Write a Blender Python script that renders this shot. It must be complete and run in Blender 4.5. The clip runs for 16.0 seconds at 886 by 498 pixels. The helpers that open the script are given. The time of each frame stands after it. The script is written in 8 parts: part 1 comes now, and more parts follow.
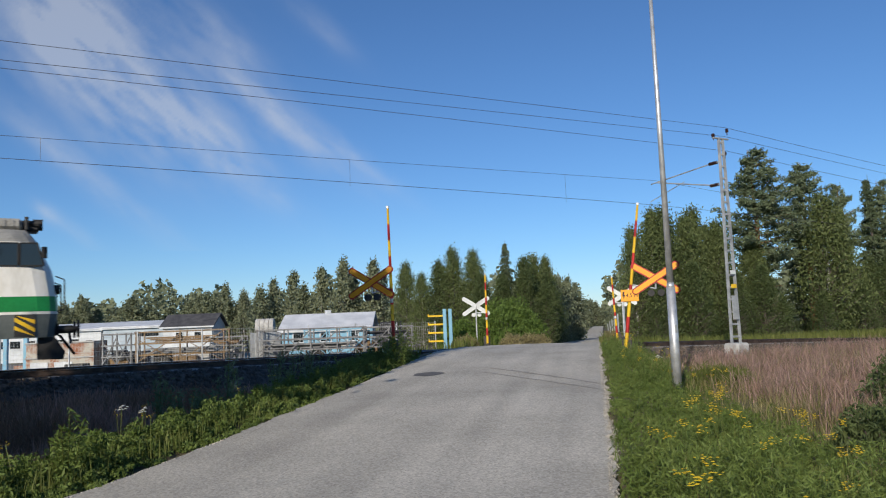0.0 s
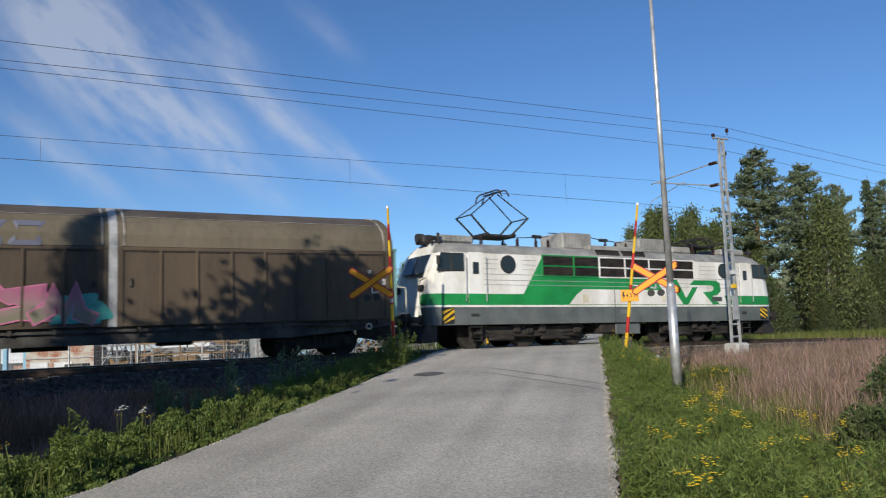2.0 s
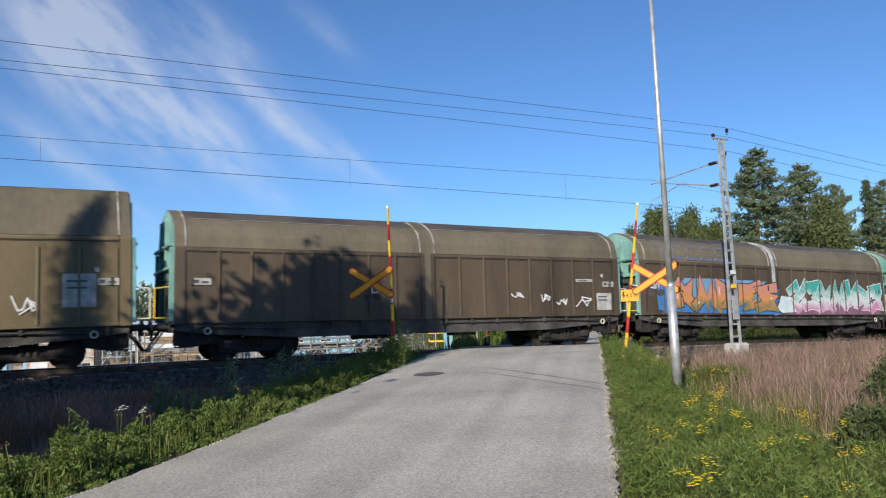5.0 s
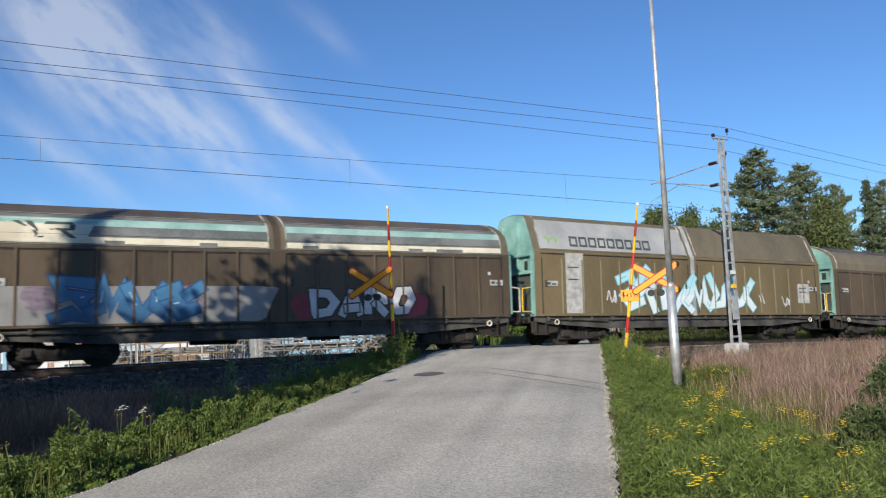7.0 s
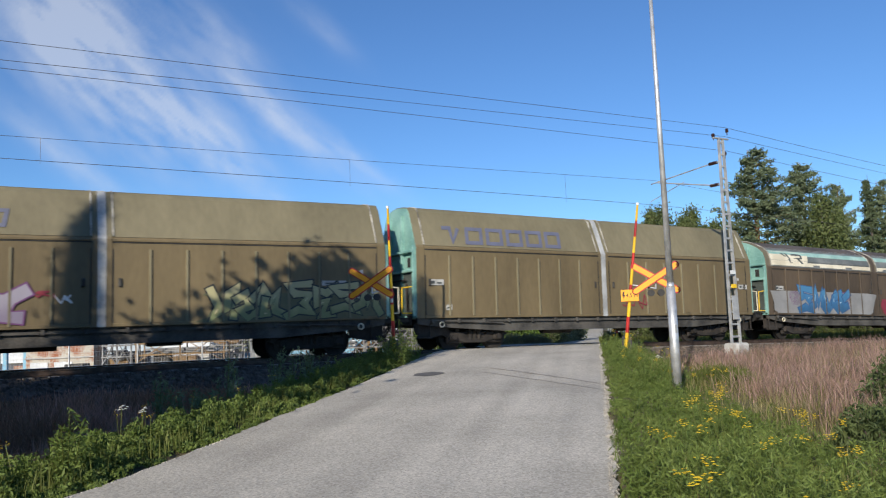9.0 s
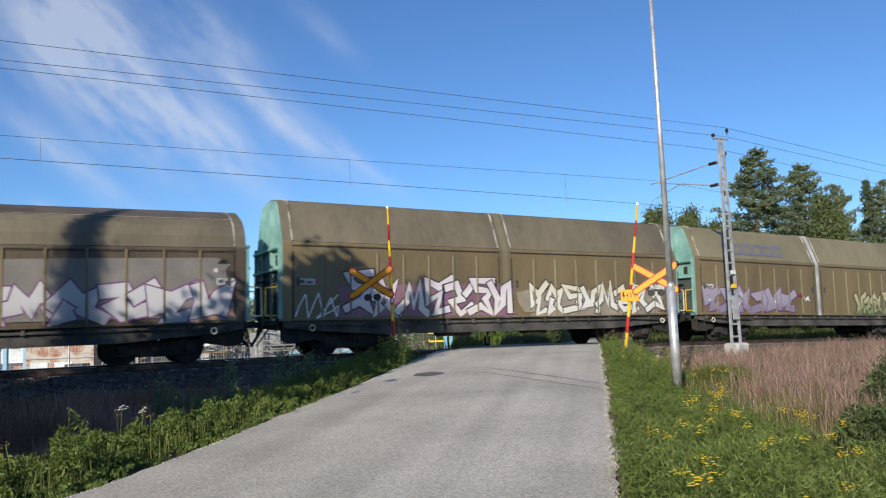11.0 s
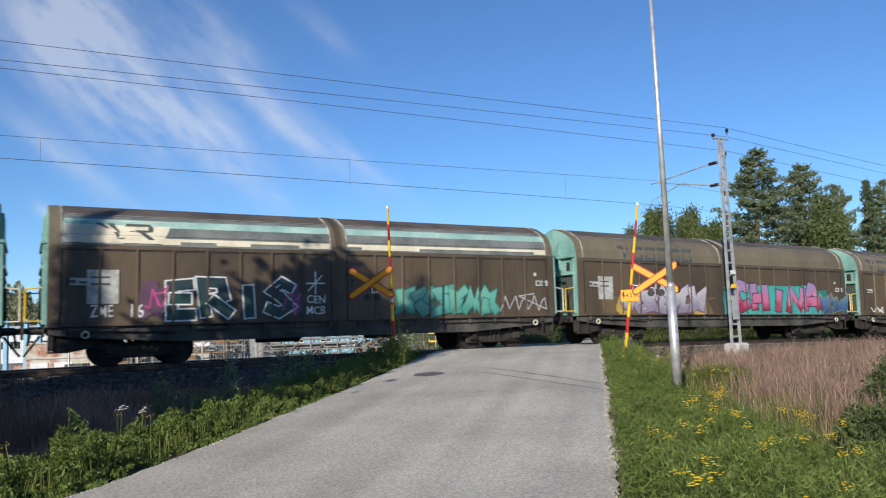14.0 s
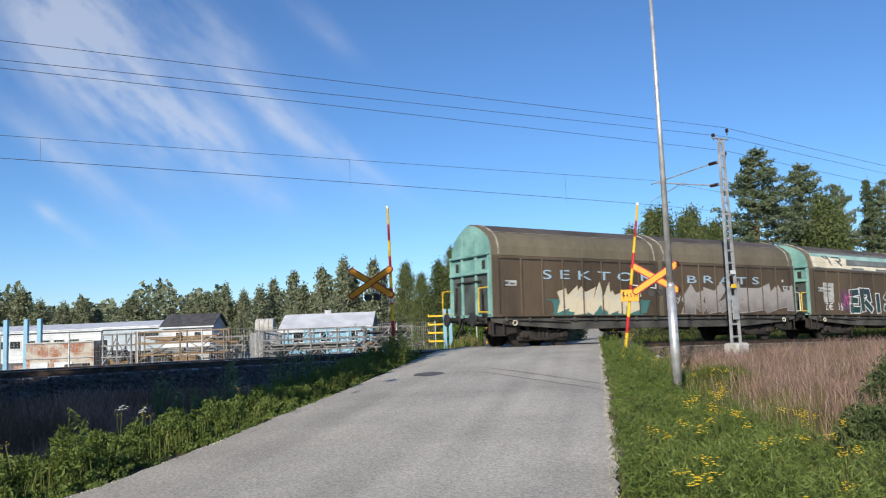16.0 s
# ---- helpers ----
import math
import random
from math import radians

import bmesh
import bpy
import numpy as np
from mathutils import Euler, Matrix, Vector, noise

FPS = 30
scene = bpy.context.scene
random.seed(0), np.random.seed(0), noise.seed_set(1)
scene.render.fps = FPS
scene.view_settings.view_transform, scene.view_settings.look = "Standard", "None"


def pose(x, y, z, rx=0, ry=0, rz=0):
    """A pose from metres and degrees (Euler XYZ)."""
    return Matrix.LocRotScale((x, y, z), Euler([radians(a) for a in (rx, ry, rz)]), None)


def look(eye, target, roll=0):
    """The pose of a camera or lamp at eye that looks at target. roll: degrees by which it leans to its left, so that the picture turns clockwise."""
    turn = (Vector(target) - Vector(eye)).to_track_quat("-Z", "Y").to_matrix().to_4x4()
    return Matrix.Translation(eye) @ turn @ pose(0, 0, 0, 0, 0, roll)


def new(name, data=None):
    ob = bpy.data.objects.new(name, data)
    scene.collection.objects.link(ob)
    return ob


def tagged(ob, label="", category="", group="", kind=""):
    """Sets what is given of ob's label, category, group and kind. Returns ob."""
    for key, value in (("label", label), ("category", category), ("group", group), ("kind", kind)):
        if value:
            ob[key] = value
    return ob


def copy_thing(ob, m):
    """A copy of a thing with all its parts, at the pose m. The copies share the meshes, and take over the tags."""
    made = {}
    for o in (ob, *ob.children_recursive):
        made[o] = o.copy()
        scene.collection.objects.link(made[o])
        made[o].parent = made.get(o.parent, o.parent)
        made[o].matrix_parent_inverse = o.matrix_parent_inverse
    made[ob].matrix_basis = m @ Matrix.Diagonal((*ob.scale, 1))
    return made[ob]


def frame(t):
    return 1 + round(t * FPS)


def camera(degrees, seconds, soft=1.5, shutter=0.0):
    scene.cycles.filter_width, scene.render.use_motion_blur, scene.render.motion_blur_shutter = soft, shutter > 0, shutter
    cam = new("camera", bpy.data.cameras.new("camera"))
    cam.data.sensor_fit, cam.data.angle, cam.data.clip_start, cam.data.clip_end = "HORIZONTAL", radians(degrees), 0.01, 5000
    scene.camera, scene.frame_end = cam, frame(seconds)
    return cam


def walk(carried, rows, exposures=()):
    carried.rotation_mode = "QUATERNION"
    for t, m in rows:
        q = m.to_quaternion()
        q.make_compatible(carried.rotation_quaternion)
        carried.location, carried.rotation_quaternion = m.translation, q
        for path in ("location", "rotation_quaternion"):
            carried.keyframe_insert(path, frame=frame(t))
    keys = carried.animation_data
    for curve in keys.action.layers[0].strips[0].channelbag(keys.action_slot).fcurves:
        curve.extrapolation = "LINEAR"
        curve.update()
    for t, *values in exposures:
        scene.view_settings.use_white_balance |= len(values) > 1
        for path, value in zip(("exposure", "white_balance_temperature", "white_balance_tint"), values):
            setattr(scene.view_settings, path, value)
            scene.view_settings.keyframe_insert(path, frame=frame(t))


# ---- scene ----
# World: x runs along the railway, the way the train goes; y away from the road's near side; rail head about z = 0.
EYE = Vector((0.0, -23.89, 0.83))
HEAD, TILT, LEAN = radians(29.33), radians(5.74), -2.24
cam = camera(61.67, 16.0, soft=1.15, shutter=0.12)
AIM = EYE + Vector((math.sin(HEAD) * math.cos(TILT), math.cos(HEAD) * math.cos(TILT), math.sin(TILT))) * 20
walk(cam, [(0.0, look(EYE, AIM, LEAN)), (16.0, look(EYE, AIM, LEAN))], exposures=[(0.0, -0.05), (1.3, -0.08), (2.2, 0.05), (3.5, 0.27), (16.0, 0.3)])

# ---- light ----
SUN_AZ, SUN_EL = radians(228.5), radians(24.8)   # the way to the sun: azimuth from +y towards +x
to_sun = Vector((math.sin(SUN_AZ) * math.cos(SUN_EL), math.cos(SUN_AZ) * math.cos(SUN_EL), math.sin(SUN_EL)))
sun_data = bpy.data.lights.new("sun", "SUN")
sun_data.energy, sun_data.angle, sun_data.color = 4.7, radians(0.55), (1.0, 0.91, 0.78)
sun = new("sun", sun_data)
sun.matrix_world = look(to_sun * 100, (0, 0, 0))
world = bpy.data.worlds.new("world")
scene.world = world
world.use_nodes = True
sky = world.node_tree.nodes.new("ShaderNodeTexSky")
sky.sky_type, sky.sun_disc, sky.sun_elevation, sky.sun_rotation = "NISHITA", False, SUN_EL, SUN_AZ
sky.air_density, sky.dust_density, sky.ozone_density = 1.0, 0.0, 8.6
back = world.node_tree.nodes["Background"]
back.inputs[1].default_value = 0.114
world.node_tree.links.new(sky.outputs[0], back.inputs[0])


# ---- materials ----
def mat(name, a, b, scale=3.0, fine=40.0, rough=0.7, metal=0.0, bump=0.15, spread=0.5, coord="Object", stretch=(1, 1, 1), vary=0.0, spec=0.5):
    """A surface of two tones mixed by coarse and fine noise, with fine relief; vary: how far single pieces differ in value."""
    m = bpy.data.materials.new(name)
    m.use_nodes = True
    nt, n = m.node_tree, m.node_tree.nodes
    bs = n["Principled BSDF"]
    tc, mp = n.new("ShaderNodeTexCoord"), n.new("ShaderNodeMapping")
    mp.inputs["Scale"].default_value = stretch
    nt.links.new(tc.outputs[coord], mp.inputs[0])
    n1, n2 = n.new("ShaderNodeTexNoise"), n.new("ShaderNodeTexNoise")
    n1.inputs["Scale"].default_value, n1.inputs["Detail"].default_value = scale, 5
    n2.inputs["Scale"].default_value, n2.inputs["Detail"].default_value = fine, 3
    for q in (n1, n2):
        nt.links.new(mp.outputs[0], q.inputs["Vector"])
    mx = n.new("ShaderNodeMath")
    mx.operation = "MULTIPLY_ADD"
    mx.inputs[1].default_value = 0.35
    nt.links.new(n2.outputs[0], mx.inputs[0])
    nt.links.new(n1.outputs[0], mx.inputs[2])
    rp = n.new("ShaderNodeValToRGB")
    rp.color_ramp.elements[0].position, rp.color_ramp.elements[1].position = 0.675 - spread * 0.3, 0.675 + spread * 0.3
    rp.color_ramp.elements[0].color, rp.color_ramp.elements[1].color = (*a, 1), (*b, 1)
    nt.links.new(mx.outputs[0], rp.inputs[0])
    col = rp.outputs[0]
    if vary:
        oi, hs, mr = n.new("ShaderNodeObjectInfo"), n.new("ShaderNodeHueSaturation"), n.new("ShaderNodeMapRange")
        mr.inputs[3].default_value, mr.inputs[4].default_value = 1 - vary, 1 + vary
        nt.links.new(oi.outputs["Random"], mr.inputs[0])
        nt.links.new(mr.outputs[0], hs.inputs["Value"])
        nt.links.new(col, hs.inputs["Color"])
        col = hs.outputs[0]
    nt.links.new(col, bs.inputs["Base Color"])
    bs.inputs["Roughness"].default_value, bs.inputs["Metallic"].default_value = rough, metal
    bs.inputs["Specular IOR Level"].default_value = spec
    if bump:
        bp = n.new("ShaderNodeBump")
        bp.inputs["Strength"].default_value, bp.inputs["Distance"].default_value = bump, 0.02
        nt.links.new(n2.outputs[0], bp.inputs["Height"])
        nt.links.new(bp.outputs[0], bs.inputs["Normal"])
    return m


def leafy(name, a, b, scale=1.5, through_light=0.35):
    """Foliage: tone differs from leaf to leaf and from branch to branch, with some light passing through."""
    m = mat(name, a, b, scale=scale, fine=9.0, rough=0.6, bump=0, spread=0.9, spec=0.25)
    nt, n = m.node_tree, m.node_tree.nodes
    bs = n["Principled BSDF"]
    src = bs.inputs["Base Color"].links[0].from_socket
    geo, hs, mr = n.new("ShaderNodeNewGeometry"), n.new("ShaderNodeHueSaturation"), n.new("ShaderNodeMapRange")
    mr.inputs[3].default_value, mr.inputs[4].default_value = 0.72, 1.3
    nt.links.new(geo.outputs["Random Per Island"], mr.inputs[0])
    nt.links.new(mr.outputs[0], hs.inputs["Value"])
    nt.links.new(src, hs.inputs["Color"])
    nt.links.new(hs.outputs[0], bs.inputs["Base Color"])
    tr, mix = n.new("ShaderNodeBsdfTranslucent"), n.new("ShaderNodeMixShader")
    nt.links.new(hs.outputs[0], tr.inputs["Color"])
    mix.inputs[0].default_value = through_light
    nt.links.new(bs.outputs[0], mix.inputs[1])
    nt.links.new(tr.outputs[0], mix.inputs[2])
    nt.links.new(mix.outputs[0], n["Material Output"].inputs[0])
    return m


def plain(name, c, rough=0.5, metal=0.0, k=0.82):
    return mat(name, tuple(v * k for v in c), c, scale=1.3, fine=18, rough=rough, metal=metal, bump=0.04)


def asphalt():
    """Worn asphalt: pale wheel tracks along the road, patches, and a coarse speckle of stones."""
    m = mat("asphalt_worn", (0.315, 0.295, 0.25), (0.475, 0.443, 0.378), scale=0.5, fine=22, rough=0.92, bump=0.5, spread=0.8)
    nt, n = m.node_tree, m.node_tree.nodes
    bs = n["Principled BSDF"]
    src = bs.inputs["Base Color"].links[0].from_socket
    tc, mp, st, sp = n.new("ShaderNodeTexCoord"), n.new("ShaderNodeMapping"), n.new("ShaderNodeTexNoise"), n.new("ShaderNodeTexVoronoi")
    mp.vector_type = "TEXTURE"
    mp.inputs["Rotation"].default_value, mp.inputs["Scale"].default_value = (0, 0, radians(-40.71)), (0.6, 14.0, 1)
    st.inputs["Scale"].default_value, st.inputs["Detail"].default_value, sp.inputs["Scale"].default_value = 1.0, 4, 45
    nt.links.new(tc.outputs["Object"], mp.inputs[0])
    nt.links.new(mp.outputs[0], st.inputs["Vector"])
    nt.links.new(tc.outputs["Object"], sp.inputs["Vector"])
    col = src
    for sock, lo, hi, a, b in ((st.outputs[0], 0.3, 0.7, 0.86, 1.12), (sp.outputs["Color"], 0.0, 1.0, 0.68, 1.34)):
        mr, hs = n.new("ShaderNodeMapRange"), n.new("ShaderNodeHueSaturation")
        for k, v in zip((1, 2, 3, 4), (lo, hi, a, b)):
            mr.inputs[k].default_value = v
        nt.links.new(sock, mr.inputs[0])
        nt.links.new(mr.outputs[0], hs.inputs["Value"])
        nt.links.new(col, hs.inputs["Color"])
        col = hs.outputs[0]
    nt.links.new(col, bs.inputs["Base Color"])
    return m


M_ASPHALT = asphalt()
M_GRAVEL = mat("gravel_edge", (0.27, 0.25, 0.215), (0.48, 0.45, 0.395), scale=5, fine=40, rough=0.95, bump=0.6)
M_EARTH = mat("earth_grassy", (0.06, 0.052, 0.025), (0.14, 0.112, 0.062), scale=0.6, fine=8, rough=0.95, bump=0.5)
M_YARD = mat("yard_gravel", (0.12, 0.115, 0.1), (0.24, 0.225, 0.195), scale=0.4, fine=14, rough=0.95, bump=0.4)
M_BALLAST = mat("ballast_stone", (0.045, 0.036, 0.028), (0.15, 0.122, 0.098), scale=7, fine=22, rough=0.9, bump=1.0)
M_RAIL = mat("rail_steel", (0.05, 0.035, 0.028), (0.12, 0.085, 0.065), scale=4, fine=60, rough=0.6, metal=0.6)
M_RAILTOP = plain("rail_polished", (0.55, 0.55, 0.55), rough=0.25, metal=1.0)
M_SLEEPER = mat("sleeper_concrete", (0.2, 0.19, 0.18), (0.32, 0.31, 0.29), vary=0.15)
M_RUBBER = mat("crossing_panel", (0.03, 0.03, 0.03), (0.06, 0.058, 0.055), rough=0.85)
M_WHITE = mat("loco_white", (0.62, 0.6, 0.53), (0.82, 0.81, 0.76), scale=1.2, fine=14, rough=0.38, bump=0.02, stretch=(1, 1, 0.35))
M_GREEN = mat("loco_green", (0.01, 0.2, 0.045), (0.016, 0.29, 0.07), scale=1.0, fine=14, rough=0.38, bump=0.02)
M_GREY = mat("loco_grey", (0.085, 0.1, 0.095), (0.13, 0.145, 0.14), scale=1.4, fine=16, rough=0.5, bump=0.03)
M_ROOFGREY = mat("loco_roof", (0.2, 0.2, 0.185), (0.34, 0.335, 0.31), scale=1.6, fine=14, rough=0.6, bump=0.05)
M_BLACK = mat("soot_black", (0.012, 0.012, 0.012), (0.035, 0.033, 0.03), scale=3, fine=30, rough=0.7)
M_UNDER = mat("underframe_grime", (0.012, 0.01, 0.008), (0.036, 0.03, 0.025), scale=2, fine=18, rough=0.85)
M_BEAM = mat("solebar_dusty", (0.028, 0.027, 0.025), (0.085, 0.08, 0.07), scale=1.4, fine=16, rough=0.8)
M_GRILLE = mat("grille_dark", (0.02, 0.017, 0.015), (0.05, 0.042, 0.036), scale=3, fine=30, rough=0.6)
M_YELLOW = mat("warning_yellow", (0.6, 0.36, 0.01), (0.8, 0.52, 0.02), scale=2, fine=30, rough=0.45, bump=0.03)
M_RED = mat("barrier_red", (0.3, 0.012, 0.012), (0.5, 0.025, 0.02), scale=2, fine=30, rough=0.45, bump=0.03)
M_ORANGE = plain("sign_orange", (0.9, 0.36, 0.01), rough=0.4)
M_SIGNWHITE = plain("sign_grey_white", (0.62, 0.64, 0.62), rough=0.5)
M_GALV = mat("galvanised_steel", (0.42, 0.43, 0.43), (0.66, 0.67, 0.67), scale=4, fine=35, rough=0.42, metal=0.6, bump=0.05)
M_MAST = mat("mast_zinc", (0.3, 0.31, 0.31), (0.5, 0.51, 0.5), scale=3, fine=30, rough=0.55, metal=0.4)
M_CONC = mat("concrete", (0.33, 0.32, 0.3), (0.5, 0.49, 0.46), scale=3, fine=40, rough=0.9, bump=0.3)
M_CERAMIC = plain("insulator_brown", (0.05, 0.025, 0.02), rough=0.25)
M_WIRE = plain("wire_copper", (0.09, 0.08, 0.075), rough=0.5, metal=0.5)
M_WAGON = mat("wagon_brown", (0.044, 0.032, 0.020), (0.102, 0.074, 0.046), scale=0.7, fine=9, rough=0.62, bump=0.04, stretch=(1, 1, 0.22), spread=0.6)
M_WAGON_TAN = mat("wagon_tan", (0.098, 0.074, 0.037), (0.18, 0.138, 0.07), scale=0.6, fine=9, rough=0.62, bump=0.04, stretch=(1, 1, 0.3), spread=0.8)
M_DUST = mat("wagon_upper_dust", (0.085, 0.072, 0.047), (0.170, 0.145, 0.098), scale=0.7, fine=7, rough=0.7, bump=0.03, stretch=(1, 1, 0.25), spread=0.8)
M_DUST_TAN = mat("wagon_upper_tan", (0.125, 0.11, 0.065), (0.21, 0.185, 0.112), scale=0.6, fine=7, rough=0.7, bump=0.03, stretch=(1, 1, 0.25), spread=0.8)
M_ROOF = mat("wagon_roof", (0.054, 0.043, 0.034), (0.104, 0.086, 0.068), scale=0.8, fine=10, rough=0.7)
M_TURQ = mat("wagon_turquoise", (0.128, 0.272, 0.242), (0.238, 0.425, 0.374), scale=1.6, fine=16, rough=0.55, bump=0.04)
M_CREAM = mat("band_cream", (0.55, 0.5, 0.37), (0.74, 0.69, 0.54), scale=1.2, fine=12, rough=0.55)
M_BANDTURQ = mat("band_turquoise", (0.2, 0.36, 0.32), (0.36, 0.53, 0.47), scale=1.2, fine=12, rough=0.55, stretch=(1, 1, 0.4))
M_BANDGREY = mat("band_grey", (0.1, 0.115, 0.11), (0.19, 0.2, 0.19), scale=1.2, fine=12, rough=0.55)
M_SILVER = mat("band_silver", (0.281, 0.289, 0.285), (0.391, 0.399, 0.391), scale=0.9, fine=12, rough=0.45)
M_LIGHTGREY = mat("strip_light_grey", (0.27, 0.28, 0.28), (0.46, 0.47, 0.47), scale=1.5, fine=14, rough=0.5)
# grime and the neighbouring wagon's shade, together in one dark colour
M_GRIME_SHADE = mat("end_grime_shade", (0.025, 0.03, 0.028), (0.085, 0.105, 0.095), scale=1.3, fine=12, rough=0.75, spread=0.7)
M_SEAL = mat("seal_worn", (0.12, 0.11, 0.09), (0.5, 0.48, 0.42), scale=2.2, fine=14, rough=0.6, spread=0.5)
M_LOGOBLUE = plain("faded_blue", (0.13, 0.14, 0.2), rough=0.6)
M_LOGODARK = plain("logo_dark", (0.07, 0.08, 0.08), rough=0.6)
M_LOGOLIME = plain("logo_lime", (0.25, 0.5, 0.12), rough=0.5)
M_TAG = mat("tag_plate", (0.3, 0.3, 0.28), (0.5, 0.5, 0.47), scale=4, fine=40, rough=0.6)


def glass(name, tint):
    m = bpy.data.materials.new(name)
    m.use_nodes = True
    b = m.node_tree.nodes["Principled BSDF"]
    b.inputs["Base Color"].default_value, b.inputs["Roughness"].default_value, b.inputs["Specular IOR Level"].default_value = (*tint, 1), 0.06, 0.7
    return m


M_PANE = glass("window_glass_dark", (0.015, 0.02, 0.022))


# ---- mesh helpers ----
def part(name, bm, material, parent=None, label="", smooth=False):
    me = bpy.data.meshes.new(name)
    bmesh.ops.recalc_face_normals(bm, faces=bm.faces)
    if smooth:
        for f in bm.faces:
            f.smooth = True
    bm.to_mesh(me)
    bm.free()
    for m in (material if isinstance(material, (list, tuple)) else (material,)):
        me.materials.append(m)
    ob = new(name, me)
    if parent:
        ob.parent = parent
    if label:
        ob["label"] = label
    return ob


def thing(name, label, category, group="", kind=""):
    return tagged(new(name), label, category, group, kind)


def box(bm, c, d, bevel=0.0, rot=None, mi=0):
    """A box of size d about c, its edges broken by bevel."""
    r = bmesh.ops.create_cube(bm, size=1.0)
    vs = r["verts"]
    for v in vs:
        v.co = Vector((v.co.x * d[0], v.co.y * d[1], v.co.z * d[2]))
    fs = {f for v in vs for f in v.link_faces}
    if bevel:
        es = list({e for v in vs for e in v.link_edges})
        out = bmesh.ops.bevel(bm, geom=es, offset=bevel, segments=1, affect="EDGES", profile=0.5)
        vs = list({v for f in out["faces"] for v in f.verts} | {v for v in vs if v.is_valid})
        fs = {f for v in vs for f in v.link_faces}
    for f in fs:
        f.material_index = mi
    m = Matrix.Translation(c) @ (rot.to_4x4() if rot else Matrix.Identity(4))
    for v in vs:
        v.co = m @ v.co
    return vs


def rod(bm, a, b, r1, r2=None, n=8, mi=0):
    """A round bar from a to b, tapering from r1 to r2."""
    a, b = Vector(a), Vector(b)
    r2 = r1 if r2 is None else r2
    q = (b - a).to_track_quat("Z", "Y").to_matrix()
    rings = []
    for p, r in ((a, r1), (b, r2)):
        rings.append([bm.verts.new(p + q @ Vector((r * math.cos(2 * math.pi * i / n), r * math.sin(2 * math.pi * i / n), 0))) for i in range(n)])
    fs = [bm.faces.new((rings[0][i], rings[0][(i + 1) % n], rings[1][(i + 1) % n], rings[1][i])) for i in range(n)]
    fs += [bm.faces.new(rings[0][::-1]), bm.faces.new(rings[1])]
    for f in fs:
        f.material_index = mi


def slab(bm, pts, y0, y1, mi=0):
    """A prism: the outline pts in (x, z), from y0 to y1."""
    a = [bm.verts.new((x, y0, z)) for x, z in pts]
    b = [bm.verts.new((x, y1, z)) for x, z in pts]
    n = len(pts)
    fs = [bm.faces.new(a), bm.faces.new(b[::-1])]
    fs += [bm.faces.new((a[i], b[i], b[(i + 1) % n], a[(i + 1) % n])) for i in range(n)]
    for f in fs:
        f.material_index = mi


def loft(bm, rings, caps=True, mat_of=None):
    vs = [[bm.verts.new(p) for p in r] for r in rings]
    n = len(rings[0])
    for r0, r1 in zip(vs, vs[1:]):
        for i in range(n):
            f = bm.faces.new((r0[i], r0[(i + 1) % n], r1[(i + 1) % n], r1[i]))
            if mat_of:
                f.material_index = mat_of(f.calc_center_median())
    if caps:
        for r in (vs[0][::-1], vs[-1]):
            f = bm.faces.new(r)
            if mat_of:
                f.material_index = mat_of(f.calc_center_median())


def cloud_mesh(name, verts, faces, material):
    """A mesh from numpy arrays of corners and of equal-sized faces."""
    me = bpy.data.meshes.new(name)
    k = faces.shape[1]
    me.vertices.add(len(verts))
    me.vertices.foreach_set("co", np.ascontiguousarray(verts, dtype=np.float32).ravel())
    me.loops.add(faces.size)
    me.loops.foreach_set("vertex_index", np.ascontiguousarray(faces, dtype=np.int32).ravel())
    me.polygons.add(len(faces))
    me.polygons.foreach_set("loop_start", np.arange(0, faces.size, k, dtype=np.int32))
    me.update(calc_edges=True)
    me.materials.append(material)
    return me


# ---- the lie of the land ----
CROWN, FALL = -2.74, 0.000453
ROAD_HEAD = radians(40.71)
RU, RR = np.array([math.sin(ROAD_HEAD), math.cos(ROAD_HEAD)]), np.array([math.cos(ROAD_HEAD), -math.sin(ROAD_HEAD)])
ROAD_L, ROAD_R = -5.25, 0.08


def track_z(s):
    """Height of the rail head along the railway, a gentle hump with straight grades beyond."""
    s = np.asarray(s, float) - CROWN
    lo, hi = -30.0, 60.0
    c = np.clip(s, lo, hi)
    return -FALL * (c * c + 2 * c * (s - c))


def road_xy(a, l):
    return EYE.x + a * RU[0] + l * RR[0], EYE.y + a * RU[1] + l * RR[1]


def road_al(x, y):
    dx, dy = x - EYE.x, y - EYE.y
    return dx * RU[0] + dy * RU[1], dx * RR[0] + dy * RR[1]


def smooth(e0, e1, v):
    t = np.clip((v - e0) / (e1 - e0), 0, 1)
    return t * t * (3 - 2 * t)


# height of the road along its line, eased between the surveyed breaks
ROAD_A = np.arange(-80.0, 900.0, 0.5)
ROAD_H = np.interp(ROAD_A, [-60, 8, 10, 12, 15, 17, 19.3, 22, 25, 28, 32, 38, 60, 100, 180, 300, 420, 900],
                   [-0.8, -0.77, -0.69, -0.6, -0.51, -0.42, -0.3, -0.19, -0.13, -0.14, -0.24, -0.5, -1.25, -2.4, -3.7, -3.75, -4.0, -6.0])
ROAD_H = np.convolve(np.pad(ROAD_H, 6, mode="edge"), np.hanning(15)[1:-1] / np.hanning(15).sum(), mode="valid")


def road_z(x, y):
    a, _ = road_al(x, y)
    z = np.interp(a, ROAD_A, ROAD_H)
    w = 1 - smooth(1.2, 4.2, np.abs(y))
    return w * (track_z(x) + 0.0) + (1 - w) * z


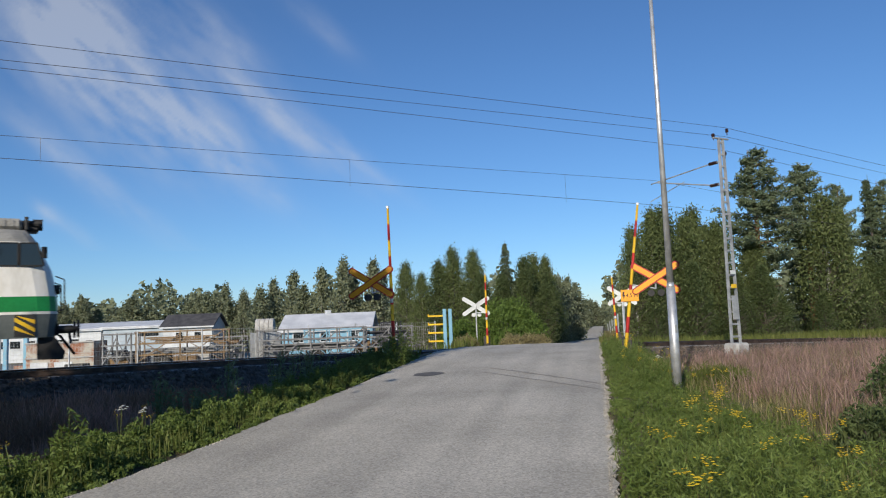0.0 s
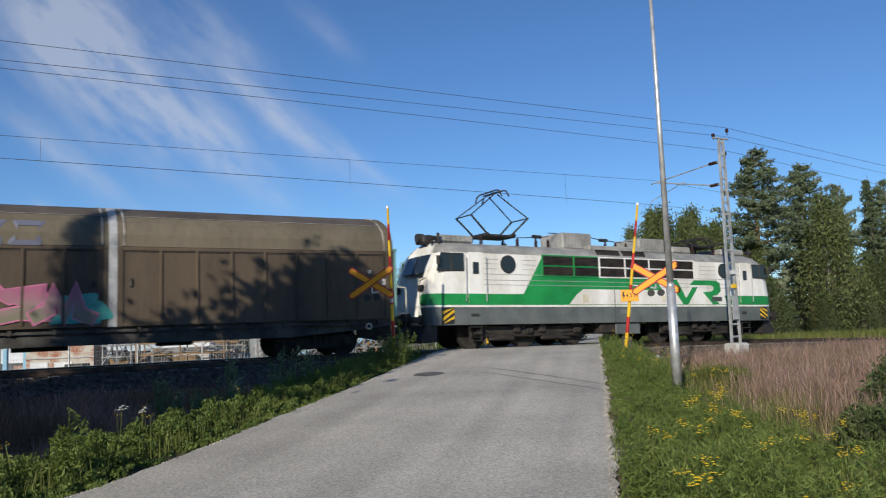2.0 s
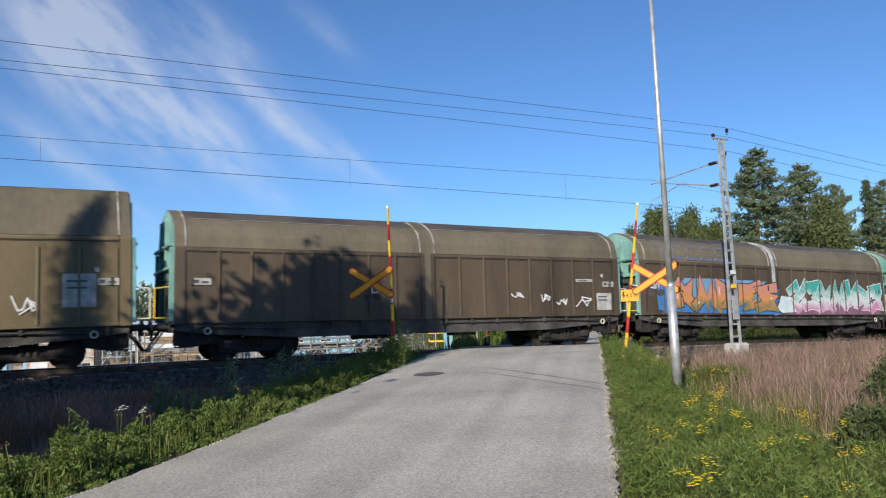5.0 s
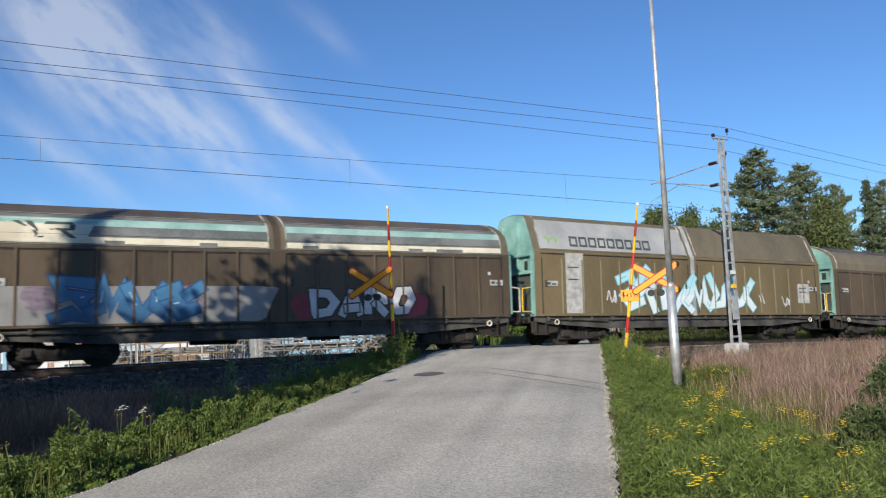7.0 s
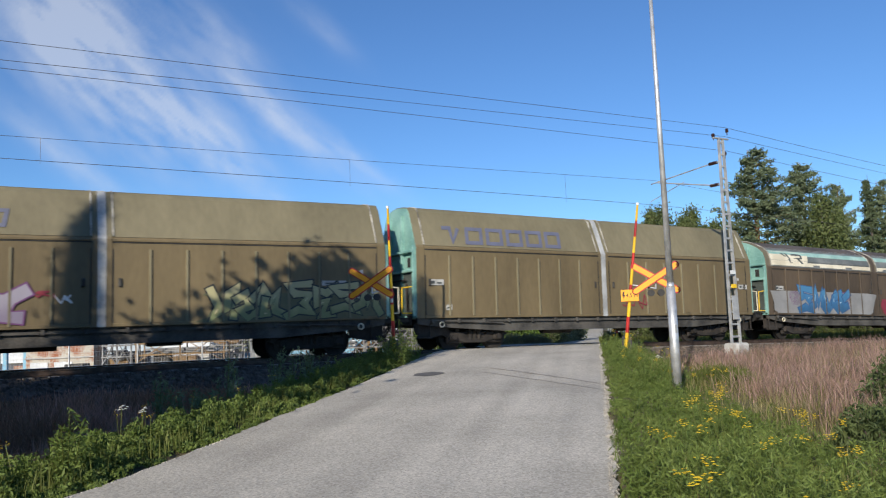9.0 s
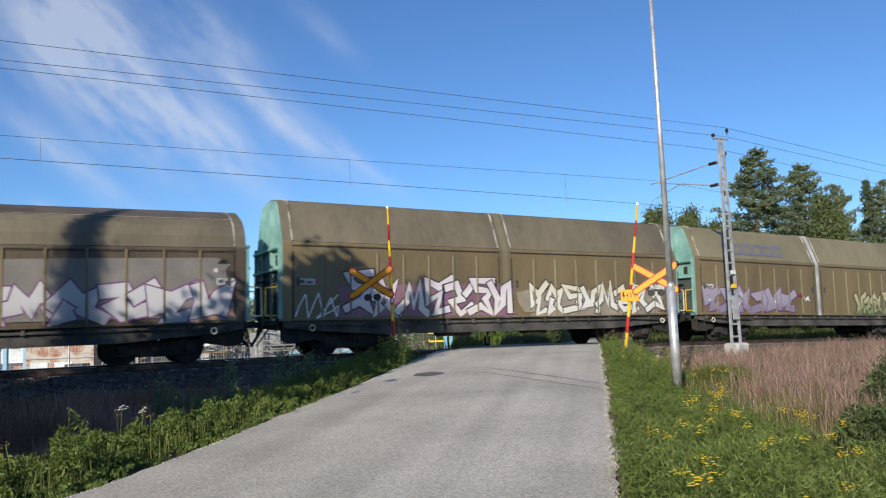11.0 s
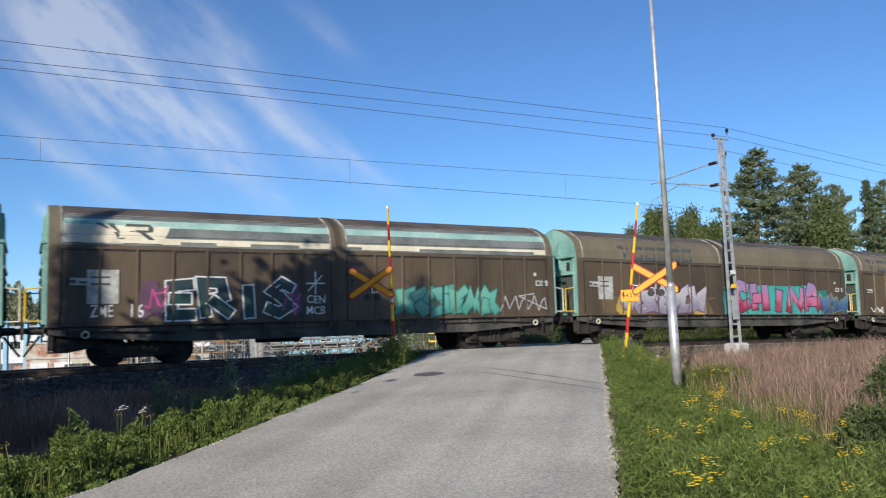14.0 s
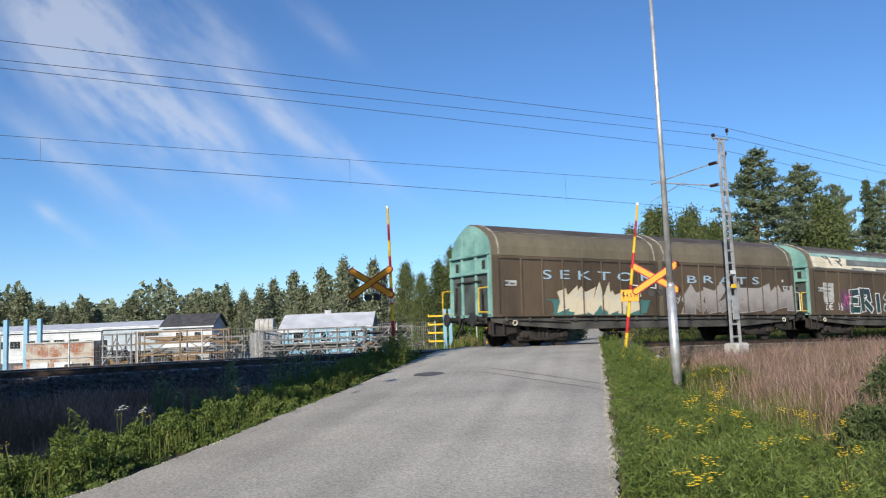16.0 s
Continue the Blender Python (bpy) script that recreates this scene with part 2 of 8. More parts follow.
def ground_z(x, y):
    """Height of the open ground: road bed, verges, ditches and the railway's bank."""
    x, y = np.asarray(x, float), np.asarray(y, float)
    a, l = road_al(x, y)
    d = np.hypot(x - EYE.x, y - EYE.y)
    base = np.interp(d, [0, 25, 45, 90, 180, 420, 900, 4000], [-1.05, -1.0, -1.05, -1.7, -3.6, -6.0, -6.5, -6.5])
    side = np.where(l < ROAD_L, ROAD_L - l, np.where(l > ROAD_R, l - ROAD_R, 0.0))
    rz = road_z(x, y)
    ditch = -0.25 * np.exp(-((side - 2.6) / 1.1) ** 2) * (d < 60) * (l < ROAD_L)
    w = smooth(0.3, 2.6, side)
    z = (rz - 0.03) * (1 - w) + (base + ditch) * w
    bank = track_z(x) - 0.62 - 0.5 * np.clip((np.abs(y) - 2.6) / 1.6, 0, None)
    z = np.where((np.abs(y) < 7) & (side > 0.0), np.maximum(z, np.where(side > 1.0, bank, np.minimum(bank, rz - 0.06))), z)
    z = np.where(side <= 0.0, rz - 0.12, z)
    return z


# ---- ground, road, railway ----
M_DARKPATCH = mat("dark_patch", (0.07, 0.068, 0.066), (0.14, 0.135, 0.13), scale=4, fine=40, rough=0.85, bump=0.3)
M_ROADLINE = mat("tar_seam", (0.19, 0.178, 0.16), (0.27, 0.255, 0.23), scale=4, fine=40, rough=0.9, bump=0.3)
MARK_A, MARK_L = 17.33, -3.95
ROAD_LINE = (17.2, -2.6, 14.3, 0.0)
def axis(*spans):
    return np.unique(np.concatenate([np.arange(a, b, st) for a, b, st in spans]))


def build_ground():
    xs = axis((-3000, -200, 280), (-200, -30, 12), (-30, 70, 0.6), (70, 240, 8), (240, 3200, 280))
    ys = axis((-3000, -200, 280), (-200, -34, 12), (-34, 16, 0.6), (16, 60, 2), (60, 260, 8), (260, 3200, 280))
    X, Y = np.meshgrid(xs, ys, indexing="ij")
    Z = ground_z(X, Y)
    near = (np.hypot(X, Y + 24) < 80)
    Z += near * 0.03 * np.sin(X * 3.1 + np.sin(Y * 2.3)) * np.sin(Y * 2.7)
    v = np.stack([X, Y, Z], -1).reshape(-1, 3)
    n, m = X.shape
    idx = np.arange(n * m).reshape(n, m)
    f = np.stack([idx[:-1, :-1], idx[1:, :-1], idx[1:, 1:], idx[:-1, 1:]], -1).reshape(-1, 4)
    me = cloud_mesh("ground", v, f, M_EARTH)
    me.shade_smooth()
    tagged(new("ground", me), "grassy earth with a gravelled yard beyond the railway", "ground", kind="structure")


def strip(name, a0, a1, l0, l1, lift, material, step=0.5, wander=0.0, across=6, fall=0):
    """A sheet laid along the road between two offsets from its line."""
    rng = random.Random(3)
    n = int((a1 - a0) / step) + 1
    v = []
    for i in range(n):
        a = a0 + (a1 - a0) * i / (n - 1)
        w0, w1 = (rng.uniform(-wander, wander) for _ in range(2))
        for j in range(across + 1):
            l = l0 + w0 + (l1 + w1 - l0 - w0) * j / across
            bend = 0.01 * max(a - 60, 0)
            x, y = road_xy(a, l + bend)
            crown = 0.05 * (1 - ((l - (ROAD_L + ROAD_R) / 2) / 2.67) ** 2) * (abs(y) > 3)
            z = float(road_z(x, y)) + crown + lift
            if (fall > 0 and j == across) or (fall < 0 and j == 0):
                z = float(ground_z(x, y)) + 0.005
            v.append((x, y, z))
    k = across + 1
    f = np.array([(i * k + j, i * k + j + 1, (i + 1) * k + j + 1, (i + 1) * k + j) for i in range(n - 1) for j in range(across)])
    me = cloud_mesh(name, np.array(v), f, material)
    me.shade_smooth()
    return new(name, me)


def build_road():
    tagged(strip("road", -25, 440, ROAD_L, ROAD_R, 0.02, M_ASPHALT, step=0.3, wander=0.06, across=12), "worn pale grey asphalt road rising to the level crossing", "road", kind="structure")


def road_mark(name, pts, material, label):
    """A thin skin on the asphalt, outlined along and across the road."""
    bm = bmesh.new()
    v = []
    for a, l in pts:
        x, y = road_xy(a, l)
        crown = 0.05 * (1 - ((l - (ROAD_L + ROAD_R) / 2) / 2.67) ** 2)
        v.append(bm.verts.new((x, y, float(road_z(x, y)) + crown + 0.026)))
    bm.faces.new(v)
    tagged(part(name, bm, material), label, "road patch", kind="structure")


def build_road_marks():
    rng = random.Random(6)
    # one small dark patch with an uneven outline
    road_mark("road_patch", [(MARK_A + 0.42 * math.sin(t * 0.524) * rng.uniform(0.8, 1.2), MARK_L + 0.36 * math.cos(t * 0.524) * rng.uniform(0.85, 1.15)) for t in range(12)], M_DARKPATCH, "dark patch in the pale asphalt")
    # two thin darker lines that cross the road obliquely
    for d in (0.0, 0.9):
        n = 10
        top = [(ROAD_LINE[0] + d + (ROAD_LINE[2] - ROAD_LINE[0]) * i / n + rng.uniform(-0.03, 0.03), ROAD_LINE[1] + (ROAD_LINE[3] - ROAD_LINE[1]) * i / n) for i in range(n + 1)]
        for (a0, l0), (a1, l1) in zip(top, top[1:]):
            road_mark("tar_seam", [(a0, l0), (a1, l1), (a1 + 0.07, l1), (a0 + 0.07, l0)], M_ROADLINE, "thin darker line across the asphalt")


def build_edge_stones():
    rs = np.random.RandomState(12)
    n = 11000
    a = 3.5 + 28 * rs.uniform(0, 1, n) ** 1.5
    pile = 0.6 + 0.4 * np.sin(a * 2.3) * np.sin(a * 0.9 + 1)
    right = rs.uniform(0, 1, n) < 0.8
    off = np.abs(rs.normal(size=n)) * 0.1 * pile - 0.05
    l = np.where(right, ROAD_R + off, ROAD_L - off * 0.7)
    x, y = road_xy(a, l)
    r = rs.uniform(0.004, 0.015, n)
    z = np.maximum(ground_z(x, y) + 0.01, road_z(x, y) + 0.012 - np.clip(off, 0, None) * 0.35)
    tet = np.array([(1, 1, 1), (1, -1, -1), (-1, 1, -1), (-1, -1, 1)], float)
    q = tet[None] * r[:, None, None] * rs.uniform(0.6, 1.4, (n, 4, 3)) + np.stack([x, y, z], -1)[:, None]
    fi = np.array([(0, 1, 2), (0, 3, 1), (0, 2, 3), (1, 3, 2)])
    ff = (np.arange(n)[:, None, None] * 4 + fi[None]).reshape(-1, 3)
    tagged(new("edge_gravel", cloud_mesh("edge_gravel", q.reshape(-1, 3), ff, M_GRAVEL)), "pale loose gravel along the asphalt's edge", "gravel", kind="stuff")


def build_track():
    st = np.concatenate([np.arange(-260, -40, 10.0), np.arange(-40, 90, 0.7), np.arange(90, 420, 10.0)])
    # ballast bed, uneven on top
    prof = [(-3.9, -1.25), (-3.2, -0.98), (-2.5, -0.62), (-1.95, -0.3), (-1.7, -0.22), (-0.9, -0.2), (0, -0.2), (0.9, -0.2), (1.7, -0.22), (1.95, -0.3), (2.5, -0.62), (3.2, -0.98), (3.9, -1.25)]
    v, rng = [], random.Random(5)
    for s in st:
        a, l = road_al(float(s), 0.0)
        for y, z in prof:
            aa, ll = road_al(float(s), y)
            on_road = ROAD_L - 0.5 < ll < ROAD_R + 0.5
            v.append((s, y + rng.uniform(-0.04, 0.04), float(track_z(s)) + z + rng.uniform(-0.025, 0.025) - (0.25 if on_road and abs(y) > 1.6 else 0)))
    k = len(prof)
    f = np.array([(i * k + j, i * k + j + 1, (i + 1) * k + j + 1, (i + 1) * k + j) for i in range(len(st) - 1) for j in range(k - 1)])
    tagged(new("ballast_bed", cloud_mesh("ballast_bed", np.array(v), f, M_BALLAST)), "dark crushed stone ballast under the rails", "ballast", kind="structure")
    # loose stones on the bank
    rs = np.random.RandomState(8)
    n = 16000
    s, y = rs.uniform(-8, 50, n), rs.uniform(-3.8, -1.5, n)
    a, l = road_al(s, y)
    ok = (l < ROAD_L - 0.4) | (l > ROAD_R + 0.4)
    s, y = s[ok], y[ok]
    z = track_z(s) + np.interp(y, [p[0] for p in prof], [p[1] for p in prof])
    r = rs.uniform(0.022, 0.06, len(s))
    tet = np.array([(1, 1, 1), (1, -1, -1), (-1, 1, -1), (-1, -1, 1)], float)
    q = tet[None] * r[:, None, None] * rs.uniform(0.6, 1.4, (len(s), 4, 3)) + np.stack([s, y, z], -1)[:, None]
    fi = np.array([(0, 1, 2), (0, 3, 1), (0, 2, 3), (1, 3, 2)])
    ff = (np.arange(len(s))[:, None, None] * 4 + fi[None]).reshape(-1, 3)
    tagged(new("ballast_stones", cloud_mesh("ballast_stones", q.reshape(-1, 3), ff, M_BALLAST)), "loose crushed grey stones on the bank", "stones", kind="stuff")
    # rails: foot, web and head
    rp = [(-0.07, -0.17), (0.07, -0.17), (0.07, -0.155), (0.012, -0.135), (0.012, -0.045), (0.035, -0.03), (0.035, -0.003), (0.025, 0.0), (-0.025, 0.0), (-0.035, -0.003), (-0.035, -0.03), (-0.012, -0.045), (-0.012, -0.135), (-0.07, -0.155)]
    for y in (-0.797, 0.797):
        bm = bmesh.new()
        loft(bm, [[(float(s), y + py, float(track_z(s)) + pz) for py, pz in rp] for s in st[::2]], mat_of=lambda c: 0)
        for fc in bm.faces:
            if fc.calc_center_median().z - float(track_z(fc.calc_center_median().x)) > -0.002:
                fc.material_index = 1
        tagged(part("rail", bm, (M_RAIL, M_RAILTOP)), "rusty steel rail with a polished running surface", "rail", "rails", "structure")
    bm = bmesh.new()
    slab(bm, [(-1.3, -0.12), (1.3, -0.12), (1.3, 0.05), (1.1, 0.1), (0.4, 0.07), (-0.4, 0.07), (-1.1, 0.1), (-1.3, 0.05)], -0.13, 0.13)
    me = part("sleeper", bm, M_SLEEPER).data
    first = bpy.data.objects["sleeper"]
    i = 0
    for s in np.arange(-14, 58, 0.61):
        ob = first if i == 0 else new("sleeper", me)
        ob.matrix_basis = pose(float(s), 0, float(track_z(s)) - 0.27, 0, 0, 90)
        tagged(ob, "grey concrete railway sleeper in the ballast", "sleeper", "sleepers", "structure")
        i += 1
    # deck of the level crossing: panels between and beside the rails
    bm = bmesh.new()
    for y0, y1 in ((-0.69, 0.69),):
        for i in range(12):
            s0 = 14.2 + i * 0.9 - 3.0
            box(bm, (s0 + 0.45, 0, float(track_z(s0)) - 0.06), (0.88, y1 - y0, 0.1), 0.01)
    tagged(part("crossing_deck", bm, M_RUBBER), "dark rubber panels between the rails of the crossing", "crossing deck", kind="structure")


build_ground()
build_road()
build_edge_stones()
build_road_marks()
build_track()


# ---- the train ----
def wheelset(parent, x, r, name="wheelset"):
    """Two flanged wheels on an axle; its origin lies on the axle, so that it can turn."""
    bm = bmesh.new()
    for y in (-0.79, 0.79):
        s = 1 if y > 0 else -1
        rod(bm, (0, y - 0.065, 0), (0, y + 0.065, 0), r, n=24)
        rod(bm, (0, y - s * 0.075, 0), (0, y - s * 0.055, 0), r + 0.03, n=24)
        rod(bm, (0, y + s * 0.06, 0), (0, y + s * 0.09, 0), r * 0.32, n=12)
        for k in range(6):
            t = k * math.pi / 3
            box(bm, (r * 0.6 * math.cos(t), y + s * 0.07, r * 0.6 * math.sin(t)), (0.09, 0.02, 0.09), 0.01)
    rod(bm, (0, -1.0, 0), (0, 1.0, 0), 0.08, n=10)
    w = part(name, bm, M_UNDER, parent, "steel wheels worn bright at the rim")
    w.location = (x, 0, r)
    return w


def bogie(parent, x, base, r, n=2, y=1.02):
    """A bogie: side frames, axle boxes, springs and cross beam; its wheels are parts of their own."""
    bm = bmesh.new()
    half = base * (n - 1) / 2
    for s in (-1, 1):
        slab(bm, [(x - half - 0.45, r + 0.08), (x - half - 0.3, r + 0.22), (x - 0.5, r + 0.12), (x - 0.3, r - 0.08), (x + 0.3, r - 0.08), (x + 0.5, r + 0.12), (x + half + 0.3, r + 0.22), (x + half + 0.45, r + 0.08), (x + half + 0.2, r - 0.02), (x + 0.4, r - 0.2), (x - 0.4, r - 0.2), (x - half - 0.2, r - 0.02)], s * y - 0.06, s * y + 0.06)
        for k in range(n):
            ax = x - half + k * base
            box(bm, (ax, s * y, r), (0.3, 0.26, 0.26), 0.04)
            rod(bm, (ax, s * (y + 0.1), r), (ax, s * (y + 0.19), r), 0.1, n=10)
            for d in (-0.2, 0.2):
                rod(bm, (ax + d, s * y, r + 0.06), (ax + d, s * y, r + 0.3), 0.07, n=8)
        box(bm, (x, s * (y - 0.04), r - 0.02), (base * (n - 1) + 0.5, 0.1, 0.42), 0.04)
        for d in (-0.18, 0, 0.18):
            rod(bm, (x + d, s * y, r - 0.12), (x + d, s * y, r + 0.32), 0.075, n=8)
    box(bm, (x, 0, r + 0.1), (0.5, 2.0, 0.25), 0.04)
    if n == 3:
        for s in (-1, 1):
            for d in (-1.15, 1.15):
                box(bm, (x + d, s * (y - 0.02), r - 0.1), (1.1, 0.12, 0.5), 0.05)
                box(bm, (x + d * 0.5, s * (y + 0.1), r + 0.1), (0.3, 0.14, 0.34), 0.04)
                rod(bm, (x + d, s * (y + 0.1), r - 0.25), (x + d * 1.6, s * (y + 0.1), r - 0.3), 0.05, n=6)
    part("bogie", bm, M_UNDER, parent)
    return [wheelset(parent, x - half + k * base, r) for k in range(n)]


def buffers(parent, x, sgn, z=1.05):
    for y in (-0.95, 0.95):
        bm = bmesh.new()
        rod(bm, (x, y, z), (x + sgn * 0.38, y, z), 0.1, n=12)
        rod(bm, (x + sgn * 0.3, y, z), (x + sgn * 0.5, y, z), 0.075, n=12)
        rod(bm, (x + sgn * 0.5, y, z), (x + sgn * 0.55, y, z), 0.25, 0.24, n=18)
        box(bm, (x + sgn * 0.02, y, z), (0.05, 0.34, 0.34), 0.02)
        part("buffer", bm, M_BLACK, parent)
    bm = bmesh.new()
    box(bm, (x + sgn * 0.15, 0, z), (0.4, 0.1, 0.16), 0.02)
    rod(bm, (x + sgn * 0.32, 0, z + 0.02), (x + sgn * 0.4, 0, z - 0.4), 0.035, n=8)
    for y in (-0.35, 0.35, 0.6):
        pts = [Vector((x + sgn * (0.1 + 0.38 * math.sin(math.pi * k / 6)), y * (1 - 0.3 * math.sin(math.pi * k / 6)), z - 0.15 - 0.55 * math.sin(math.pi * k / 6) + 0.0)) for k in range(7)]
        for p, q in zip(pts, pts[1:]):
            rod(bm, p, q, 0.028, n=6)
    part("coupling", bm, M_BLACK, parent, "screw coupling with hanging brake hoses")


def handrail(parent, pts, r=0.022, material=None, label=""):
    bm = bmesh.new()
    for p, q in zip(pts, pts[1:]):
        rod(bm, p, q, r, n=6)
    part("handrail", bm, material or M_YELLOW, parent, label)


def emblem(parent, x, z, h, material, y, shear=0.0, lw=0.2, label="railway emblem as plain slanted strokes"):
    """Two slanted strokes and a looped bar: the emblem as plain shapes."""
    bm = bmesh.new()
    t, w = lw * h * 1.35, h * 1.66
    slab(bm, [(x, z + h), (x + t * 1.5, z + h), (x + 0.62 * w, z + 0.22 * h), (x + 0.62 * w, z), (x + 0.5 * w, z)], y, y - 0.006)
    slab(bm, [(x + 0.52 * w, z), (x + 0.6 * w, z + 0.24 * h), (x + 0.86 * w, z + 0.72 * h), (x + 1.04 * w, z + 0.72 * h), (x + 0.68 * w, z)], y - 0.001, y - 0.005)
    slab(bm, [(x + 0.92 * w, z + h), (x + 1.7 * w, z + h), (x + 1.84 * w, z + 0.9 * h), (x + 1.86 * w, z + 0.55 * h), (x + 1.72 * w, z + 0.38 * h), (x + 1.55 * w, z + 0.36 * h), (x + 1.8 * w, z), (x + 1.55 * w, z), (x + 1.22 * w, z + 0.5 * h), (x + 1.5 * w, z + 0.54 * h), (x + 1.6 * w, z + 0.6 * h), (x + 1.6 * w, z + 0.74 * h), (x + 1.5 * w, z + 0.8 * h), (x + 0.76 * w, z + 0.8 * h)], y - 0.0005, y - 0.0065)
    if shear:
        for v in bm.verts:
            v.co.y += (v.co.z - z) * shear
    part("emblem", bm, material, parent, label)


MOVERS = []      # (thing, place of its middle behind the front of the first wagon, half the distance of its bogies)
SPINNERS = []    # (wheelset, radius, place along the train)
PITCH, BODY = 18.014, 16.92
HALF_W = 1.45


def build_loco():
    root = thing("locomotive", "white, green and grey electric locomotive with raised rear pantograph", "locomotive")
    W = 1.52
    sec = [(-W, 0.86), (-W, 1.48), (-W, 1.55), (-W, 1.95), (-W, 2.62), (-W, 3.4), (-W + 0.06, 3.5), (-W + 0.24, 3.66), (-W + 0.6, 3.8), (-0.4, 3.86)]
    sec = sec + [(-y, z) for y, z in sec[::-1]]

    def nose(z):
        return float(np.interp(z, [0.8, 1.5, 2.4, 2.7, 3.45, 3.9], [8.9, 8.98, 8.92, 8.8, 8.45, 8.15]))

    rings = []
    for sg in (-1, 1):
        rr = [[(sg * (nose(z) - off), y * k, z) for y, z in sec] for off, k in ((0.0, 0.62), (0.06, 0.8), (0.2, 0.91), (0.5, 0.98), (1.0, 1.0))]
        rings += rr if sg < 0 else rr[::-1]

    def mat_of(c):
        if c.z < 1.48:
            return 0
        if c.z < 1.545:
            return 1
        if c.z < 1.95:
            return 2
        return 1 if c.z < 3.42 else 3

    bm = bmesh.new()
    loft(bm, rings, mat_of=mat_of)
    part("body", bm, (M_GREY, M_WHITE, M_GREEN, M_ROOFGREY), root, smooth=False)
    Y = -W - 0.004
    # green livery fields on the side
    bm = bmesh.new()
    slab(bm, [(-5.0, 1.95), (-4.1, 3.38), (-1.55, 3.38), (-1.9, 2.95), (-1.9, 2.62), (1.6, 2.62), (2.0, 2.16), (-2.2, 2.16), (-2.5, 1.95)], Y + 0.002, Y - 0.003)
    part("livery_field", bm, M_GREEN, root, "diagonal green field on the white side")
    bm = bmesh.new()
    slab(bm, [(-2.5, 1.97), (-2.25, 2.12), (5.55, 2.12), (5.9, 1.57), (-2.9, 1.57)], Y + 0.002, Y - 0.003)
    part("livery_field", bm, M_WHITE, root, "white field below the green band")
    emblem(root, 2.3, 1.58, 1.02, M_GREEN, Y - 0.003, lw=0.26)
    # ribbing of the body side
    bm = bmesh.new()
    for z in (2.28, 2.45, 2.66):
        box(bm, (-0.4, Y - 0.002, z), (12.6, 0.012, 0.018))
    for x0, x1 in ((-6.7, -6.1), (-5.0, -4.4), (4.2, 5.2), (6.2, 6.7)):
        for z in (2.85, 3.03, 3.2):
            box(bm, ((x0 + x1) / 2, Y - 0.002, z), (x1 - x0, 0.012, 0.018))
    part("side_rib", bm, M_LIGHTGREY, root)
    # louvred grilles in two rows, and two more in the roof slope
    edges = [-4.12, -2.62, -1.35, -0.02, 1.28, 2.58, 3.86]
    for x0, x1 in zip(edges, edges[1:]):
        for z0, z1 in ((2.66, 2.98), (3.05, 3.38)):
            bm = bmesh.new()
            cx, w = (x0 + x1) / 2, x1 - x0 - 0.1
            box(bm, (cx, Y, (z0 + z1) / 2), (w, 0.02, z1 - z0))
            for k in range(7):
                z = z0 + (k + 0.5) * (z1 - z0) / 7
                box(bm, (cx, Y - 0.015, z), (w, 0.03, 0.02), rot=Euler((0.5, 0, 0)).to_matrix())
            part("grille", bm, M_GRILLE, root)
    bm = bmesh.new()
    for x in edges:
        box(bm, (x, Y - 0.012, 3.02), (0.07, 0.03, 0.82), 0.006, mi=1 if x < -1.5 else 0)
    for z in (2.63, 3.015, 3.41):
        box(bm, (-2.75, Y - 0.012, z), (2.7, 0.03, 0.05), 0.006, mi=1)
        box(bm, (1.25, Y - 0.012, z), (5.3, 0.03, 0.05), 0.006)
    part("grille_frame", bm, (M_WHITE, M_GREEN), root)
    for x in (-0.75, 0.62):
        bm = bmesh.new()
        box(bm, (x, Y + 0.16, 3.63), (1.2, 0.03, 0.26), rot=Euler((-0.55, 0, 0)).to_matrix())
        for k in range(5):
            box(bm, (x, Y + 0.1 + 0.02 * k, 3.53 + 0.05 * k), (1.2, 0.03, 0.012))
        part("roof_grille", bm, M_GRILLE, root)
    # round windows, doors, cab windows
    for x in (-5.66, 5.7):
        bm = bmesh.new()
        rod(bm, (x, Y + 0.02, 3.03), (x, Y - 0.022, 3.03), 0.33, n=28)
        part("window_ring", bm, M_BLACK, root)
        bm = bmesh.new()
        rod(bm, (x, Y - 0.01, 3.03), (x, Y - 0.026, 3.03), 0.275, n=28)
        part("round_window", bm, M_PANE, root)
    for sg in (-1, 1):
        bm = bmesh.new()
        box(bm, (sg * 7.05, Y - 0.003, 2.5), (0.62, 0.022, 1.85), 0.012, mi=0)
        box(bm, (sg * 7.05, Y - 0.004, 1.76), (0.615, 0.024, 0.38), mi=1)
        door = part("door", bm, (M_WHITE, M_GREEN), root)
        bm = bmesh.new()
        box(bm, (sg * 7.05, Y - 0.016, 2.86), (0.24, 0.012, 0.42), 0.02)
        part("door_window", bm, M_PANE, door)
        for dx in (-0.42, 0.42):
            handrail(root, [(sg * 7.05 + dx, Y, 3.25), (sg * 7.05 + dx, Y - 0.06, 3.22), (sg * 7.05 + dx, Y - 0.06, 1.7), (sg * 7.05 + dx, Y, 1.67)], 0.016, M_LIGHTGREY)
        for x0, x1, x0t in ((7.55, 8.02, 7.55), (8.06, 8.62, 8.06)):
            x1t = x1 - (0.16 if x1 > 8.5 else 0)
            bm = bmesh.new()
            slab(bm, [(sg * x0, 2.76), (sg * x1, 2.76), (sg * x1t, 3.36), (sg * x0t, 3.36)], Y + 0.03, Y - 0.012)
            part("cab_window", bm, M_PANE, root)
            bm = bmesh.new()
